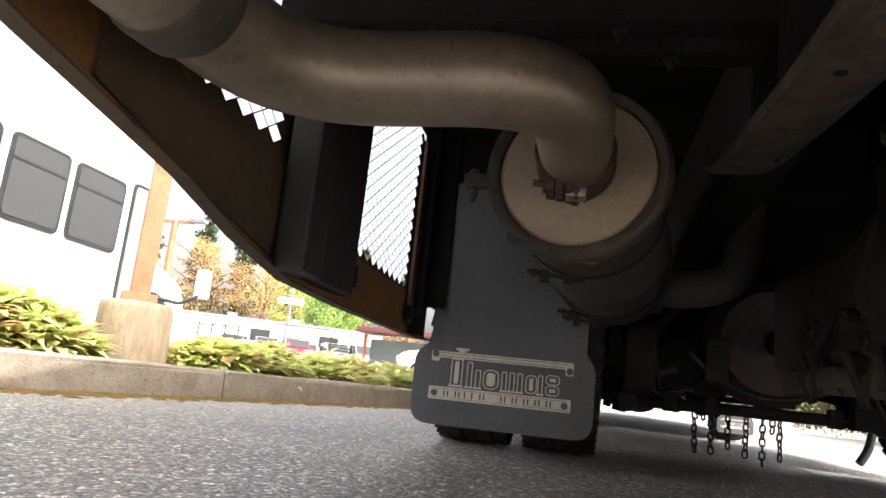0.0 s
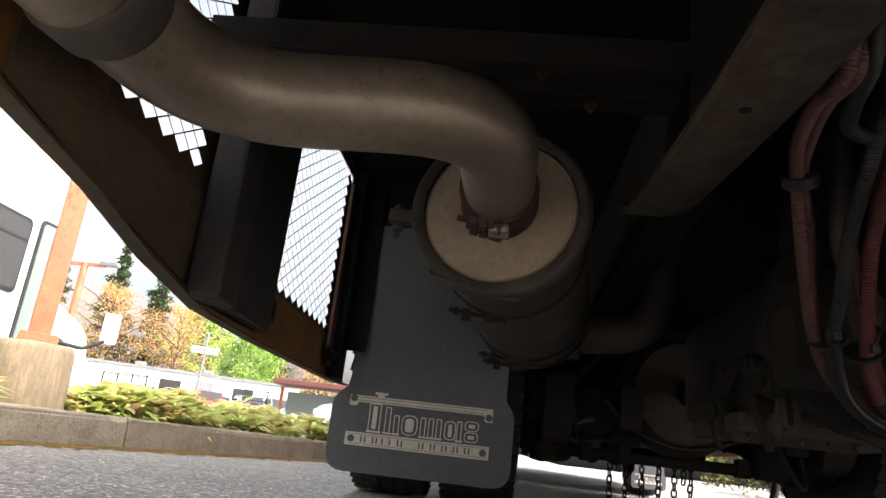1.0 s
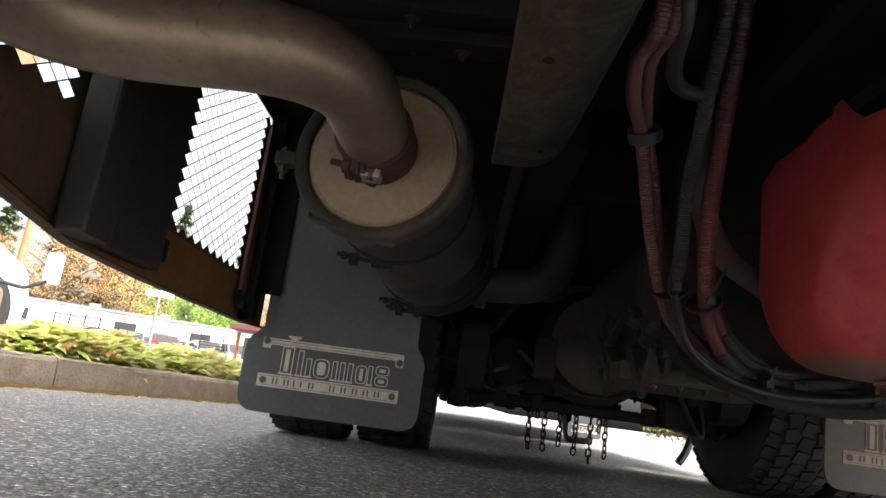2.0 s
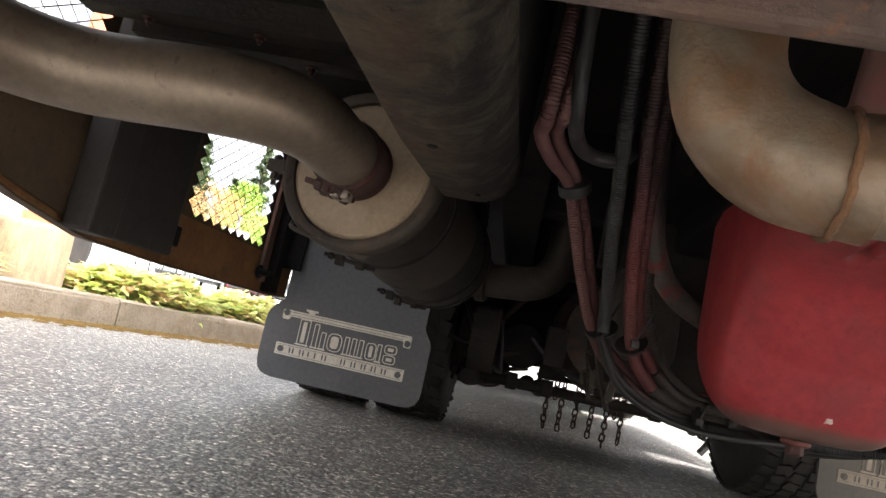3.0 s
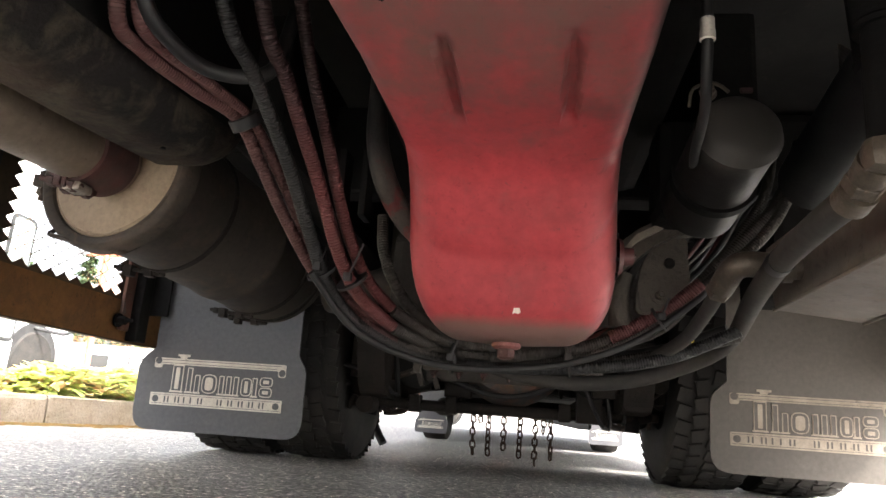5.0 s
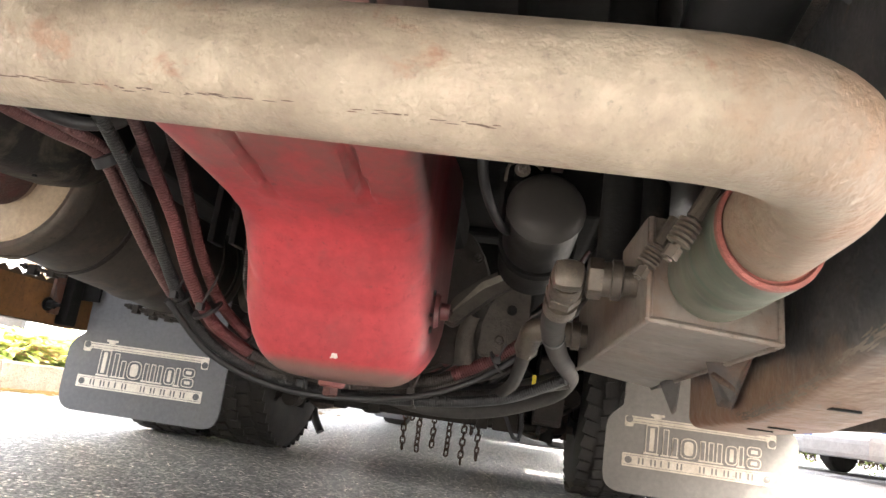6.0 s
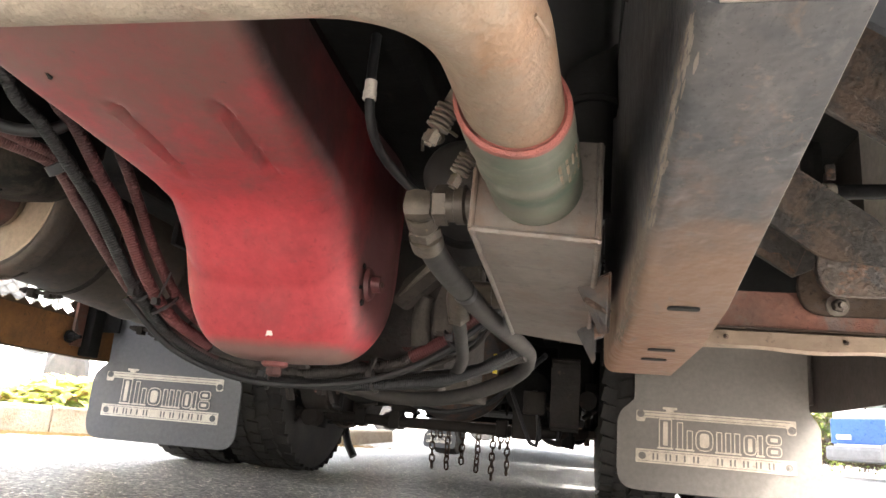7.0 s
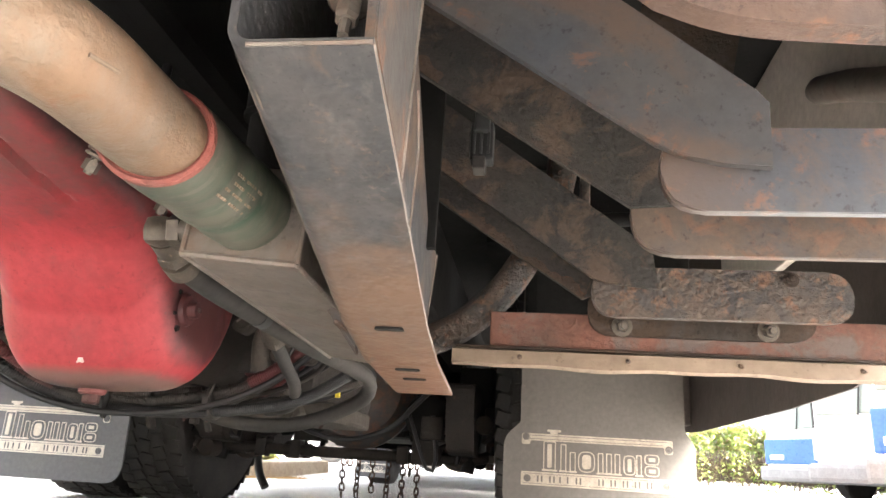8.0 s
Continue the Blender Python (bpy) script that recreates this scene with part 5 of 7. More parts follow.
    part("liner_lip", lathe([(-0.0005, 0.0322), (-0.0026, 0.0340), (-0.0014, 0.0366), (0.0020, 0.0372)], a, d, 48), M_REDLIP, hose, "frayed red inner lining", smooth=True)
    for ob in (hose, *hose.children):
        for v in ob.data.vertices:
            v.co.y += 0.40 * (v.co.x - a.x - 0.020) * max(0.0, 1 - (v.co.y - a.y + 0.01) / 0.07)
    # rows of worn printing round the hose's side
    for i, turn in enumerate((-44, -33, -22, -11)):
        out = Vector((math.cos(math.radians(turn)), 0, math.sin(math.radians(turn))))
        side = d.cross(out).normalized()
        bm = bmesh.new()
        for k in range(11):
            c = a + d * (0.036 + 0.0025 * i + k * 0.0038) + out * 0.0374
            if (k + 2 * i) % 5 != 4:
                turned = Matrix.Translation(c) @ Matrix((d, side, out)).transposed().to_4x4()
                mark = box((-0.0013, -0.0011, -0.0004), (0.0013, 0.0011, 0.0004))
                mark.transform(turned)
                copy = bpy.data.meshes.new("mark")
                mark.to_mesh(copy)
                bm.from_mesh(copy)
                bpy.data.meshes.remove(copy)
        part("printed_line", bm, M_DUSTPLATE, hose, "worn pale printing")
    # spring-loaded clamp bolts beside the hose
    for k, (y, z) in enumerate(((0.324, 0.401), (0.423, 0.408))):
        c = Vector((1.028 - 0.002 * k, y, z))
        axis = Vector((-0.45, 0.1, -0.9)).normalized()
        bm = tube([c - axis * 0.03, c + axis * 0.022], 0.0028, 10)
        add_tube(bm, [c - axis * 0.034, c - axis * 0.010], 0.0052, 10)
        add_lathe(bm, [(0.012, 0.0056), (0.020, 0.0056)], c, axis, 6)
        part("clamp_bolt", bm, M_BRASS, hose, "dull steel clamp bolt", smooth=False)
        for i in range(5):
            bm = lathe([(0, 0.006), (0.0008, 0.0082), (0.0024, 0.0082), (0.0032, 0.006)], c - axis * 0.008 + axis * 0.0036 * i, axis, 18)
            part("spring_washer", bm, M_BRASS, hose, smooth=True)


charge_pipe()


def oil_cooler():
    """A welded box below the charge pipe with brass fittings and a bracket to the rail."""
    bm = bmesh.new()
    corner = [(1.031, 0.447, 0.362), (1.133, 0.447, 0.354), (1.130, 0.93, 0.338), (1.022, 0.94, 0.352)]
    low = [bm.verts.new(p) for p in corner]
    high = [bm.verts.new((x + (0.004 if x > 1.1 else -0.004), y + 0.014, z + 0.09)) for x, y, z in corner]
    bm.faces.new(low)
    bm.faces.new(high[::-1])
    for k in range(4):
        bm.faces.new((low[(k + 1) % 4], low[k], high[k], high[(k + 1) % 4]))
    bmesh.ops.bevel(bm, geom=list(bm.edges), offset=0.002, segments=2, affect="EDGES")
    core = part("oil_cooler", bm, M_COOLER, bus, "grey-brown welded oil cooler box")
    bm = bmesh.new()
    for p, q in ((0, 1), (0, 3), (1, 2)):
        add_tube(bm, [Vector(corner[p]), Vector(corner[q])], 0.0028, 8)
    for p in (0, 1):
        add_tube(bm, [Vector(corner[p]), Vector(corner[p]) + Vector((0, 0.013, 0.088))], 0.0028, 8)
    part("weld_seam", bm, M_COOLER, core, "rusty welded seam")
    bead = bmesh.new()
    rng = random.Random(3)
    for p, q in ((1, 2), (0, 1)):
        a, b = Vector(corner[p]), Vector(corner[q])
        for k in range(int((b - a).length / 0.007)):
            c = a.lerp(b, (k + 0.5) * 0.007 / (b - a).length) + Vector((rng.uniform(-0.0006, 0.0006), 0, rng.uniform(-0.0006, 0.0006)))
            add_lathe(bead, [(-0.004, 0.0016), (-0.002, 0.0026), (0.002, 0.0026), (0.004, 0.0016)], c, b - a, 7)
    part("weld_bead", bead, M_COOLER, core, "lumpy weld bead along the box edge", smooth=True)
    part("fitting", lathe([(-0.012, 0.014), (0.016, 0.014), (0.018, 0.0185), (0.026, 0.0185), (0.027, 0.0160), (0.036, 0.0160)], (1.033, 0.505, 0.402), (-1, 0.05, 0), 24), M_BRASS, core, "brass hose fitting", smooth=True)
    bm = lathe([(0, 0.0190), (0.012, 0.0190), (0.014, 0.016)], (0.999, 0.5075, 0.402), (-1, 0.05, 0), 6)
    add_box(bm, (0.954, 0.500, 0.388), (0.985, 0.530, 0.418), 0.012)
    add_lathe(bm, [(0, 0.0165), (0.020, 0.0155)], (0.969, 0.522, 0.401), (-0.03, 0.92, -0.38), 16)
    elbow = part("elbow", bm, M_BRASS, bus, "greasy forged brass elbow", smooth=True)
    part("nut", lathe([(0, 0.0160), (0.001, 0.0175), (0.012, 0.0175), (0.014, 0.0155)], (0.9685, 0.540, 0.393), (-0.03, 0.92, -0.38), 6), M_BRASS, elbow, "hexagon union nut")
    part("collar", lathe([(0, 0.0150), (0, 0.0168), (0.020, 0.0168), (0.022, 0.0140)], (0.9678, 0.553, 0.3870), (-0.03, 0.96, -0.26), 20), M_BRASS, elbow, smooth=True)
    run = smooth_path([(0.9685, 0.556, 0.386), (0.9665, 0.64, 0.381), (0.974, 0.77, 0.3755), (0.994, 0.93, 0.365), (1.020, 1.08, 0.356), (1.030, 1.17, 0.345), (1.005, 1.24, 0.318), (0.905, 1.29, 0.279), (0.80, 1.32, 0.264), (0.69, 1.34, 0.272), (0.58, 1.38, 0.305), (0.52, 1.46, 0.36)], 0.02)
    hose = part("oil_hose", tube(run, 0.0142, 18), M_HOSE, bus, "thick black oil hose sagging under the engine", smooth=True)
    part("hose_sleeve", lathe([(0, 0.0138), (0, 0.0152), (0.02, 0.0152), (0.02, 0.0138)], (0.9735, 0.76, 0.3762), (0.05, 1, -0.045), 16), M_RUBBER, hose, smooth=True)
    part("fitting", lathe([(0, 0.016), (0.016, 0.016), (0.017, 0.020), (0.028, 0.020), (0.029, 0.017), (0.045, 0.017)], (1.03, 0.845, 0.390), (-1, 0.05, 0), 20), M_BRASS, core, smooth=True)
    lower = part("elbow", tube(bend_path([(0.992, 0.847, 0.390), (0.950, 0.850, 0.394), (0.944, 0.905, 0.372)], 0.024, 6), 0.0165, 18), M_BRASS, bus, "greasy round brass elbow", smooth=True)
    part("nut", lathe([(0, 0.0175), (0.014, 0.0175), (0.016, 0.015)], (0.9442, 0.902, 0.3732), (-0.1, 0.92, -0.37), 6), M_BRASS, lower, "hexagon union nut")
    part("oil_hose", tube(smooth_path([(0.943, 0.915, 0.368), (0.938, 0.98, 0.345), (0.925, 1.08, 0.318), (0.88, 1.20, 0.296), (0.80, 1.30, 0.29)], 0.02), 0.0105, 14), M_HOSE, bus, "black oil hose below a brass elbow", smooth=True)
    # folded tabs between the cooler's edge and the channel, a nose of dry weld on the first
    def tab(points, thick, mat, label, owner):
        p = [Vector(q) for q in points]
        n = (p[1] - p[0]).cross(p[2] - p[0]).normalized() * thick
        bm = bmesh.new()
        near, far = [bm.verts.new(q) for q in p], [bm.verts.new(q + n) for q in p]
        bm.faces.new(near)
        bm.faces.new(far[::-1])
        for k in range(len(p)):
            bm.faces.new((near[(k + 1) % len(p)], near[k], far[k], far[(k + 1) % len(p)]))
        bmesh.ops.recalc_face_normals(bm, faces=list(bm.faces))
        bmesh.ops.bevel(bm, geom=list(bm.edges), offset=0.0012, segments=2, affect="EDGES")
        return part("cooler_bracket" if owner is bus else "tab", bm, mat, owner, label)
    bracket = tab([(1.117, 0.598, 0.352), (1.143, 0.6415, 0.312), (1.1495, 0.615, 0.309), (1.149, 0.556, 0.358)], 0.003, M_FARBRACE, "folded brown steel bracket between cooler and rail", bus)
    part("weld_nose", tube(smooth_path([(1.124, 0.604, 0.340), (1.132, 0.604, 0.336), (1.141, 0.602, 0.332), (1.148, 0.600, 0.326)], 0.003), lambda f: 0.003 + 0.002 * math.sin(math.pi * f), 10), M_CRUST, bracket, "rusty lump of weld", smooth=True)
    tab([(1.116, 0.812, 0.340), (1.137, 0.826, 0.302), (1.141, 0.822, 0.306), (1.136, 0.780, 0.352)], 0.003, M_FARBRACE, "", bracket)
    part("yellow_tag", box((0.965, 1.19, 0.315), (0.972, 1.20, 0.35)), M_YELLOWCABLE, bus, "yellow cable tag")

    # dark hoses that hang down behind the charge pipe
    for x, y, low, r in ((1.022, 0.60, 0.572, 0.027), (1.126, 0.61, 0.552, 0.028), (1.075, 0.72, 0.60, 0.026)):
        drop = part("rubber_hose", tube([Vector((x, y, low)), Vector((x - 0.004, y + 0.006, low + 0.12)), Vector((x - 0.006, y + 0.02, 0.92))], r, 24), M_BLACK, bus, "wide black rubber hose hanging down", smooth=True)
        part("hose_lip", lathe([(-0.004, r - 0.003), (-0.005, r + 0.001), (0.0, r + 0.002), (0.003, r)], (x, y, low), (0, 0, 1), 24), M_BLACK, drop, smooth=True)
        part("stub", tube([Vector((x, y, 0.43)), Vector((x, y, low + 0.01))], r - 0.006, 20), M_BLACK, drop, smooth=True)


oil_cooler()


def looms():
    """Corrugated looms and hoses that hang down beside the pan and sweep under it to the right."""
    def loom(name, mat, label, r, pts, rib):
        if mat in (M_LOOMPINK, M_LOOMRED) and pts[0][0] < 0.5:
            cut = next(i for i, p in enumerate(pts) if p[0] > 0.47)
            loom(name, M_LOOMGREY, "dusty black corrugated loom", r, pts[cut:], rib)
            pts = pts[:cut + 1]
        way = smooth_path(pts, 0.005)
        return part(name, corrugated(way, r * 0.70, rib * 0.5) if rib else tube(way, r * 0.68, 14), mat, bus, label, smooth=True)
    pink = "sun-faded pink corrugated loom"
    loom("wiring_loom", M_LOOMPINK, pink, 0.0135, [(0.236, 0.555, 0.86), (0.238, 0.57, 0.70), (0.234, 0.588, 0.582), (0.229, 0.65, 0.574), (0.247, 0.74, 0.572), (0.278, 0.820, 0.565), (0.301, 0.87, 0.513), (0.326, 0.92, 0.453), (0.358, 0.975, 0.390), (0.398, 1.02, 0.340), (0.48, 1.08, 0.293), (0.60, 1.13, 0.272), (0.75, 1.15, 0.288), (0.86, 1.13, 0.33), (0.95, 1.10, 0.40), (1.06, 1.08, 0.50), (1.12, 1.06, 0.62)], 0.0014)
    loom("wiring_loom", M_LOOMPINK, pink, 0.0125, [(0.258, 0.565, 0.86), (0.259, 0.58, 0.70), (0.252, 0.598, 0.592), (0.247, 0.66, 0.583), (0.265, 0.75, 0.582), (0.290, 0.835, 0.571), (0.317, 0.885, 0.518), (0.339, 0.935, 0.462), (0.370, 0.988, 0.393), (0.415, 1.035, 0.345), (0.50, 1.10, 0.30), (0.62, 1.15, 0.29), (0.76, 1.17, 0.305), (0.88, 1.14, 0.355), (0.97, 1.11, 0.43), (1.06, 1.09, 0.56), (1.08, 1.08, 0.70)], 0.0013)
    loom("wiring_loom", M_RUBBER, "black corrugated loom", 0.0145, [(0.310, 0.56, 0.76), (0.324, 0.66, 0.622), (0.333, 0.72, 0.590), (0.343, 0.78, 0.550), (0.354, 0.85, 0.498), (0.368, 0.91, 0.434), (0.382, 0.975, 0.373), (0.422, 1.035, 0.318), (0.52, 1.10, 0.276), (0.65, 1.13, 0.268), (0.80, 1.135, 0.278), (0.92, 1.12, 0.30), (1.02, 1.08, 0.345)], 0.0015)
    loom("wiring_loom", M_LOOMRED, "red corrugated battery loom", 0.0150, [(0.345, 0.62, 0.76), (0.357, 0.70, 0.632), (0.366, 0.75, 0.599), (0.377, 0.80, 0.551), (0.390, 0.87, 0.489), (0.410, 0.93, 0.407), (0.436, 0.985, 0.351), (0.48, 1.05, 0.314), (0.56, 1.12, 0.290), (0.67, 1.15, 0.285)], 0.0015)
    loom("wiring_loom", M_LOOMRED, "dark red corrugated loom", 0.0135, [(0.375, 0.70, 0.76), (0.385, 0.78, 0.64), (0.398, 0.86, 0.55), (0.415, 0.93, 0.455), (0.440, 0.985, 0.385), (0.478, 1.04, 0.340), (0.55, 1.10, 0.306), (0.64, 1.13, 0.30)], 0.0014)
    loom("wiring_loom", M_LOOMGREY, "dusty black corrugated loom", 0.0140, [(0.445, 1.05, 0.50), (0.452, 1.05, 0.44), (0.475, 1.06, 0.385), (0.52, 1.09, 0.335), (0.61, 1.14, 0.305), (0.72, 1.17, 0.31)], 0.0014)
    loom("wiring_loom", M_LOOMGREY, "dusty black corrugated loom", 0.0150, [(0.63, 1.13, 0.283), (0.725, 1.14, 0.299), (0.817, 1.14, 0.322), (0.905, 1.13, 0.371), (0.971, 1.11, 0.427), (1.028, 1.09, 0.489), (1.088, 1.08, 0.564), (1.12, 1.08, 0.66)], 0.0015)
    loom("wiring_loom", M_LOOMRED, "short red loom sleeve", 0.0165, [(0.825, 1.128, 0.327), (0.87, 1.12, 0.350), (0.925, 1.105, 0.385), (0.965, 1.09, 0.42)], 0.0015)
    loom("wiring_loom", M_LOOMRED, "short red loom sleeve", 0.0160, [(0.80, 1.165, 0.35), (0.86, 1.15, 0.385), (0.91, 1.13, 0.42)], 0.0015)
    loom("rubber_hose", M_RUBBER, "black hose behind the looms", 0.014, [(0.255, 0.55, 0.70), (0.262, 0.59, 0.60), (0.270, 0.65, 0.579), (0.288, 0.70, 0.576), (0.322, 0.73, 0.582), (0.350, 0.755, 0.61), (0.362, 0.77, 0.70)], 0)
    loom("rubber_hose", M_RUBBER, "black cable across the loom bundle", 0.008, [(0.37, 0.94, 0.375), (0.43, 1.02, 0.30), (0.55, 1.07, 0.262), (0.70, 1.10, 0.268), (0.82, 1.10, 0.30), (0.92, 1.10, 0.36), (1.02, 1.09, 0.46), (1.10, 1.08, 0.60)], 0)
    loom("rubber_hose", M_RUBBER, "black hose beside the gearbox", 0.017, [(0.70, 1.25, 0.30), (0.82, 1.27, 0.305), (0.93, 1.25, 0.325), (1.03, 1.2, 0.36)], 0)
    loom("wiring_loom", M_LOOMGREY, "dusty black corrugated loom", 0.013, [(0.74, 1.17, 0.285), (0.84, 1.17, 0.295), (0.94, 1.15, 0.315), (1.03, 1.12, 0.34)], 0.0014)
    # ties round the bundles
    def tie(c, axis, r, mat=M_RUBBER, tail=0.03):
        bm = lathe([(-0.0022, r - 0.002), (-0.0022, r), (0.0022, r), (0.0022, r - 0.002)], c, axis, 20)
        add_box(bm, Vector(c) + Vector((-0.006, -0.008 - r, -0.006)), Vector(c) + Vector((0.006, 0.004 - r, 0.006)), 0.002)
        add_tube(bm, [Vector(c) + Vector((0, -r, 0)), Vector(c) + Vector((tail * 0.4, -r - 0.004, tail))], 0.002, 6)
        part("cable_tie", bm, mat, bus, "black cable tie", smooth=True)
    part("rubber_clip", lathe([(-0.009, 0.018), (-0.008, 0.0235), (0.008, 0.0235), (0.009, 0.018)], (0.286, 0.830, 0.566), (0.25, 0.55, -0.6), 20), M_RUBBER, bus, "black rubber clip round the looms", smooth=True)
    tie((0.376, 0.975, 0.386), (0.35, 0.6, -0.7), 0.026, tail=0.045)
    tie((0.425, 0.972, 0.372), (0.4, 0.6, -0.7), 0.026, tail=0.05)
    tie((0.57, 1.105, 0.276), (1, 0.3, 0), 0.026)
    tie((0.757, 1.14, 0.290), (1, 0, 0.2), 0.031, M_LOOMGREY)
    tie((0.90, 1.11, 0.36), (0.8, -0.3, 0.5), 0.022)
    rng = random.Random(31)
    for k in range(9):
        y, z = 1.16 + 0.02 * k + rng.uniform(-0.01, 0.01), 0.285 + rng.uniform(0, 0.05)
        pts = [(0.62 + rng.uniform(-0.1, 0.1), y, z), (0.76, y + rng.uniform(-0.02, 0.03), z + rng.uniform(-0.01, 0.03)), (0.88 + rng.uniform(-0.03, 0.03), y, z + 0.05 + rng.uniform(0, 0.04)), (0.98, y - 0.02, z + 0.13 + rng.uniform(0, 0.05)), (1.05 + rng.uniform(0, 0.06), y, z + 0.30)]
        loom("cable", (M_RUBBER, M_LOOMGREY, M_RUBBER, M_LOOMRED)[k % 4], "thin engine cable", rng.uniform(0.005, 0.009), pts, 0.0008 if k % 2 else 0)
    for k, x in enumerate((0.36, 0.40)):
        part("stay_bracket", box((x, 1.05, 0.50), (x + 0.012, 1.10, 0.62), 0.003), M_BLACK, bus)


looms()


def brace_fittings():
    rod = part("pull_rod", tube([Vector((1.394, 0.853, 0.52)), Vector((1.396, 0.860, 0.95))], 0.0075, 12), M_FRAME, bus, "thin dull steel rod behind the braces", smooth=True)
    part("rod_nut", lathe([(0, 0.013), (0.012, 0.013)], (1.394, 0.854, 0.545), (0, 0, 1), 6), M_CLAMP, rod)
    clip = part("pipe_clip", lathe([(-0.007, 0.012), (-0.007, 0.0145), (0.007, 0.0145), (0.007, 0.012)], (1.493, 1.03, 0.615), (1, 0.2, 0.1), 20), M_PALECAST, bus, "bright steel pipe clip", smooth=True)
    part("clip_ear", box((1.486, 1.012, 0.630), (1.500, 1.020, 0.655), 0.002), M_FRAME, clip)
    part("air_line", tube([Vector((1.40, 1.02, 0.607)), Vector((1.493, 1.03, 0.615)), Vector((1.64, 1.06, 0.63))], 0.012, 12), M_BLACK, bus, "black air line", smooth=True)


brace_fittings()


def rear_braces():
    """Paired flat bars with rounded feet that carry the bumper, and the dust plate below them."""
    def foot(y0, y1, left, right, low, high, end_round, mat, label, sloping):
        bm = prism(rounded([(left, high, end_round), (left, low, end_round), (right, low, end_round if right < 1.75 else 0), (right, high, end_round if right < 1.75 else 0)], end_round, 6), "y", y0, y1, 0.0015)
        bar = part("brace", bm, mat, bus, label)
        part("diagonal_bar", prism(sloping, "y", y0 - 0.008, y0 - 0.0005, 0.001), M_BRACE if mat is M_BRACEFOOT else M_DIAGONAL, bar, "sloping flat bar")
        # crust of rust along the sloping bar's lower edge
        under = [Vector((p[0], 0, p[1])) for p in sloping if p[0] <= sloping[-2][0] + 0.022 and p[1] <= sloping[0][1]][:5]
        under = [p for p, q in zip(under, under[1:] + [None]) if q is None or q.x > p.x] if under else []
        edge = []
        for p, q in zip(under, under[1:]):
            steps = max(1, int((q - p).length / 0.004))
            edge += [p.lerp(q, k / steps) for k in range(steps)]
        if len(edge) > 6:
            across = Vector((0.55, 0, 0.83))
            bm = bmesh.new()
            strips = []
            for k, p in enumerate(edge):
                deep = 0.010 + 0.016 * noise.noise((p.x * 38, y0 * 9, 0.3)) + 0.006 * noise.noise((p.x * 160, y0 * 9, 1.3))
                deep = max(0.002, deep)
                strips.append([bm.verts.new((p.x + across.x * s, y0 - 0.008 - lift, p.z + across.z * s)) for s, lift in ((0.0008, -0.001), (0.0010, 0.0009), (deep * 0.6, 0.0007), (deep, 0.0001), (deep, -0.001))])
            for a, b in zip(strips, strips[1:]):
                for k in range(4):
                    bm.faces.new((a[k], b[k], b[k + 1], a[k + 1]))
            part("rust_crust", bm, M_CRUST, bar, "brown crust of rust on the lower edge", smooth=True)
        return bar
    near = foot(0.400, 0.410, 1.417, 1.815, 0.3888, 0.4545, 0.045, M_BRACEFOOT, "rust-marked flat steel brace with a rounded end", [(1.10, 0.664), (1.33, 0.498), (1.414, 0.4375), (1.43, 0.4290), (1.46, 0.4225), (1.4935, 0.4194), (1.4948, 0.4716), (1.4865, 0.481), (1.39, 0.5626), (1.28, 0.655), (1.10, 0.800)])
    far = foot(0.500, 0.510, 1.409, 1.815, 0.3868, 0.462, 0.050, M_FARBRACE, "brown rusty flat steel brace with a rounded end", [(1.10, 0.642), (1.2348, 0.547), (1.4073, 0.4275), (1.45, 0.43), (1.45, 0.505), (1.25, 0.645), (1.10, 0.750)])
    low = foot(0.798, 0.810, 1.399, 1.714, 0.3980, 0.463, 0.036, M_FRAME, "pitted black and rust steel foot", [(1.10, 0.660), (1.2257, 0.5710), (1.3969, 0.4465), (1.4144, 0.4398), (1.481, 0.4329), (1.4755, 0.4790), (1.4645, 0.4938), (1.2785, 0.634), (1.10, 0.768)])
    low2 = foot(0.880, 0.890, 1.400, 1.700, 0.3895, 0.462, 0.036, M_RAIL, "brown steel foot behind it", [(1.10, 0.640), (1.224, 0.5510), (1.392, 0.4370), (1.42, 0.45), (1.42, 0.50), (1.10, 0.715)])
    for x in (1.446, 1.636):
        part("bolt", bolt((x, 0.880, 0.4025), (0, -1, -0.15), 0.0088, 0.012), M_BRASS, low2, "dull zinc bolt")
    part("brace_bolt", bolt((1.64, 0.794, 0.45), (0, -1, 0), 0.006, 0.005), M_RAIL, low)
    angle = part("angle_bar", box((1.265, 0.894, 0.372), (RIGHT - 0.02, 0.902, 0.421), 0.002), M_RUSTBAR, bus, "red-brown rusted angle bar")
    part("flange", box((1.265, 0.894, 0.3655), (RIGHT - 0.02, 0.965, 0.3725), 0.002), M_RUSTBAR, angle)
    # dust plate with folded edge
    bm = bmesh.new()
    xs = [1.214 + i * (RIGHT - 0.03 - 1.214) / 24 for i in range(25)]
    rows = []
    for x in xs:
        w = 0.0016 * math.sin(x * 21) + 0.0012 * math.sin(x * 47 + 1)
        rows.append([bm.verts.new(p) for p in ((x, 0.96, 0.3665), (x, 0.886, 0.3660 + w * 0.3), (x, 0.880, 0.363), (x, 0.876 + w, 0.343 + w), (x, 0.888, 0.340 + w), (x, 0.892, 0.346), (x, 0.892, 0.354), (x, 0.902, 0.358), (x, 0.96, 0.361))])
    for a, b in zip(rows, rows[1:]):
        for k in range(9):
            bm.faces.new((a[k], a[(k + 1) % 9], b[(k + 1) % 9], b[k]))
    bm.faces.new(rows[0])
    bm.faces.new(rows[-1][::-1])
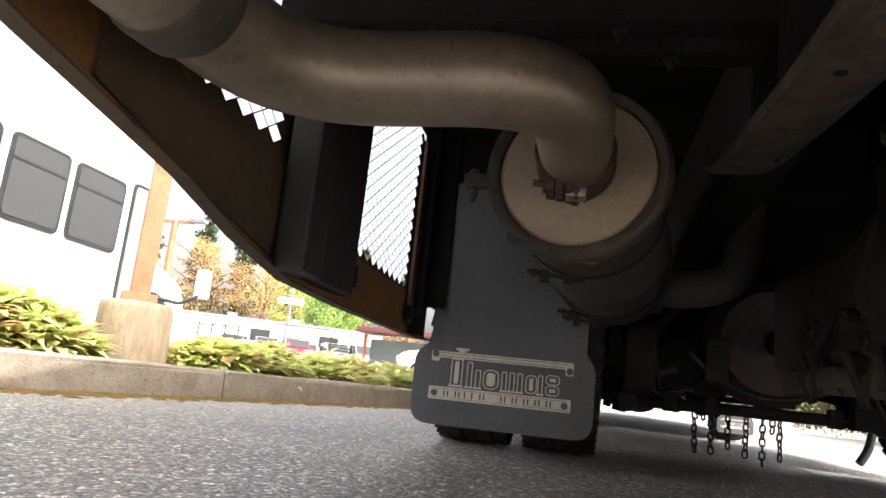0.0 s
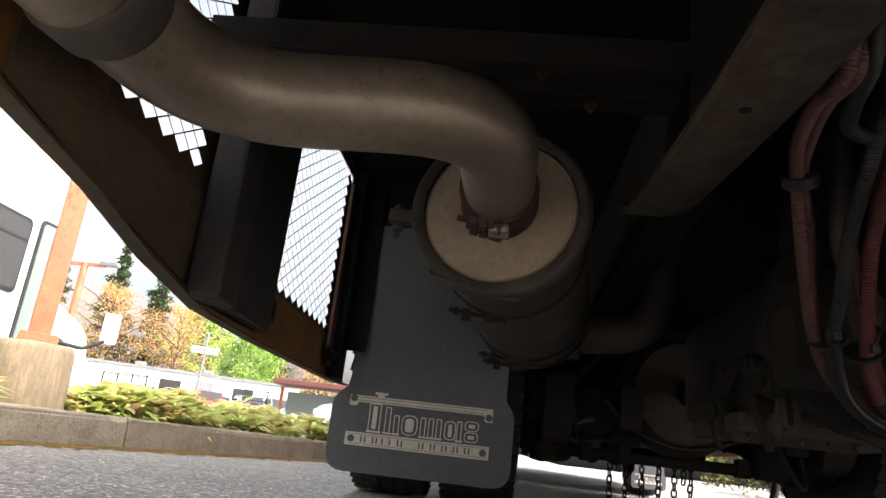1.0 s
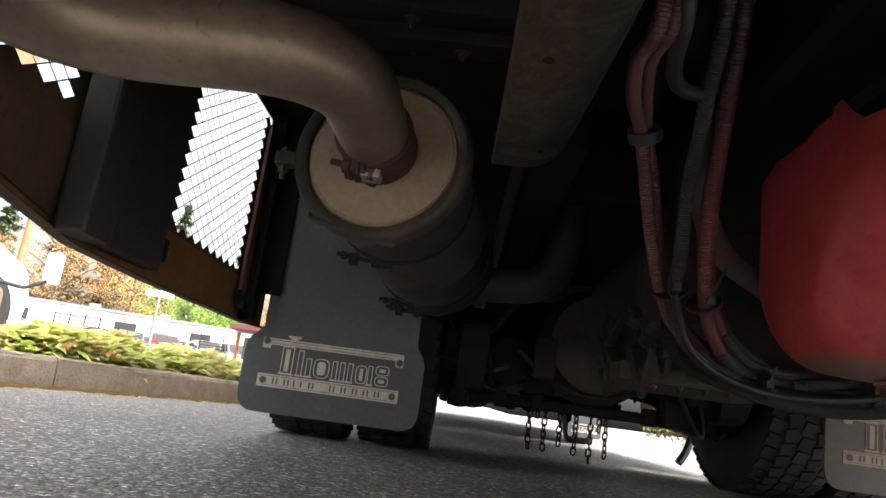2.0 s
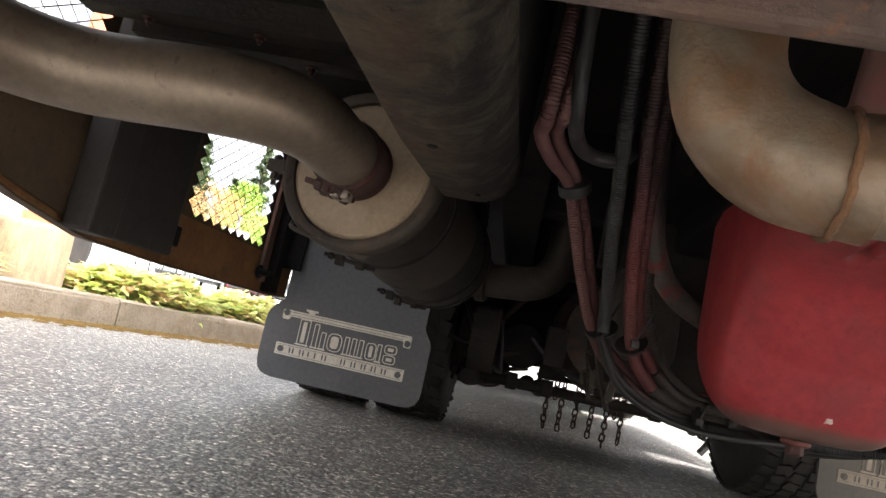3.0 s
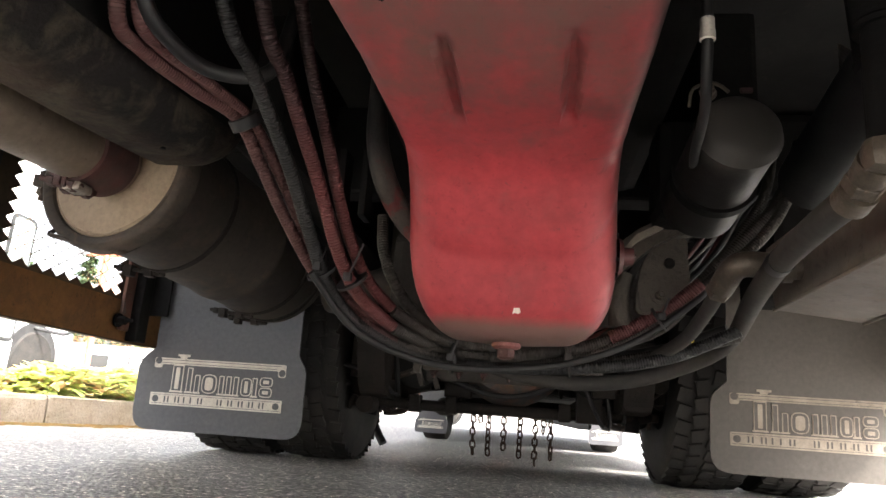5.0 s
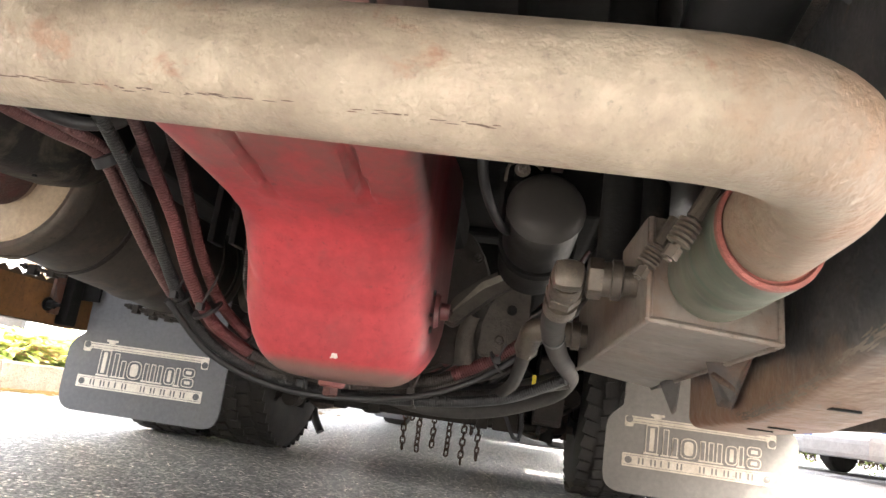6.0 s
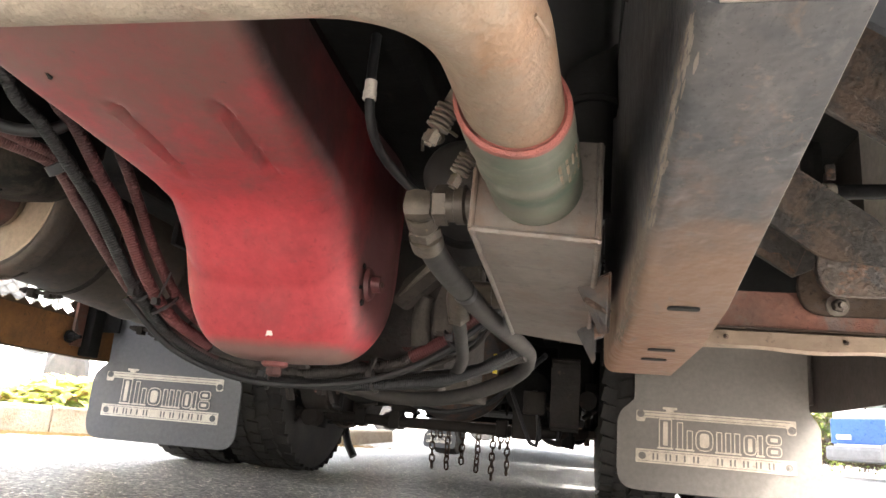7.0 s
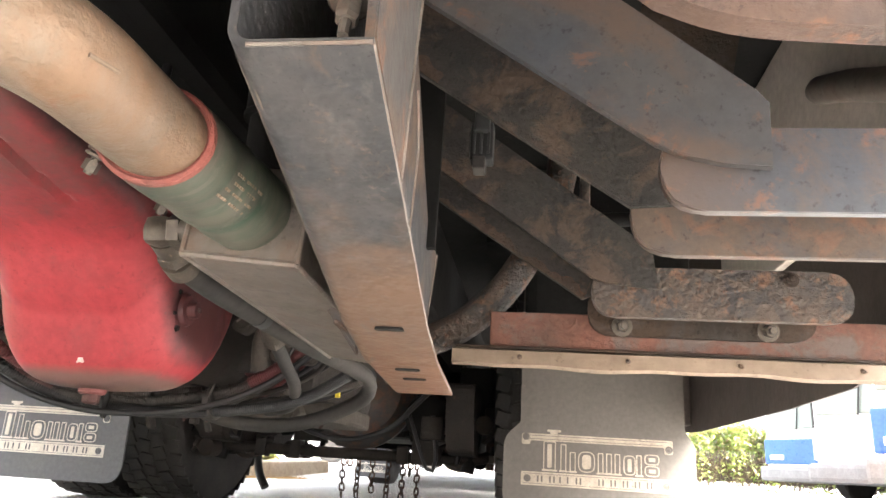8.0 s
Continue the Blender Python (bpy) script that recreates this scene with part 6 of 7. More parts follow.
    plate = part("dust_plate", bm, M_DUSTPLATE, bus, "wavy sand-coloured metal plate with small bolts", smooth=True)
    part("rubber_edge", box((1.217, 0.886, 0.3670), (RIGHT - 0.03, 0.96, 0.3705), 0.001), M_RAIL, plate)
    for x in (1.308, 1.453, 1.598, 1.748):
        part("bolt", bolt((x, 0.881, 0.3555), (0, -1, -0.3), 0.0034, 0.008, False), M_RUSTPLATE, plate)
        part("dimple", tube([Vector((x + dx, 0.8815, 0.3585 + dz)) for dx, dz in ((-0.020, 0), (-0.010, 0.0024), (0, 0.0030), (0.010, 0.0024), (0.020, 0))], 0.0010, 6), M_RAIL, plate)
    # plug on the rail's side and the top bar
    conn = part("connector", box((1.252, 0.615, 0.530), (1.278, 0.64, 0.575), 0.003), M_RUBBER, bus, "dark grey plastic cable connector")
    part("latch", box((1.257, 0.608, 0.560), (1.274, 0.618, 0.585), 0.002), M_TRIM, conn)
    part("plug_body", box((1.256, 0.612, 0.517), (1.270, 0.635, 0.532), 0.002), M_LOOMGREY, conn)
    for k in range(3):
        part("latch_rib", box((1.2555 + k * 0.008, 0.6125, 0.535), (1.2585 + k * 0.008, 0.616, 0.570), 0.0008), M_TRIM, conn)
    part("bumper_arm", prism(rounded([(1.335, 0.44, 0), (1.355, 0.392, 0.02), (1.40, 0.370, 0.02), (1.47, 0.364, 0.02), (1.80, 0.362, 0), (1.80, 0.44, 0)], 0.02, 4), "y", 0.15, 0.162, 0.002), M_RUSTELBOW, bus, "heavily rusted bumper arm")
    part("cross_brace", box((0.20, 0.078, 0.432), (0.47, 0.088, 0.50), 0.003), M_RUSTELBOW, bus, "rusty cross brace behind the bumper")
    part("side_bracket", prism([(1.49, 0.95), (1.64, 0.90), (1.62, 0.80), (1.47, 0.84)], "y", 0.90, 0.91), M_RAIL, bus)
    part("tow_loop", tube(bend_path([(0.43, 0.15, 0.62), (0.455, 0.14, 0.50), (0.50, 0.14, 0.49), (0.52, 0.15, 0.62)], 0.03, 6), 0.014, 12), M_CAST, bus, "grey cast loop", smooth=True)


rear_braces()


def floor_bars():
    """Rusty angle bars under the floor, above the tailpipe."""
    for y, z, x0, x1 in ((0.86, 0.735, -0.58, 0.15), (0.91, 0.715, -0.50, 0.15), (1.10, 0.82, -0.60, 0.15)):
        bar = part("floor_bar", box((x0, y, z), (x1, y + 0.006, z + 0.05), 0.0015), M_DARKSTEEL, bus, "dark rusty angle bar under the floor")
        part("flange", box((x0, y + 0.006, z), (x1, y + 0.05, z + 0.006), 0.0015), M_DARKSTEEL, bar)
        for k in range(3):
            part("bolt", bolt((x0 + 0.12 + 0.2 * k, y + 0.03, z), (0, 0, -1), 0.007, 0.008), M_CLAMP, bar)


floor_bars()


def mud_flap(base, wide, label, tilt, rubber=M_FLAP):
    """A rubber flap, narrow at its top, with a pale moulded emblem of a bar, blocks and a name strip."""
    whole = thing("mud_flap", base, label, "mud flap")
    k = wide / 0.575
    o = [(0.05, 0.795, 0), (0.05, 0.265, 0.006), (0.0, 0.22, 0.03), (0.0, 0.0, 0.06), (0.575, 0.0, 0.06), (0.575, 0.22, 0.02), (0.545, 0.262, 0.012), (0.545, 0.795, 0)]
    bm = prism(rounded([(u * k, v * k, r * k) for u, v, r in o], 0.02, 6), "y", 0.0, 0.009, 0.0015)
    flap = new("sheet", finish(bm, "sheet", rubber))
    flap.parent = whole
    emblem = []
    # top bar with turned-down ends and a knob
    emblem.append(("emblem_bar", rounded([(0.055, 0.212), (0.055, 0.233), (0.508, 0.233), (0.508, 0.192), (0.483, 0.192), (0.483, 0.212), (0.082, 0.212), (0.082, 0.200), (0.055, 0.200)], 0.006, 3)))
    emblem.append(("emblem_knob", rounded([(0.143, 0.2335), (0.143, 0.239), (0.133, 0.240), (0.133, 0.247), (0.175, 0.247), (0.175, 0.240), (0.165, 0.239), (0.165, 0.2335)], 0.002, 2)))
    # plain outlined bars and rings where the name stands: left, right, height, corner radius
    blocks = [(0.122, 0.160, 0.086, 0.004), (0.174, 0.192, 0.080, 0.003), (0.202, 0.220, 0.058, 0.004), (0.227, 0.278, 0.062, 0.022), (0.286, 0.303, 0.060, 0.003), (0.311, 0.328, 0.060, 0.003),
              (0.336, 0.353, 0.060, 0.003), (0.362, 0.398, 0.058, 0.015), (0.400, 0.416, 0.060, 0.003), (0.424, 0.468, 0.031, 0.013)]
    print_mat = M_EMBLEMDUSTY if rubber is M_FLAPDUSTY else M_EMBLEM

    def raised(name, corners, radius, back, front, mat):
        ob = new(name, finish(prism([(u * k, v * k) for u, v in rounded(corners, radius, 3)], "y", -front, -back), name, mat))
        ob.parent = flap

    def rect(u0, u1, v0, v1):
        return [(u0, v0), (u0, v1), (u1, v1), (u1, v0)]
    for name, outline in emblem:
        raised(name, outline, 0, 0.0, 0.0022, print_mat)
    for u0, u1, h, r in blocks:
        for foot in ((0.126, 0.159) if h < 0.05 else (0.126,)):
            raised("emblem_block", rect(u0, u1, foot, foot + h), r, 0.0, 0.0022, print_mat)
            raised("block_inset", rect(u0 + 0.0032, u1 - 0.0032, foot + 0.0032, foot + h - 0.0032), max(0.001, r - 0.003), 0.0022, 0.0030, rubber)
            if r > 0.01:
                raised("block_core", rect(u0 + 0.012, u1 - 0.012, foot + 0.010, foot + h - 0.010), max(0.001, r - 0.011), 0.0030, 0.0036, print_mat)
        if r < 0.005:
            raised("block_foot", rect(u0 - 0.004, u1 + 0.004, 0.1235, 0.1285), 0.001, 0.0, 0.0024, print_mat)
    # a thin pale line down the middle of the tall stem, and a strip with pairs of dark bars
    raised("block_core", rect(0.134, 0.148, 0.134, 0.204), 0.003, 0.0030, 0.0036, print_mat)
    raised("name_strip", rect(0.055, 0.505, 0.080, 0.120), 0.003, 0.0, 0.0022, print_mat)
    for low, high in (((0.072, 0.2265), (0.492, 0.2282)), ((0.072, 0.2165), (0.478, 0.2180)), ((0.061, 0.0850), (0.499, 0.0864)), ((0.061, 0.1136), (0.499, 0.1150))):
        raised("groove_line", rect(low[0], high[0], low[1], high[1]), 0, 0.0022, 0.0028, rubber)
    for i, u in enumerate((0.104, 0.141, 0.171, 0.194, 0.220, 0.287, 0.323, 0.359, 0.394, 0.429)):
        for du in (0.0, 0.012):
            if not (i in (2, 3) and du):
                raised("strip_bar", rect(u + du, u + du + 0.0048, 0.0905, 0.1095), 0.0008, 0.0022, 0.0030, rubber)
    for u, v in ((0.0685, 0.223), (0.4965, 0.206), (0.074, 0.100), (0.486, 0.100)):
        ob = new("rivet", finish(lathe([(0, 0.011 * k), (0.0012, 0.011 * k), (0.0012, 0.008 * k), (0.0006, 0.0075 * k), (0.0006, 0.005 * k), (0.002, 0.004 * k)], (u * k, -0.0022, v * k), (0, -1, 0), 16), "rivet", rubber))
        ob.parent = flap
    whole.matrix_basis = Matrix.Translation(base) @ pose(0, 0, 0, tilt, 0, 0)
    return whole


def hang(flap):
    """A flap becomes part of the bus, its pieces one level deeper."""
    m = flap.matrix_basis.copy()
    sheet = flap.children[0]
    sheet.name = "mud_flap"
    sheet.parent = bus
    sheet.matrix_parent_inverse = Matrix.Translation((-MID, -3.0, 0))
    sheet.matrix_basis = m
    tagged(sheet, flap["label"])
    bpy.data.objects.remove(flap)
    return sheet


hang(mud_flap((-0.606, 2.200, 0.086), 0.580, "dark grey rubber mud flap with pale moulded emblem", 2.0))
hang(mud_flap((1.238, 2.200, 0.090), 0.580, "dust-browned rubber mud flap with pale moulded emblem", 2.0, M_FLAPDUSTY))
for bx in (-0.56, 1.28):
    part("flap_hanger", box((bx, 2.18, 0.85), (bx + 0.52, 2.197, 1.06), 0.004), M_BLACK, bus)


def wheel(centre, wide, radius, label, tread=True, spokes=True):
    """Tyre with tread blocks, dished rim and hub, on an axis across the bus."""
    c = Vector(centre)
    w = wide / 2
    tyre = part("wheel", lathe([(-w * 0.86, radius * 0.58), (-w, radius * 0.68), (-w * 1.03, radius * 0.80), (-w * 0.98, radius * 0.92), (-w * 0.86, radius * 0.972), (-w * 0.6, radius * 0.985), (0, radius * 0.988),
                                (w * 0.6, radius * 0.985), (w * 0.86, radius * 0.972), (w * 0.98, radius * 0.92), (w * 1.03, radius * 0.80), (w, radius * 0.68), (w * 0.86, radius * 0.58)], c, (1, 0, 0), 64), M_TYRE, bus, label, smooth=True)
    if tread:
        bm = bmesh.new()
        count = 52
        for k in range(count):
            for j, (u, span) in enumerate(((-0.80, 0.30), (-0.40, 0.30), (0.0, 0.30), (0.40, 0.30), (0.80, 0.30))):
                a = 2 * math.pi * (k + 0.5 * (j % 2)) / count
                turn = Matrix.Rotation(a, 4, "X")
                m = Matrix.Translation(c) @ turn @ Matrix.Translation((u * w, 0, radius * (0.990 if abs(u) < 0.7 else 0.980))) @ Matrix.Rotation(radians(12 if j % 2 else -12), 4, "Z") @ Matrix.Diagonal((span * w * 1.05, radius * 0.098, radius * 0.022, 1))
                bmesh.ops.create_cube(bm, size=1, matrix=m)
        part("tread", bm, M_TYRE, tyre, "worn block tread")
    part("rim", lathe([(-w * 0.86, radius * 0.585), (-w * 0.80, radius * 0.55), (-w * 0.2, radius * 0.52), (w * 0.2, radius * 0.30), (w * 0.3, radius * 0.16), (w * 0.6, radius * 0.14), (w * 0.62, 0.01)], c, (1, 0, 0), 40), M_BLACK, tyre, smooth=True)
    part("rim_band", lathe([(-w * 0.86, radius * 0.55), (-w * 0.86, radius * 0.585), (w * 0.86, radius * 0.585), (w * 0.86, radius * 0.55)], c, (1, 0, 0), 40), M_BLACK, tyre, smooth=True)
    return tyre


AXLE_Y, TYRE_R = 2.92, 0.50
for x in (-0.475, -0.135, mirrored(-0.135), mirrored(-0.475)):
    wheel((x, AXLE_Y, TYRE_R), 0.285, TYRE_R, "black dual truck tyre")


def rear_axle():
    beam = part("axle", lathe([(0, 0.075), (0.45, 0.085), (0.75, 0.10), (0.95, 0.17), (1.20, 0.17), (1.40, 0.10), (1.70, 0.085), (2.1, 0.075)], (MID - 1.05, AXLE_Y, 0.50), (1, 0, 0), 28), M_BLACK, bus, "black rear axle housing", smooth=True)
    diff = part("differential", lathe([(-0.26, 0.09), (-0.25, 0.19), (-0.20, 0.215), (-0.16, 0.225), (-0.15, 0.235), (-0.12, 0.235), (-0.11, 0.22), (0.10, 0.20), (0.20, 0.12)], (MID + 0.02, AXLE_Y, 0.49), (0, 1, 0), 40), M_FARBRACE, bus, "oily brown differential housing", smooth=True)
    for k in range(16):
        a = 2 * math.pi * k / 16
        part("bolt", bolt((MID + 0.02 + 0.21 * math.cos(a), AXLE_Y - 0.165, 0.49 + 0.21 * math.sin(a)), (0, -1, 0), 0.011, 0.014, False), M_RUSTBAR, diff)
    for x in (0.10, mirrored(0.10)):
        seat = part("spring_seat", box((x - 0.07, AXLE_Y - 0.17, 0.40), (x + 0.07, AXLE_Y + 0.17, 0.60), 0.015), M_BLACK, bus, "spring seat clamped to the axle")
        for dx in (-0.055, 0.055):
            for dy in (-0.12, 0.12):
                part("u_bolt", tube([Vector((x + dx, AXLE_Y + dy, 0.205)), Vector((x + dx, AXLE_Y + dy, 0.70))], 0.011, 8), M_FRAME, seat, smooth=True)
        part("bottom_plate", box((x - 0.085, AXLE_Y - 0.17, 0.232), (x + 0.085, AXLE_Y + 0.17, 0.262), 0.006), M_FRAME, seat)
        part("shock_foot", tube([Vector((x - 0.02, AXLE_Y - 0.20, 0.19)), Vector((x + 0.02, AXLE_Y - 0.20, 0.42))], 0.026, 12), M_BLACK, seat, smooth=True)
        part("air_bag", lathe([(0, 0.09), (0.03, 0.13), (0.10, 0.14), (0.17, 0.13), (0.20, 0.09)], (x + (0.12 if x < MID else -0.12), AXLE_Y + 0.40, 0.42), (0, 0, 1), 28), M_BLACK, bus, "black suspension air bag", smooth=True)
        chamber = part("brake_chamber", lathe([(0, 0.05), (0.01, 0.085), (0.07, 0.09), (0.08, 0.095), (0.095, 0.095), (0.105, 0.09), (0.17, 0.085), (0.19, 0.03)], (x + (0.17 if x < MID else -0.17), AXLE_Y - 0.33, 0.38), (0, 1, 0.1), 26), M_BLACK, bus, "black air brake chamber", smooth=True)
        part("push_rod", tube([Vector((x + (0.17 if x < MID else -0.17), AXLE_Y - 0.33, 0.36)), Vector((x, AXLE_Y - 0.30, 0.30))], 0.012, 8), M_FRAME, chamber, smooth=True)
        # torque arm and slack adjuster clutter near the road
        s = 1 if x < MID else -1
        part("torque_arm", tube([Vector((x + s * 0.02, AXLE_Y + 0.25, 0.33)), Vector((x + s * 0.32, AXLE_Y + 0.1, 0.36))], 0.035, 14), M_BLACK, bus, "black tubular torque arm", smooth=True)
        part("lever", tube(bend_path([(x - s * 0.03, AXLE_Y - 0.1, 0.24), (x + s * 0.05, AXLE_Y - 0.12, 0.20), (x + s * 0.11, AXLE_Y - 0.12, 0.215), (x + s * 0.13, AXLE_Y - 0.12, 0.28)], 0.02, 5), 0.012, 8), M_FRAME, bus, "small rusty lever", smooth=True)
        part("lever_boss", lathe([(-0.03, 0.03), (0.03, 0.03)], (x - s * 0.02, AXLE_Y - 0.1, 0.235), (0, 1, 0), 14), M_BLACK, bus)
    part("cross_hose", tube(smooth_path([(0.30, 2.55, 0.42), (0.42, 2.6, 0.33), (0.60, 2.62, 0.285), (0.78, 2.6, 0.33), (0.90, 2.5, 0.42), (1.0, 2.4, 0.50)], 0.03), 0.010, 10), M_RUBBER, bus, "black air hose looped under the axle", smooth=True)
    part("prop_shaft", tube([Vector((0.645, 2.1, 0.48)), Vector((0.625, AXLE_Y - 0.2, 0.49))], 0.05, 18), M_BLACK, bus, "propeller shaft", smooth=True)
    bar = part("stabiliser_bar", tube(bend_path([(0.02, 3.10, 0.30), (0.06, 2.72, 0.243), (0.30, 2.70, 0.236), (0.90, 2.70, 0.236), (1.14, 2.72, 0.243), (1.18, 3.10, 0.30)], 0.06, 6), 0.021, 14), M_DARKSTEEL, bus, "dark stabiliser bar under the axle", smooth=True)
    for x in (0.26, 0.40, 0.83, 0.96):
        part("bar_clamp", box((x - 0.022, 2.672, 0.208), (x + 0.022, 2.735, 0.275), 0.006), M_DARKSTEEL, bar)
    part("skid_plate", box((0.30, 3.02, 0.228), (0.92, 3.10, 0.246), 0.005), M_DARKSTEEL, bus, "flat dark steel strap below the axle")
    part("chain_arm", box((0.40, 3.262, 0.275), (0.86, 3.30, 0.30), 0.006), M_BLACK, bus, "bar that carries hanging snow chains")
    # brackets, levers, lines and nuts that crowd the axle
    rng = random.Random(77)
    for s in (-1, 1):
        for k in range(30):
            x = MID + s * rng.uniform(0.12, 0.68)
            y, z = AXLE_Y + rng.uniform(-0.38, 0.22), rng.uniform(0.222, 0.40)
            kind = k % 5
            if kind == 0:
                w, d, h = rng.uniform(0.02, 0.06), rng.uniform(0.01, 0.04), rng.uniform(0.04, 0.12)
                part("axle_bracket", box((x - w, y - d, z - h / 2), (x + w, y + d, z + h), 0.006), M_DARKSTEEL, beam)
            elif kind == 1:
                part("bolt", bolt((x, y, z), (rng.uniform(-0.3, 0.3), -0.6, -1), rng.uniform(0.010, 0.016), 0.03), M_DARKSTEEL, beam)
            elif kind == 2:
                run = smooth_path([(x, y, z + 0.16), (x + rng.uniform(-0.05, 0.05), y - 0.02, z), (x + rng.uniform(-0.14, 0.14), y - 0.05, z - 0.03), (x + rng.uniform(-0.2, 0.2), y, z + 0.16)], 0.02)
                part("brake_line", tube(run, rng.uniform(0.005, 0.010), 7), M_RUBBER, beam, smooth=True)
            elif kind == 3:
                part("axle_bush", lathe([(-0.03, 0.026), (-0.03, 0.034), (0.03, 0.034), (0.03, 0.026)], (x, y, z), (rng.uniform(-0.4, 0.4), 1, 0), 14), M_DARKSTEEL, beam, smooth=True)
            else:
                q = Vector((x + rng.uniform(-0.14, 0.14), y + rng.uniform(-0.1, 0.1), z + rng.uniform(-0.03, 0.07)))
                part("axle_rod", tube([Vector((x, y, z)), q], rng.uniform(0.009, 0.017), 9), M_DARKSTEEL, beam, smooth=True)
        part("suspension_beam", prism(rounded([(2.42, 0.38), (2.50, 0.255), (3.2, 0.235), (3.32, 0.34), (3.32, 0.50), (2.42, 0.50)], 0.04, 4), "x", MID + s * 0.47 - 0.05, MID + s * 0.47 + 0.05, 0.006), M_DARKSTEEL, bus, "dark brown suspension beam beside the wheel")
    # bent drain tubes forward of the wheels
    for x, y, s in ((-0.075, 3.56, 1), (1.40, 3.95, -1)):
        run = smooth_path([(x - s * 0.05, y + 0.06, 0.36), (x - s * 0.035, y + 0.04, 0.24), (x, y + 0.01, 0.13), (x + s * 0.05, y - 0.01, 0.055)], 0.02)
        part("drain_tube", tube(run, 0.021, 12), M_RUBBER, bus, "short bent rubber drain tube", smooth=True)


rear_axle()


def chains():
    """Short lengths of rusty chain that hang behind the axle."""
    link = bmesh.new()
    loop = [Vector((0.011 * math.cos(a), 0, 0.010 * math.sin(a) + (0.008 if math.sin(a) >= 0 else -0.008))) for a in (2 * math.pi * (k + 0.5) / 12 for k in range(12))]
    rings = []
    for i, p in enumerate(loop):
        t = (loop[(i + 1) % 12] - loop[i - 1]).normalized()
        n = Vector((0, 1, 0))
        b = t.cross(n)
        rings.append([link.verts.new(p + n * (0.0042 * math.cos(a)) + b * (0.0042 * math.sin(a))) for a in (0, 1.257, 2.513, 3.77, 5.027)])
    for i in range(12):
        a, b = rings[i], rings[(i + 1) % 12]
        for k in range(5):
            link.faces.new((a[k], a[(k + 1) % 5], b[(k + 1) % 5], b[k]))
    shape = finish(link, "link", M_CHAIN, True)
    rng = random.Random(8)
    for x, low, y in ((0.445, 0.050, 3.28), (0.515, 0.035, 3.285), (0.585, 0.085, 3.28), (0.660, 0.045, 3.28), (0.728, 0.012, 3.285), (0.798, 0.035, 3.28), (0.480, 0.19, 3.27), (0.765, 0.155, 3.27)):
        top = 0.285
        hook = part("chain", lathe([(0, 0.006), (0.02, 0.006)], (x, y, top - 0.012), (0, 0, 1), 8), M_CHAIN, bus, "hanging length of rusty chain")
        z, k, a = top - 0.022, 0, rng.uniform(0, 90)
        while z > low:
            ob = new("link", shape)
            ob.parent = hook
            ob.matrix_basis = pose(x + rng.uniform(-0.002, 0.002), y + rng.uniform(-0.002, 0.002), z, rng.uniform(-6, 6), rng.uniform(-8, 8), a + 90 * (k % 2) + rng.uniform(-20, 20))
            z -= 0.0285
            k += 1


chains()


def front_end():
    for x in (MID - 0.90, MID + 0.90):
        wheel((x, 7.85, TYRE_R), 0.27, TYRE_R, "black front tyre", tread=False)
    hang(mud_flap((MID - 0.90 - 0.165, 7.30, 0.075), 0.335, "small rubber mud flap of the front wheel", 0))
    hang(mud_flap((MID + 0.86 - 0.165, 7.30, 0.080), 0.335, "small rubber mud flap of the front wheel", 0))
    part("front_axle", box((MID - 0.85, 7.80, 0.40), (MID + 0.85, 7.90, 0.52), 0.02), M_BLACK, bus, "front axle beam")
    part("fuel_tank", box((0.20, 4.3, 0.36), (1.0, 5.6, 0.62), 0.05), M_BLACK, bus, "black fuel tank between the rails")
    for i in range(3):
        part("air_tank", tube([Vector((1.2, 3.9 + i * 0.9, 0.55)), Vector((1.2, 4.6 + i * 0.9, 0.55))], 0.13, 20), M_BLACK, bus, smooth=True)


front_end()


# ---- plants ----
def add_leaf(bm, c, d, up, long, wide):
    side = d.cross(up).normalized()
    a, b = bm.verts.new(c), bm.verts.new(c + d * long + up * (-0.15 * long))
    l, r = bm.verts.new(c + d * long * 0.5 + side * wide + up * 0.12 * wide), bm.verts.new(c + d * long * 0.5 - side * wide + up * 0.12 * wide)
    m = bm.verts.new(c + d * long * 0.5 - up * 0.1 * wide)
    for f in ((a, m, l), (m, b, l), (a, r, m), (m, r, b)):
        bm.faces.new(f)


def shrub(name, base, size, count, seed, leaf, mat, label):
    """A low shrub: stems and whorls of leaves over an uneven mound."""
    rng = random.Random(seed)
    whole = thing(name, base, label, "shrub", "shrubs in the bed")
    base = Vector(base)
    stems, leaves = bmesh.new(), bmesh.new()
    for i in range(count):
        a, h = rng.uniform(0, 2 * math.pi), rng.random()
        r = math.sqrt(rng.random())
        lump = 0.75 + 0.35 * noise.noise((base.x + r * math.cos(a) * 2.4, base.y + r * math.sin(a) * 2.4, seed))
        top = math.sqrt(max(0, 1 - r * r * 0.8)) * lump
        tip = base + Vector((size[0] * r * math.cos(a), size[1] * r * math.sin(a), size[2] * top * (0.08 + 0.92 * h ** 0.6)))
        if i % 9 == 0:
            add_tube(stems, [base + (tip - base) * 0.05 + Vector((rng.uniform(-0.05, 0.05), rng.uniform(-0.05, 0.05), 0)), (base + tip) / 2 + Vector((0, 0, 0.03)), tip], 0.004, 5)
        around = rng.randint(5, 7)
        turn = rng.uniform(0, 6)
        for k in range(around):
            b = turn + 2 * math.pi * k / around
            d = Vector((math.cos(b), math.sin(b), rng.uniform(-0.35, 0.7))).normalized()
            add_leaf(leaves, tip, d, Vector((0, 0, 1)), leaf * rng.uniform(0.7, 1.2), leaf * 0.2)
    part("stem", stems, M_BARK, whole)
    part("foliage", leaves, mat, whole)
    return whole


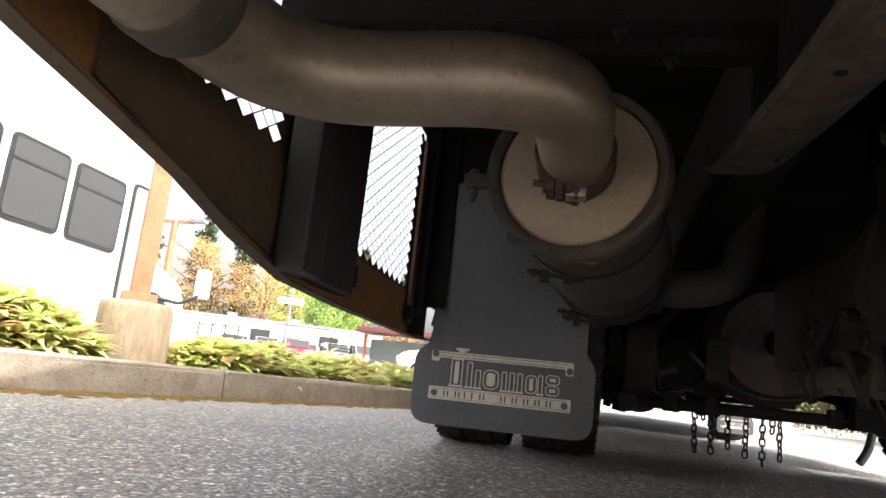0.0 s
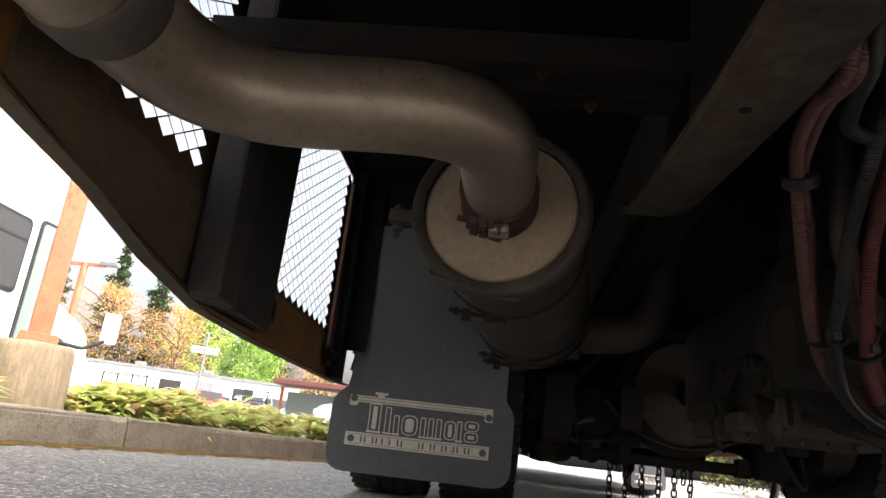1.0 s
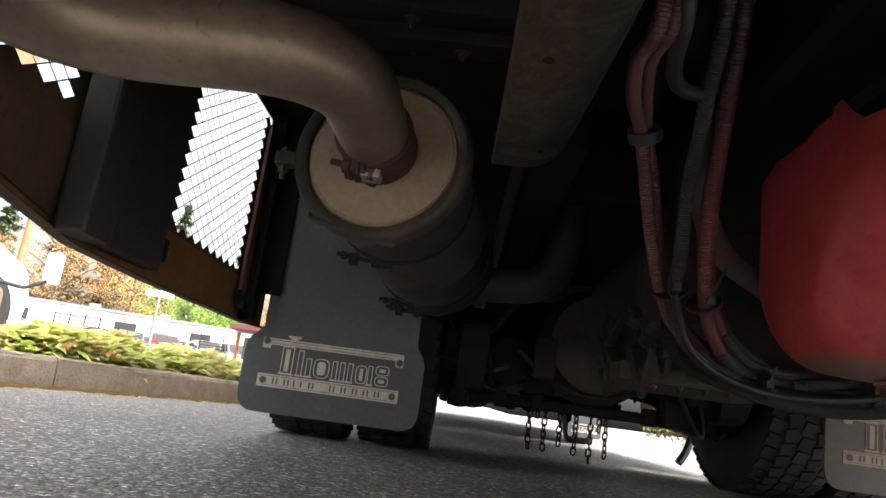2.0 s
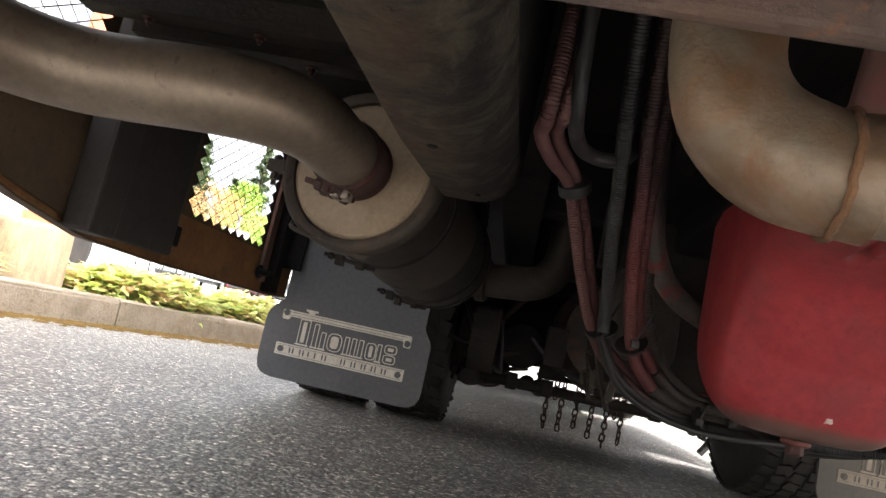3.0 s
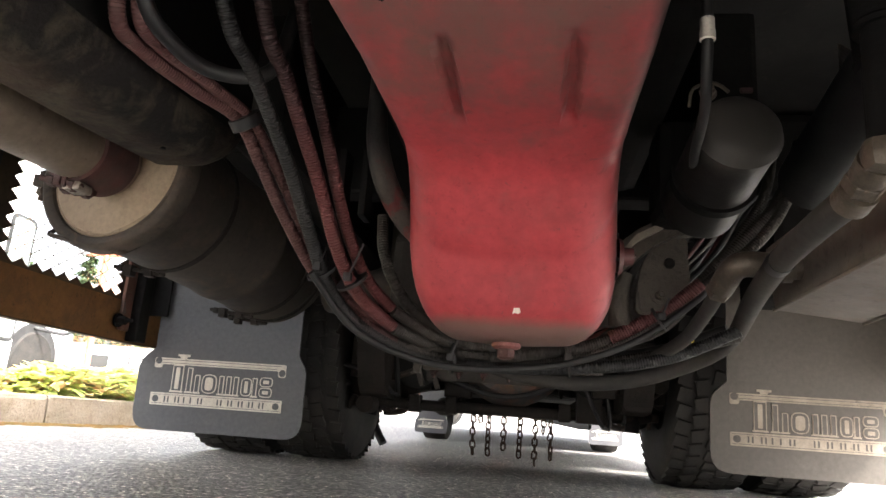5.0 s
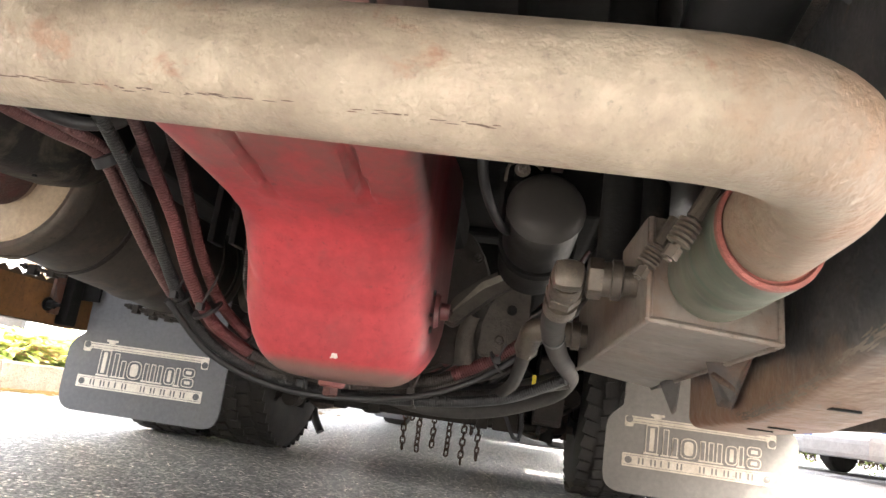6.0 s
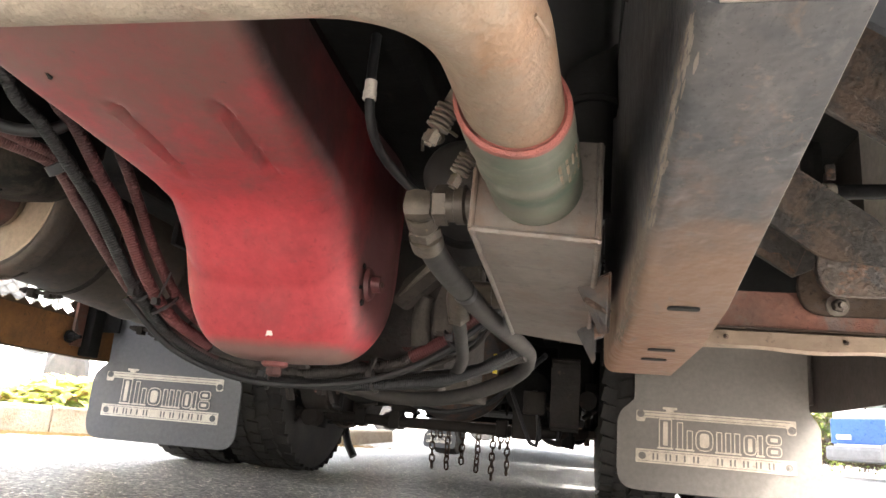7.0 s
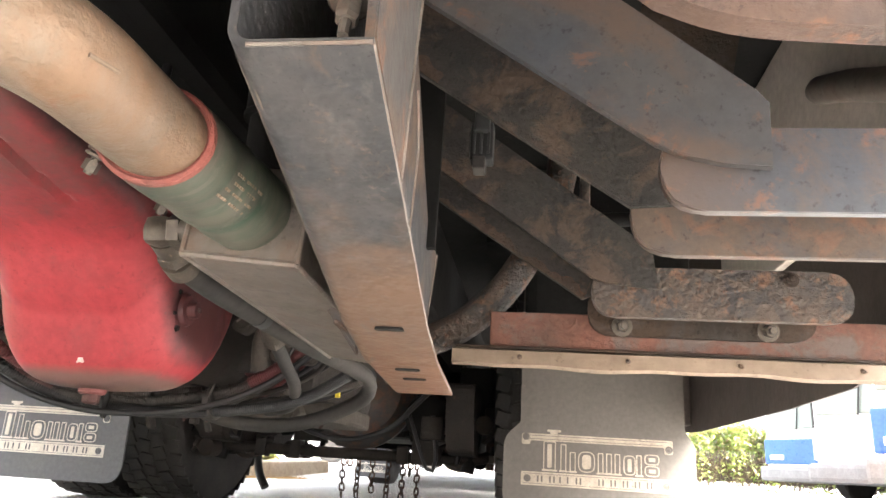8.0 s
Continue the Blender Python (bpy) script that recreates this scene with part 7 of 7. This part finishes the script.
def kerb_shrub(along, out, size, count, seed):
    p = kerb_point(along, out, 0.12)
    shrub("shrub", p, size, count, seed, 0.155, M_LEAF, "low glossy laurel shrub with yellow-green and russet leaves")


kerb_shrub(-1.15, 0.62, (0.45, 0.62, 0.42), 820, 1)
kerb_shrub(-2.35, 0.75, (0.55, 0.75, 0.58), 820, 2)
kerb_shrub(0.78, 0.58, (0.46, 0.72, 0.32), 1000, 3)
kerb_shrub(2.2, 0.68, (0.50, 0.85, 0.31), 960, 4)
kerb_shrub(3.6, 0.72, (0.50, 0.9, 0.30), 820, 5)
kerb_shrub(-4.4, 0.9, (0.6, 0.9, 0.5), 420, 7)


def tree(name, base, tall, spread, mat, seed, label, count=1500, leaf=0.30, conifer=False, bare=0.25):
    """A tapered trunk, limbs that fork, and a loose crown of leaf sprays."""
    rng = random.Random(seed)
    whole = thing(name, base, label, "tree")
    base = Vector(base)
    wood, leaves = bmesh.new(), bmesh.new()
    add_tube(wood, [base, base + Vector((0.1, 0, tall * 0.4)), base + Vector((0.0, 0.1, tall * 0.96))], lambda f: tall * 0.022 * (1 - f * 0.85), 8)
    tips = []
    limbs = 34 if conifer else 18
    for i in range(limbs):
        f = bare + (1 - bare) * (i + rng.random()) / limbs
        a = i * 2.4 + rng.uniform(-0.4, 0.4)
        reach = spread * ((1.03 - f) if conifer else math.sin(math.pi * min(0.98, 0.25 + 0.72 * (f - bare) / (1 - bare)))) * rng.uniform(0.7, 1.1)
        p = base + Vector((0, 0, tall * f * 0.94))
        q = p + Vector((math.cos(a) * reach, math.sin(a) * reach, reach * (-0.15 if conifer else 0.55)))
        mid = (p + q) / 2 + Vector((0, 0, 0.08 * reach))
        add_tube(wood, [p, mid, q], lambda g: tall * 0.008 * (1 - g * 0.8), 5)
        for k in range(7):
            g = 0.3 + 0.7 * k / 6
            c = p + (q - p) * g
            tips.append((c, reach * 0.28 * (1.1 - g * 0.4) + 0.15))
    for i in range(count):
        c, r = tips[i % len(tips)]
        o = Vector((rng.gauss(0, 1), rng.gauss(0, 1), rng.gauss(0, 0.6 if conifer else 0.9))) * r * 0.62
        d = Vector((rng.uniform(-1, 1), rng.uniform(-1, 1), rng.uniform(-0.8, 0.5))).normalized()
        add_leaf(leaves, c + o, d, Vector((rng.uniform(-0.5, 0.5), rng.uniform(-0.5, 0.5), 1)).normalized(), leaf * rng.uniform(0.6, 1.3), leaf * 0.3)
    part("trunk", wood, M_BARK, whole)
    part("crown", leaves, mat, whole)


def on_ground(x, y, z=0.0):
    return (x, y, ground_height(x, y) + z)


FAR = 1.6                      # the far side of the lot, spread out to its true distance


tree("maple_tree", on_ground(-19.5 * FAR, 33.0 * FAR), 9.6, 4.6, M_ORANGE, 11, "copper-leaved maple in spring", 6800, 0.155)
tree("maple_tree", on_ground(-16.0 * FAR, 33.5 * FAR), 8.4, 4.0, M_ORANGE, 12, "small copper-leaved maple beside a low building", 6200, 0.15)
tree("maple_tree", on_ground(-10.0 * FAR, 38.0 * FAR), 7.5, 3.2, M_ORANGE, 13, "small copper-leaved maple far across the lot", 4400, 0.15)
tree("maple_tree", on_ground(-24.5 * FAR, 34.0 * FAR), 9.0, 4.4, M_ORANGE, 14, "copper-leaved maple in spring", 5600, 0.155)
tree("green_tree", on_ground(-13.4 * FAR, 36.5 * FAR), 7.8, 3.0, M_GREENLEAF, 15, "fresh green broadleaf tree", 8500, 0.25)
tree("green_tree", on_ground(-19.0 * FAR, 43.0 * FAR), 12.4, 3.6, M_GREENLEAF, 16, "fresh green broadleaf tree", 3900, 0.37)
for i, (x, y, h) in enumerate(((-33, 48, 13), (-29.5, 50, 15), (-26, 50, 13.5), (-22, 52, 14.5), (-17.5, 54, 12), (-14, 55, 10), (-37, 46, 14), (-10, 56, 9), (-31, 53, 14.5), (-28, 54, 12), (-24.5, 53, 11))):
    tree("fir_tree", on_ground(x * FAR, y * FAR), h * 1.42, 4.4, M_NEEDLE, 30 + i, "tall dark fir tree", 4600, 0.50, conifer=True, bare=0.12)


# ---- pedestal and timber post ----
def timber_post():
    p = Vector((-2.755, 3.80, 0.10))
    base = thing("timber_post", p, "orange-stained square timber post on a round-edged concrete pedestal", "post")
    turn = Matrix.Rotation(radians(38), 4, "Z")
    bm = bmesh.new()
    profile = [(0.0, 0.225), (0.02, 0.228), (0.40, 0.215), (0.43, 0.205), (0.44, 0.19)]
    add_lathe(bm, [(h, r) for h, r in profile], p + Vector((0, 0, -0.02)), (0, 0, 1), 20)
    for v in bm.verts:
        v.co += Vector((noise.noise(v.co * 9), noise.noise(v.co * 9 + Vector((5, 0, 0))), 0)) * 0.007
    part("pedestal", bm, M_PEDESTAL, base, "stained concrete pedestal", smooth=True)
    part("shoe", add_box(bmesh.new(), p + Vector((-0.10, -0.10, 0.42)), p + Vector((0.10, 0.10, 0.475)), 0.004, turn), M_TIMBER, base)
    part("shaft", add_box(bmesh.new(), p + Vector((-0.058, -0.058, 0.47)), p + Vector((0.058, 0.058, 3.4)), 0.006, turn), M_TIMBER, base)


timber_post()


# ---- vehicles round the lot ----
def small_wheel(parent, c, axis, r, w, label=""):
    tyre = part("wheel", lathe([(-w / 2, r * 0.62), (-w / 2, r * 0.92), (-w * 0.35, r), (w * 0.35, r), (w / 2, r * 0.92), (w / 2, r * 0.62)], c, axis, 28), M_TYRE, parent, label, smooth=True)
    part("rim", lathe([(-w * 0.45, r * 0.62), (-w * 0.3, r * 0.5), (-w * 0.1, r * 0.12), (w * 0.1, r * 0.12), (w * 0.3, r * 0.5), (w * 0.45, r * 0.62)], c, axis, 20), M_STEEL, tyre, smooth=True)


def window(parent, low, high, x, out, mat=None, bars=True):
    """A framed pane in a side wall at x, facing out (+1 or -1)."""
    (y0, z0), (y1, z1) = low, high
    f = part("window", prism(rounded([(y0, z0), (y1, z0), (y1, z1), (y0, z1)], 0.09, 5), "x", x, x + out * 0.02), M_TRIM, parent)
    part("pane", prism(rounded([(y0 + 0.04, z0 + 0.04), (y1 - 0.04, z0 + 0.04), (y1 - 0.04, z1 - 0.04), (y0 + 0.04, z1 - 0.04)], 0.07, 5), "x", x + out * 0.020, x + out * 0.026), mat or M_GLASS, f)
    if bars:
        z = z0 + (z1 - z0) * 0.70
        part("bar", box((min(x, x + out * 0.03), y0 + 0.04, z - 0.015), (max(x, x + out * 0.03), y1 - 0.04, z + 0.015)), M_TRIM, f)


def shuttle_bus():
    x, g = -5.45, 0.165
    b = thing("shuttle_bus", (-6.5, 5.5, g), "white cutaway shuttle bus with dark framed windows", "bus")
    side = rounded([(-1.0, 0.42, 0), (-1.0, 2.95), (7.45, 2.95), (7.60, 2.72), (7.65, 2.1), (7.65, 0.45, 0)], 0.12, 5)
    part("body", prism(side, "x", x - 2.3, x, 0.02), M_WHITE, b, "white bus body")
    hood = rounded([(7.5, 0.45, 0), (7.5, 1.55, 0), (7.85, 1.50), (8.75, 1.22), (8.92, 0.95), (8.92, 0.45, 0)], 0.12, 5)
    part("hood", prism(hood, "x", x - 2.1, x - 0.12, 0.05), M_WHITE, b, "white van hood")
    for y0, y1 in ((1.0, 2.0), (2.1, 3.1), (3.2, 4.1), (4.2, 5.20), (5.32, 6.12), (6.22, 7.06)):
        window(b, (y0, 1.33), (y1, 2.18), x, 1)
    window(b, (7.20, 0.75), (7.62, 2.25), x, 1, M_GLASSGREEN, False)
    part("windscreen", prism([(7.66, 1.56), (7.72, 1.56), (7.66, 2.3)], "x", x - 2.0, x - 0.14), M_GLASSGREEN, b)
    small_wheel(b, (x - 0.2, 8.15, g + 0.39), (1, 0, 0), 0.39, 0.24)
    small_wheel(b, (x - 0.2, 2.6, g + 0.39), (1, 0, 0), 0.39, 0.24)
    part("arch", lathe([(0, 0.46), (0.03, 0.46)], (x - 0.13, 8.15, g + 0.42), (1, 0, 0), 28), M_TRIM, b)
    arm = part("mirror_arm", tube(bend_path([(x - 0.12, 8.10, 0.98), (x + 0.22, 8.25, 0.93), (x + 0.40, 8.38, 1.06)], 0.05, 4), 0.024, 8), M_TRIM, b)
    part("mirror", box((x + 0.33, 8.36, 1.03), (x + 0.52, 8.46, 1.42), 0.03), M_WHITE, b, "tall white door mirror")


shuttle_bus()


def car(base, heading, mat, label, long=4.4, tall=1.42, name="car"):
    """A simple saloon or van body with glass house, wheels, lamps and bumpers."""
    c = thing(name, (0, 0, 0), label, "car", "cars parked across the lot")
    lower = rounded([(-long / 2, 0.30), (-long / 2, 0.78), (-long / 2 + 0.3, 0.88), (long / 2 - 1.15, 0.90), (long / 2 - 0.12, 0.72), (long / 2, 0.55), (long / 2, 0.28)], 0.10, 4)
    upper = rounded([(-long / 2 + 0.25, 0.86), (-long / 2 + 0.75, tall - 0.03), (-0.1, tall), (0.45, tall - 0.05), (long / 2 - 1.1, 0.88)], 0.10, 4)
    part("body", prism(lower, "x", -0.86, 0.86, 0.06), mat, c)
    cabin = part("cabin", prism(upper, "x", -0.70, 0.70, 0.05), mat, c)
    glass = [(-long / 2 + 0.45, 0.90), (-long / 2 + 0.82, tall - 0.10), (0.35, tall - 0.11), (long / 2 - 1.35, 0.90)]
    for x0, x1 in ((-0.712, -0.702), (0.702, 0.712)):
        part("side_glass", prism(glass, "x", x0, x1), M_GLASS, cabin)
    part("windscreen", prism([(0.50, tall - 0.07), (0.53, tall - 0.07), (long / 2 - 1.10, 0.93), (long / 2 - 1.15, 0.93)], "x", -0.62, 0.62), M_GLASS, cabin)
    for y in (-long / 2 + 0.85, long / 2 - 0.85):
        for x in (-0.78, 0.78):
            small_wheel(c, (x, y, 0.32), (1, 0, 0), 0.32, 0.20)
    for x in (-0.6, 0.6):
        part("headlamp", box((x - 0.16, long / 2 - 0.06, 0.58), (x + 0.16, long / 2 + 0.012, 0.70), 0.02), M_LAMP, c)
    part("bumper", box((-0.82, long / 2 - 0.04, 0.30), (0.82, long / 2 + 0.03, 0.45), 0.02), M_TRIM, c)
    c.matrix_basis = Matrix.Translation(base) @ pose(0, 0, 0, 0, 0, heading)
    bpy.context.view_layer.update()
    return c


car(on_ground(-10.6 * FAR, 25.5 * FAR), -150, M_CARRED, "small crimson hatchback parked in a row")
for x, y, h in ((-12.3, 26.5, -75), (-9.2, 26.0, -70), (-7.9, 25.6, -72), (-6.6, 25.2, -68), (-11.6, 29.0, -75), (-9.9, 28.6, -70), (-14.0, 27.0, -80), (-8.2, 28.5, -70), (-5.2, 24.5, -60), (-13.3, 29.3, -74)):
    car(on_ground(x * FAR, y * FAR), h - 80, M_CARGREY, "silver-grey car parked in a row")


def van(base, heading):
    v = thing("van", (0, 0, 0), "white van parked side-on beyond the bed", "van")
    side = rounded([(0.05, 0.40), (0.0, 0.95), (0.25, 1.10), (0.9, 1.22), (1.4, 1.9), (4.7, 1.95), (4.7, 0.40)], 0.12, 4)
    part("body", prism(side, "x", -0.92, 0.92, 0.06), M_WHITE, v, "white van body")
    part("side_glass", prism([(1.05, 1.25), (1.45, 1.75), (2.2, 1.78), (2.2, 1.25)], "x", 0.92, 0.935), M_GLASS, v)
    for y in (0.85, 3.9):
        part("arch", lathe([(0, 0.45), (0.014, 0.45)], (0.918, y, 0.40), (1, 0, 0), 26), M_TRIM, v)
        small_wheel(v, (0.85, y, 0.36), (1, 0, 0), 0.36, 0.22)
    part("bumper", box((-0.92, -0.05, 0.38), (0.92, 0.06, 0.62), 0.03), M_GREY, v)
    part("headlamp", box((0.72, -0.02, 0.78), (0.95, 0.10, 0.95), 0.02), M_LAMP, v)
    v.matrix_basis = Matrix.Translation(base) @ pose(0, 0, 0, 0, 0, heading)


van(on_ground(-5.65, 22.6), -90)


def coach(base, heading, label, low=None):
    """A transit bus seen from its front corner: blue below, white band, big windscreen, mirrors, grey bumper."""
    b = thing("transit_bus", (0, 0, 0), label, "bus", "transit buses parked in a row")
    w, h, long = 1.25, 2.95, 10.0
    part("body", box((-w, 0.0, 0.42), (w, long, h), 0.12), M_WHITE, b, "white upper body")
    part("lower_panel", box((-w - 0.012, -0.012, 0.62), (w + 0.012, long - 0.2, 1.10), 0.03), low or M_BLUE, b, "white lower panels" if low else "blue lower panels")
    part("bumper", box((-w - 0.03, -0.16, 0.30), (w + 0.03, 0.5, 0.58), 0.07), M_GREY, b, "grey front bumper")
    screen = part("windscreen", box((-w + 0.10, -0.03, 1.28), (w - 0.10, 0.01, 2.45), 0.03), M_GLASSGREEN, b)
    part("mullion", box((-0.03, -0.045, 1.28), (0.03, -0.03, 2.45)), M_TRIM, screen)
    for x in (-0.4, 0.5):
        part("wiper", tube([Vector((x, -0.05, 1.25)), Vector((x + 0.08, -0.06, 1.75)), Vector((x - 0.02, -0.05, 2.1))], 0.012, 6), M_TRIM, screen)
    part("sign_box", box((-w + 0.15, -0.03, 2.52), (w - 0.15, 0.02, 2.82), 0.02), M_TRIM, b)
    for s in (-1, 1):
        part("headlamp", box((s * 0.95 - 0.17, -0.035, 0.70), (s * 0.95 + 0.17, 0.0, 0.80), 0.02), M_LAMP, b)
        part("mirror_arm", tube(bend_path([(s * 1.2, 0.05, 2.55), (s * 1.45, -0.2, 2.5), (s * 1.45, -0.22, 2.2)], 0.06, 4), 0.018, 8), M_TRIM, b)
        part("mirror", box((s * 1.45 - 0.1, -0.28, 1.75), (s * 1.45 + 0.1, -0.18, 2.2), 0.03), M_TRIM, b)
        x = s * (w + 0.012)
        for y0, y1 in ((0.35, 1.15), (1.7, 3.0), (3.1, 4.4), (4.5, 5.8), (5.9, 7.2), (7.3, 8.6)):
            window(b, (y0, 1.32 if y0 > 1 else 0.75), (y1, 2.4), x - s * 0.02, s, M_GLASSGREEN if y0 < 1 else M_GLASS, y0 > 1)
        small_wheel(b, (s * (w - 0.15), 2.2, 0.48), (1, 0, 0), 0.48, 0.28)
        small_wheel(b, (s * (w - 0.15), 7.6, 0.48), (1, 0, 0), 0.48, 0.28)
    b.matrix_basis = Matrix.Translation(base) @ pose(0, 0, 0, 0, 0, heading)
    return b


first_coach = coach(on_ground(6.55, 14.1), -62, "blue and white transit bus parked facing the lot")
coach(on_ground(6.17, 10.5), -62, "white transit bus parked between two blue ones", M_WHITE)
copy_thing(first_coach, Matrix.Translation(on_ground(5.55, 7.1)) @ pose(0, 0, 0, 0, 0, -62))


def hedge():
    rng = random.Random(21)
    a, b = Vector((4.9, 17.6)), Vector((10.5, 18.8))
    g = ground_height(5.5, 17)
    h = thing("hedge", (5.5, 17.5, g), "clipped hedge with bare brown twigs low down", "hedge")
    leaves, twigs = bmesh.new(), bmesh.new()
    for i in range(17000):
        f, u = rng.random(), rng.random()
        p = a + (b - a) * f
        z = g + 1.5 * u ** 0.7
        c = Vector((p.x + rng.gauss(0, 0.05), p.y - rng.random() ** 3 * 0.2 - 0.1 * math.sin(f * 40), z + 0.06 * math.sin(f * 33)))
        if u < 0.5 and rng.random() < (0.80 if u < 0.22 else 0.62):
            continue
        d = Vector((rng.uniform(-1, 1), rng.uniform(-1, 0.2), rng.uniform(-0.6, 0.8))).normalized()
        add_leaf(leaves, c, d, Vector((0, 0, 1)), 0.12 * rng.uniform(0.6, 1.3), 0.034)
    for i in range(1100):
        f = rng.random()
        p = a + (b - a) * f
        foot = Vector((p.x, p.y + 0.05, g + rng.uniform(0.1, 0.4)))
        add_tube(twigs, [foot, foot + Vector((rng.uniform(-0.3, 0.3), rng.uniform(-0.25, 0.1), rng.uniform(0.25, 0.7)))], 0.008, 4)
    part("foliage", leaves, M_HEDGE, h)
    part("twig_layer", twigs, M_BARK, h)


hedge()


# ---- far side of the lot ----
def low_building():
    g = ground_height(-17 * FAR, 31 * FAR)
    b = thing("low_building", (-17 * FAR, 31.5 * FAR, g), "long low white modular building", "building")
    a = pose(-17.5 * FAR, 31.8 * FAR, g, 0, 0, 22) @ Matrix.Scale(FAR, 4)
    def put(low, high, mat, name, parent, bevel=0.0):
        bm = box(low, high, bevel)
        bmesh.ops.transform(bm, matrix=a, verts=bm.verts)
        return part(name, bm, mat, parent)
    wall = put((-8, -2, 0), (8, 2, 1.75), M_WHITE, "wall", b)
    roof = put((-8.1, -2.1, 1.75), (8.1, 2.1, 1.86), M_GREY, "roof", b)
    for x in (-4.5, 0.5, 3.5):
        put((x, -1.0, 1.86), (x + 0.5, -0.6, 2.1), M_GREY, "roof_vent", roof, 0.05)
    for x in (-6.0, -2.5, 1.8, 5.0):
        f = put((x, -2.03, 0.85), (x + 0.9, -1.99, 1.4), M_TRIM, "window", b)
        put((x + 0.05, -2.04, 0.90), (x + 0.85, -2.03, 1.35), M_GLASS, "pane", f)
    put((3.3, -2.03, 0.05), (4.1, -1.99, 1.5), M_GREY, "door", b)


low_building()


def light_pole():
    p = Vector(on_ground(-16.0 * FAR, 24.5 * FAR))
    t = thing("light_pole", p, "tall red-brown light pole with two lamp heads", "street lamp")
    part("pole", tube([p, p + Vector((0, 0, 5.0 * FAR))], 0.2, 12), M_TIMBER, t, smooth=True)
    part("arm", box(p + Vector((-1.3, -0.08, 7.84)), p + Vector((1.3, 0.08, 8.03))), M_TIMBER, t)
    for s in (-1, 1):
        part("lamp_head", box(p + Vector((s * 1.6 - 0.55, -0.25, 7.92)), p + Vector((s * 1.6 + 0.55, 0.25, 8.16)), 0.05), M_GREY, t)
    q = Vector(on_ground(-4.6 * FAR, 26.0 * FAR))
    u = thing("utility_pole", q, "brown timber utility pole with crossarm", "pole")
    part("pole", tube([q, q + Vector((0, 0, 9.9))], 0.19, 12), M_TIMBER, u, smooth=True)
    part("crossarm", box(q + Vector((-1.4, -0.1, 9.1)), q + Vector((1.4, 0.1, 9.34))), M_TIMBER, u)


light_pole()


def sign_post():
    p = Vector(on_ground(-11.3, 25.9))
    t = thing("sign_post", p, "white post with a small white crosswise sign board", "sign")
    part("post", tube([p, p + Vector((0, 0, 3.25))], 0.05, 10), M_GREY, t, smooth=True)
    board = part("board", add_box(bmesh.new(), p + Vector((-0.5, -0.03, 2.42)), p + Vector((0.5, 0.03, 2.66)), 0.01, Matrix.Rotation(radians(20), 4, "Z")), M_WHITE, t)
    part("lettering_bar", add_box(bmesh.new(), p + Vector((-0.36, -0.04, 2.50)), p + Vector((0.36, -0.032, 2.57)), 0, Matrix.Rotation(radians(20), 4, "Z")), M_GREY, board)


sign_post()


def iron_fence():
    p = Vector(on_ground(-18.6, 32.0))
    f = thing("iron_fence", p, "short run of black iron railings before a low building", "fence")
    for i in range(4):
        part("post", box(p + Vector((i * 0.72 - 0.03, -0.03, 0)), p + Vector((i * 0.72 + 0.03, 0.03, 1.45))), M_TRIM, f)
    for z in (0.15, 1.35):
        part("rail", box(p + Vector((0, -0.02, z)), p + Vector((2.16, 0.02, z + 0.05))), M_TRIM, f)
    for i in range(15):
        if i % 5:
            part("picket", box(p + Vector((i * 0.144 - 0.014, -0.012, 0.15)), p + Vector((i * 0.144 + 0.014, 0.012, 1.38))), M_TRIM, f)


iron_fence()


# shelter shape added in place of a distant red-roofed bus
def far_red_roof():
    p = Vector(on_ground(-7.0, 29.0))
    t = thing("shelter", p, "shelter-shaped stand-in for a distant bus with a dull red roof", "shelter")
    roof = part("roof", box(p + Vector((-2.2, -0.8, 1.70)), p + Vector((1.8, 0.8, 1.92)), 0.04), M_REDDUSTY, t)
    for dx in (-2.0, 1.6):
        part("post", box(p + Vector((dx - 0.06, -0.06, 0)), p + Vector((dx + 0.06, 0.06, 1.66))), M_TIMBER, t)
    part("glass_wall", box(p + Vector((-1.9, 0.5, 0.3)), p + Vector((1.5, 0.53, 1.5))), M_GLASSGREEN, t)
    for i in range(9):
        part("rail", box(p + Vector((-3.4, -0.5, 0.25 + i * 0.13)), p + Vector((-2.4, -0.46, 0.29 + i * 0.13))), M_TRIM, t)
    for dx in (-3.4, -2.44):
        part("rail_post", box(p + Vector((dx, -0.5, 0)), p + Vector((dx + 0.04, -0.46, 1.4))), M_TRIM, t)


far_red_roof()
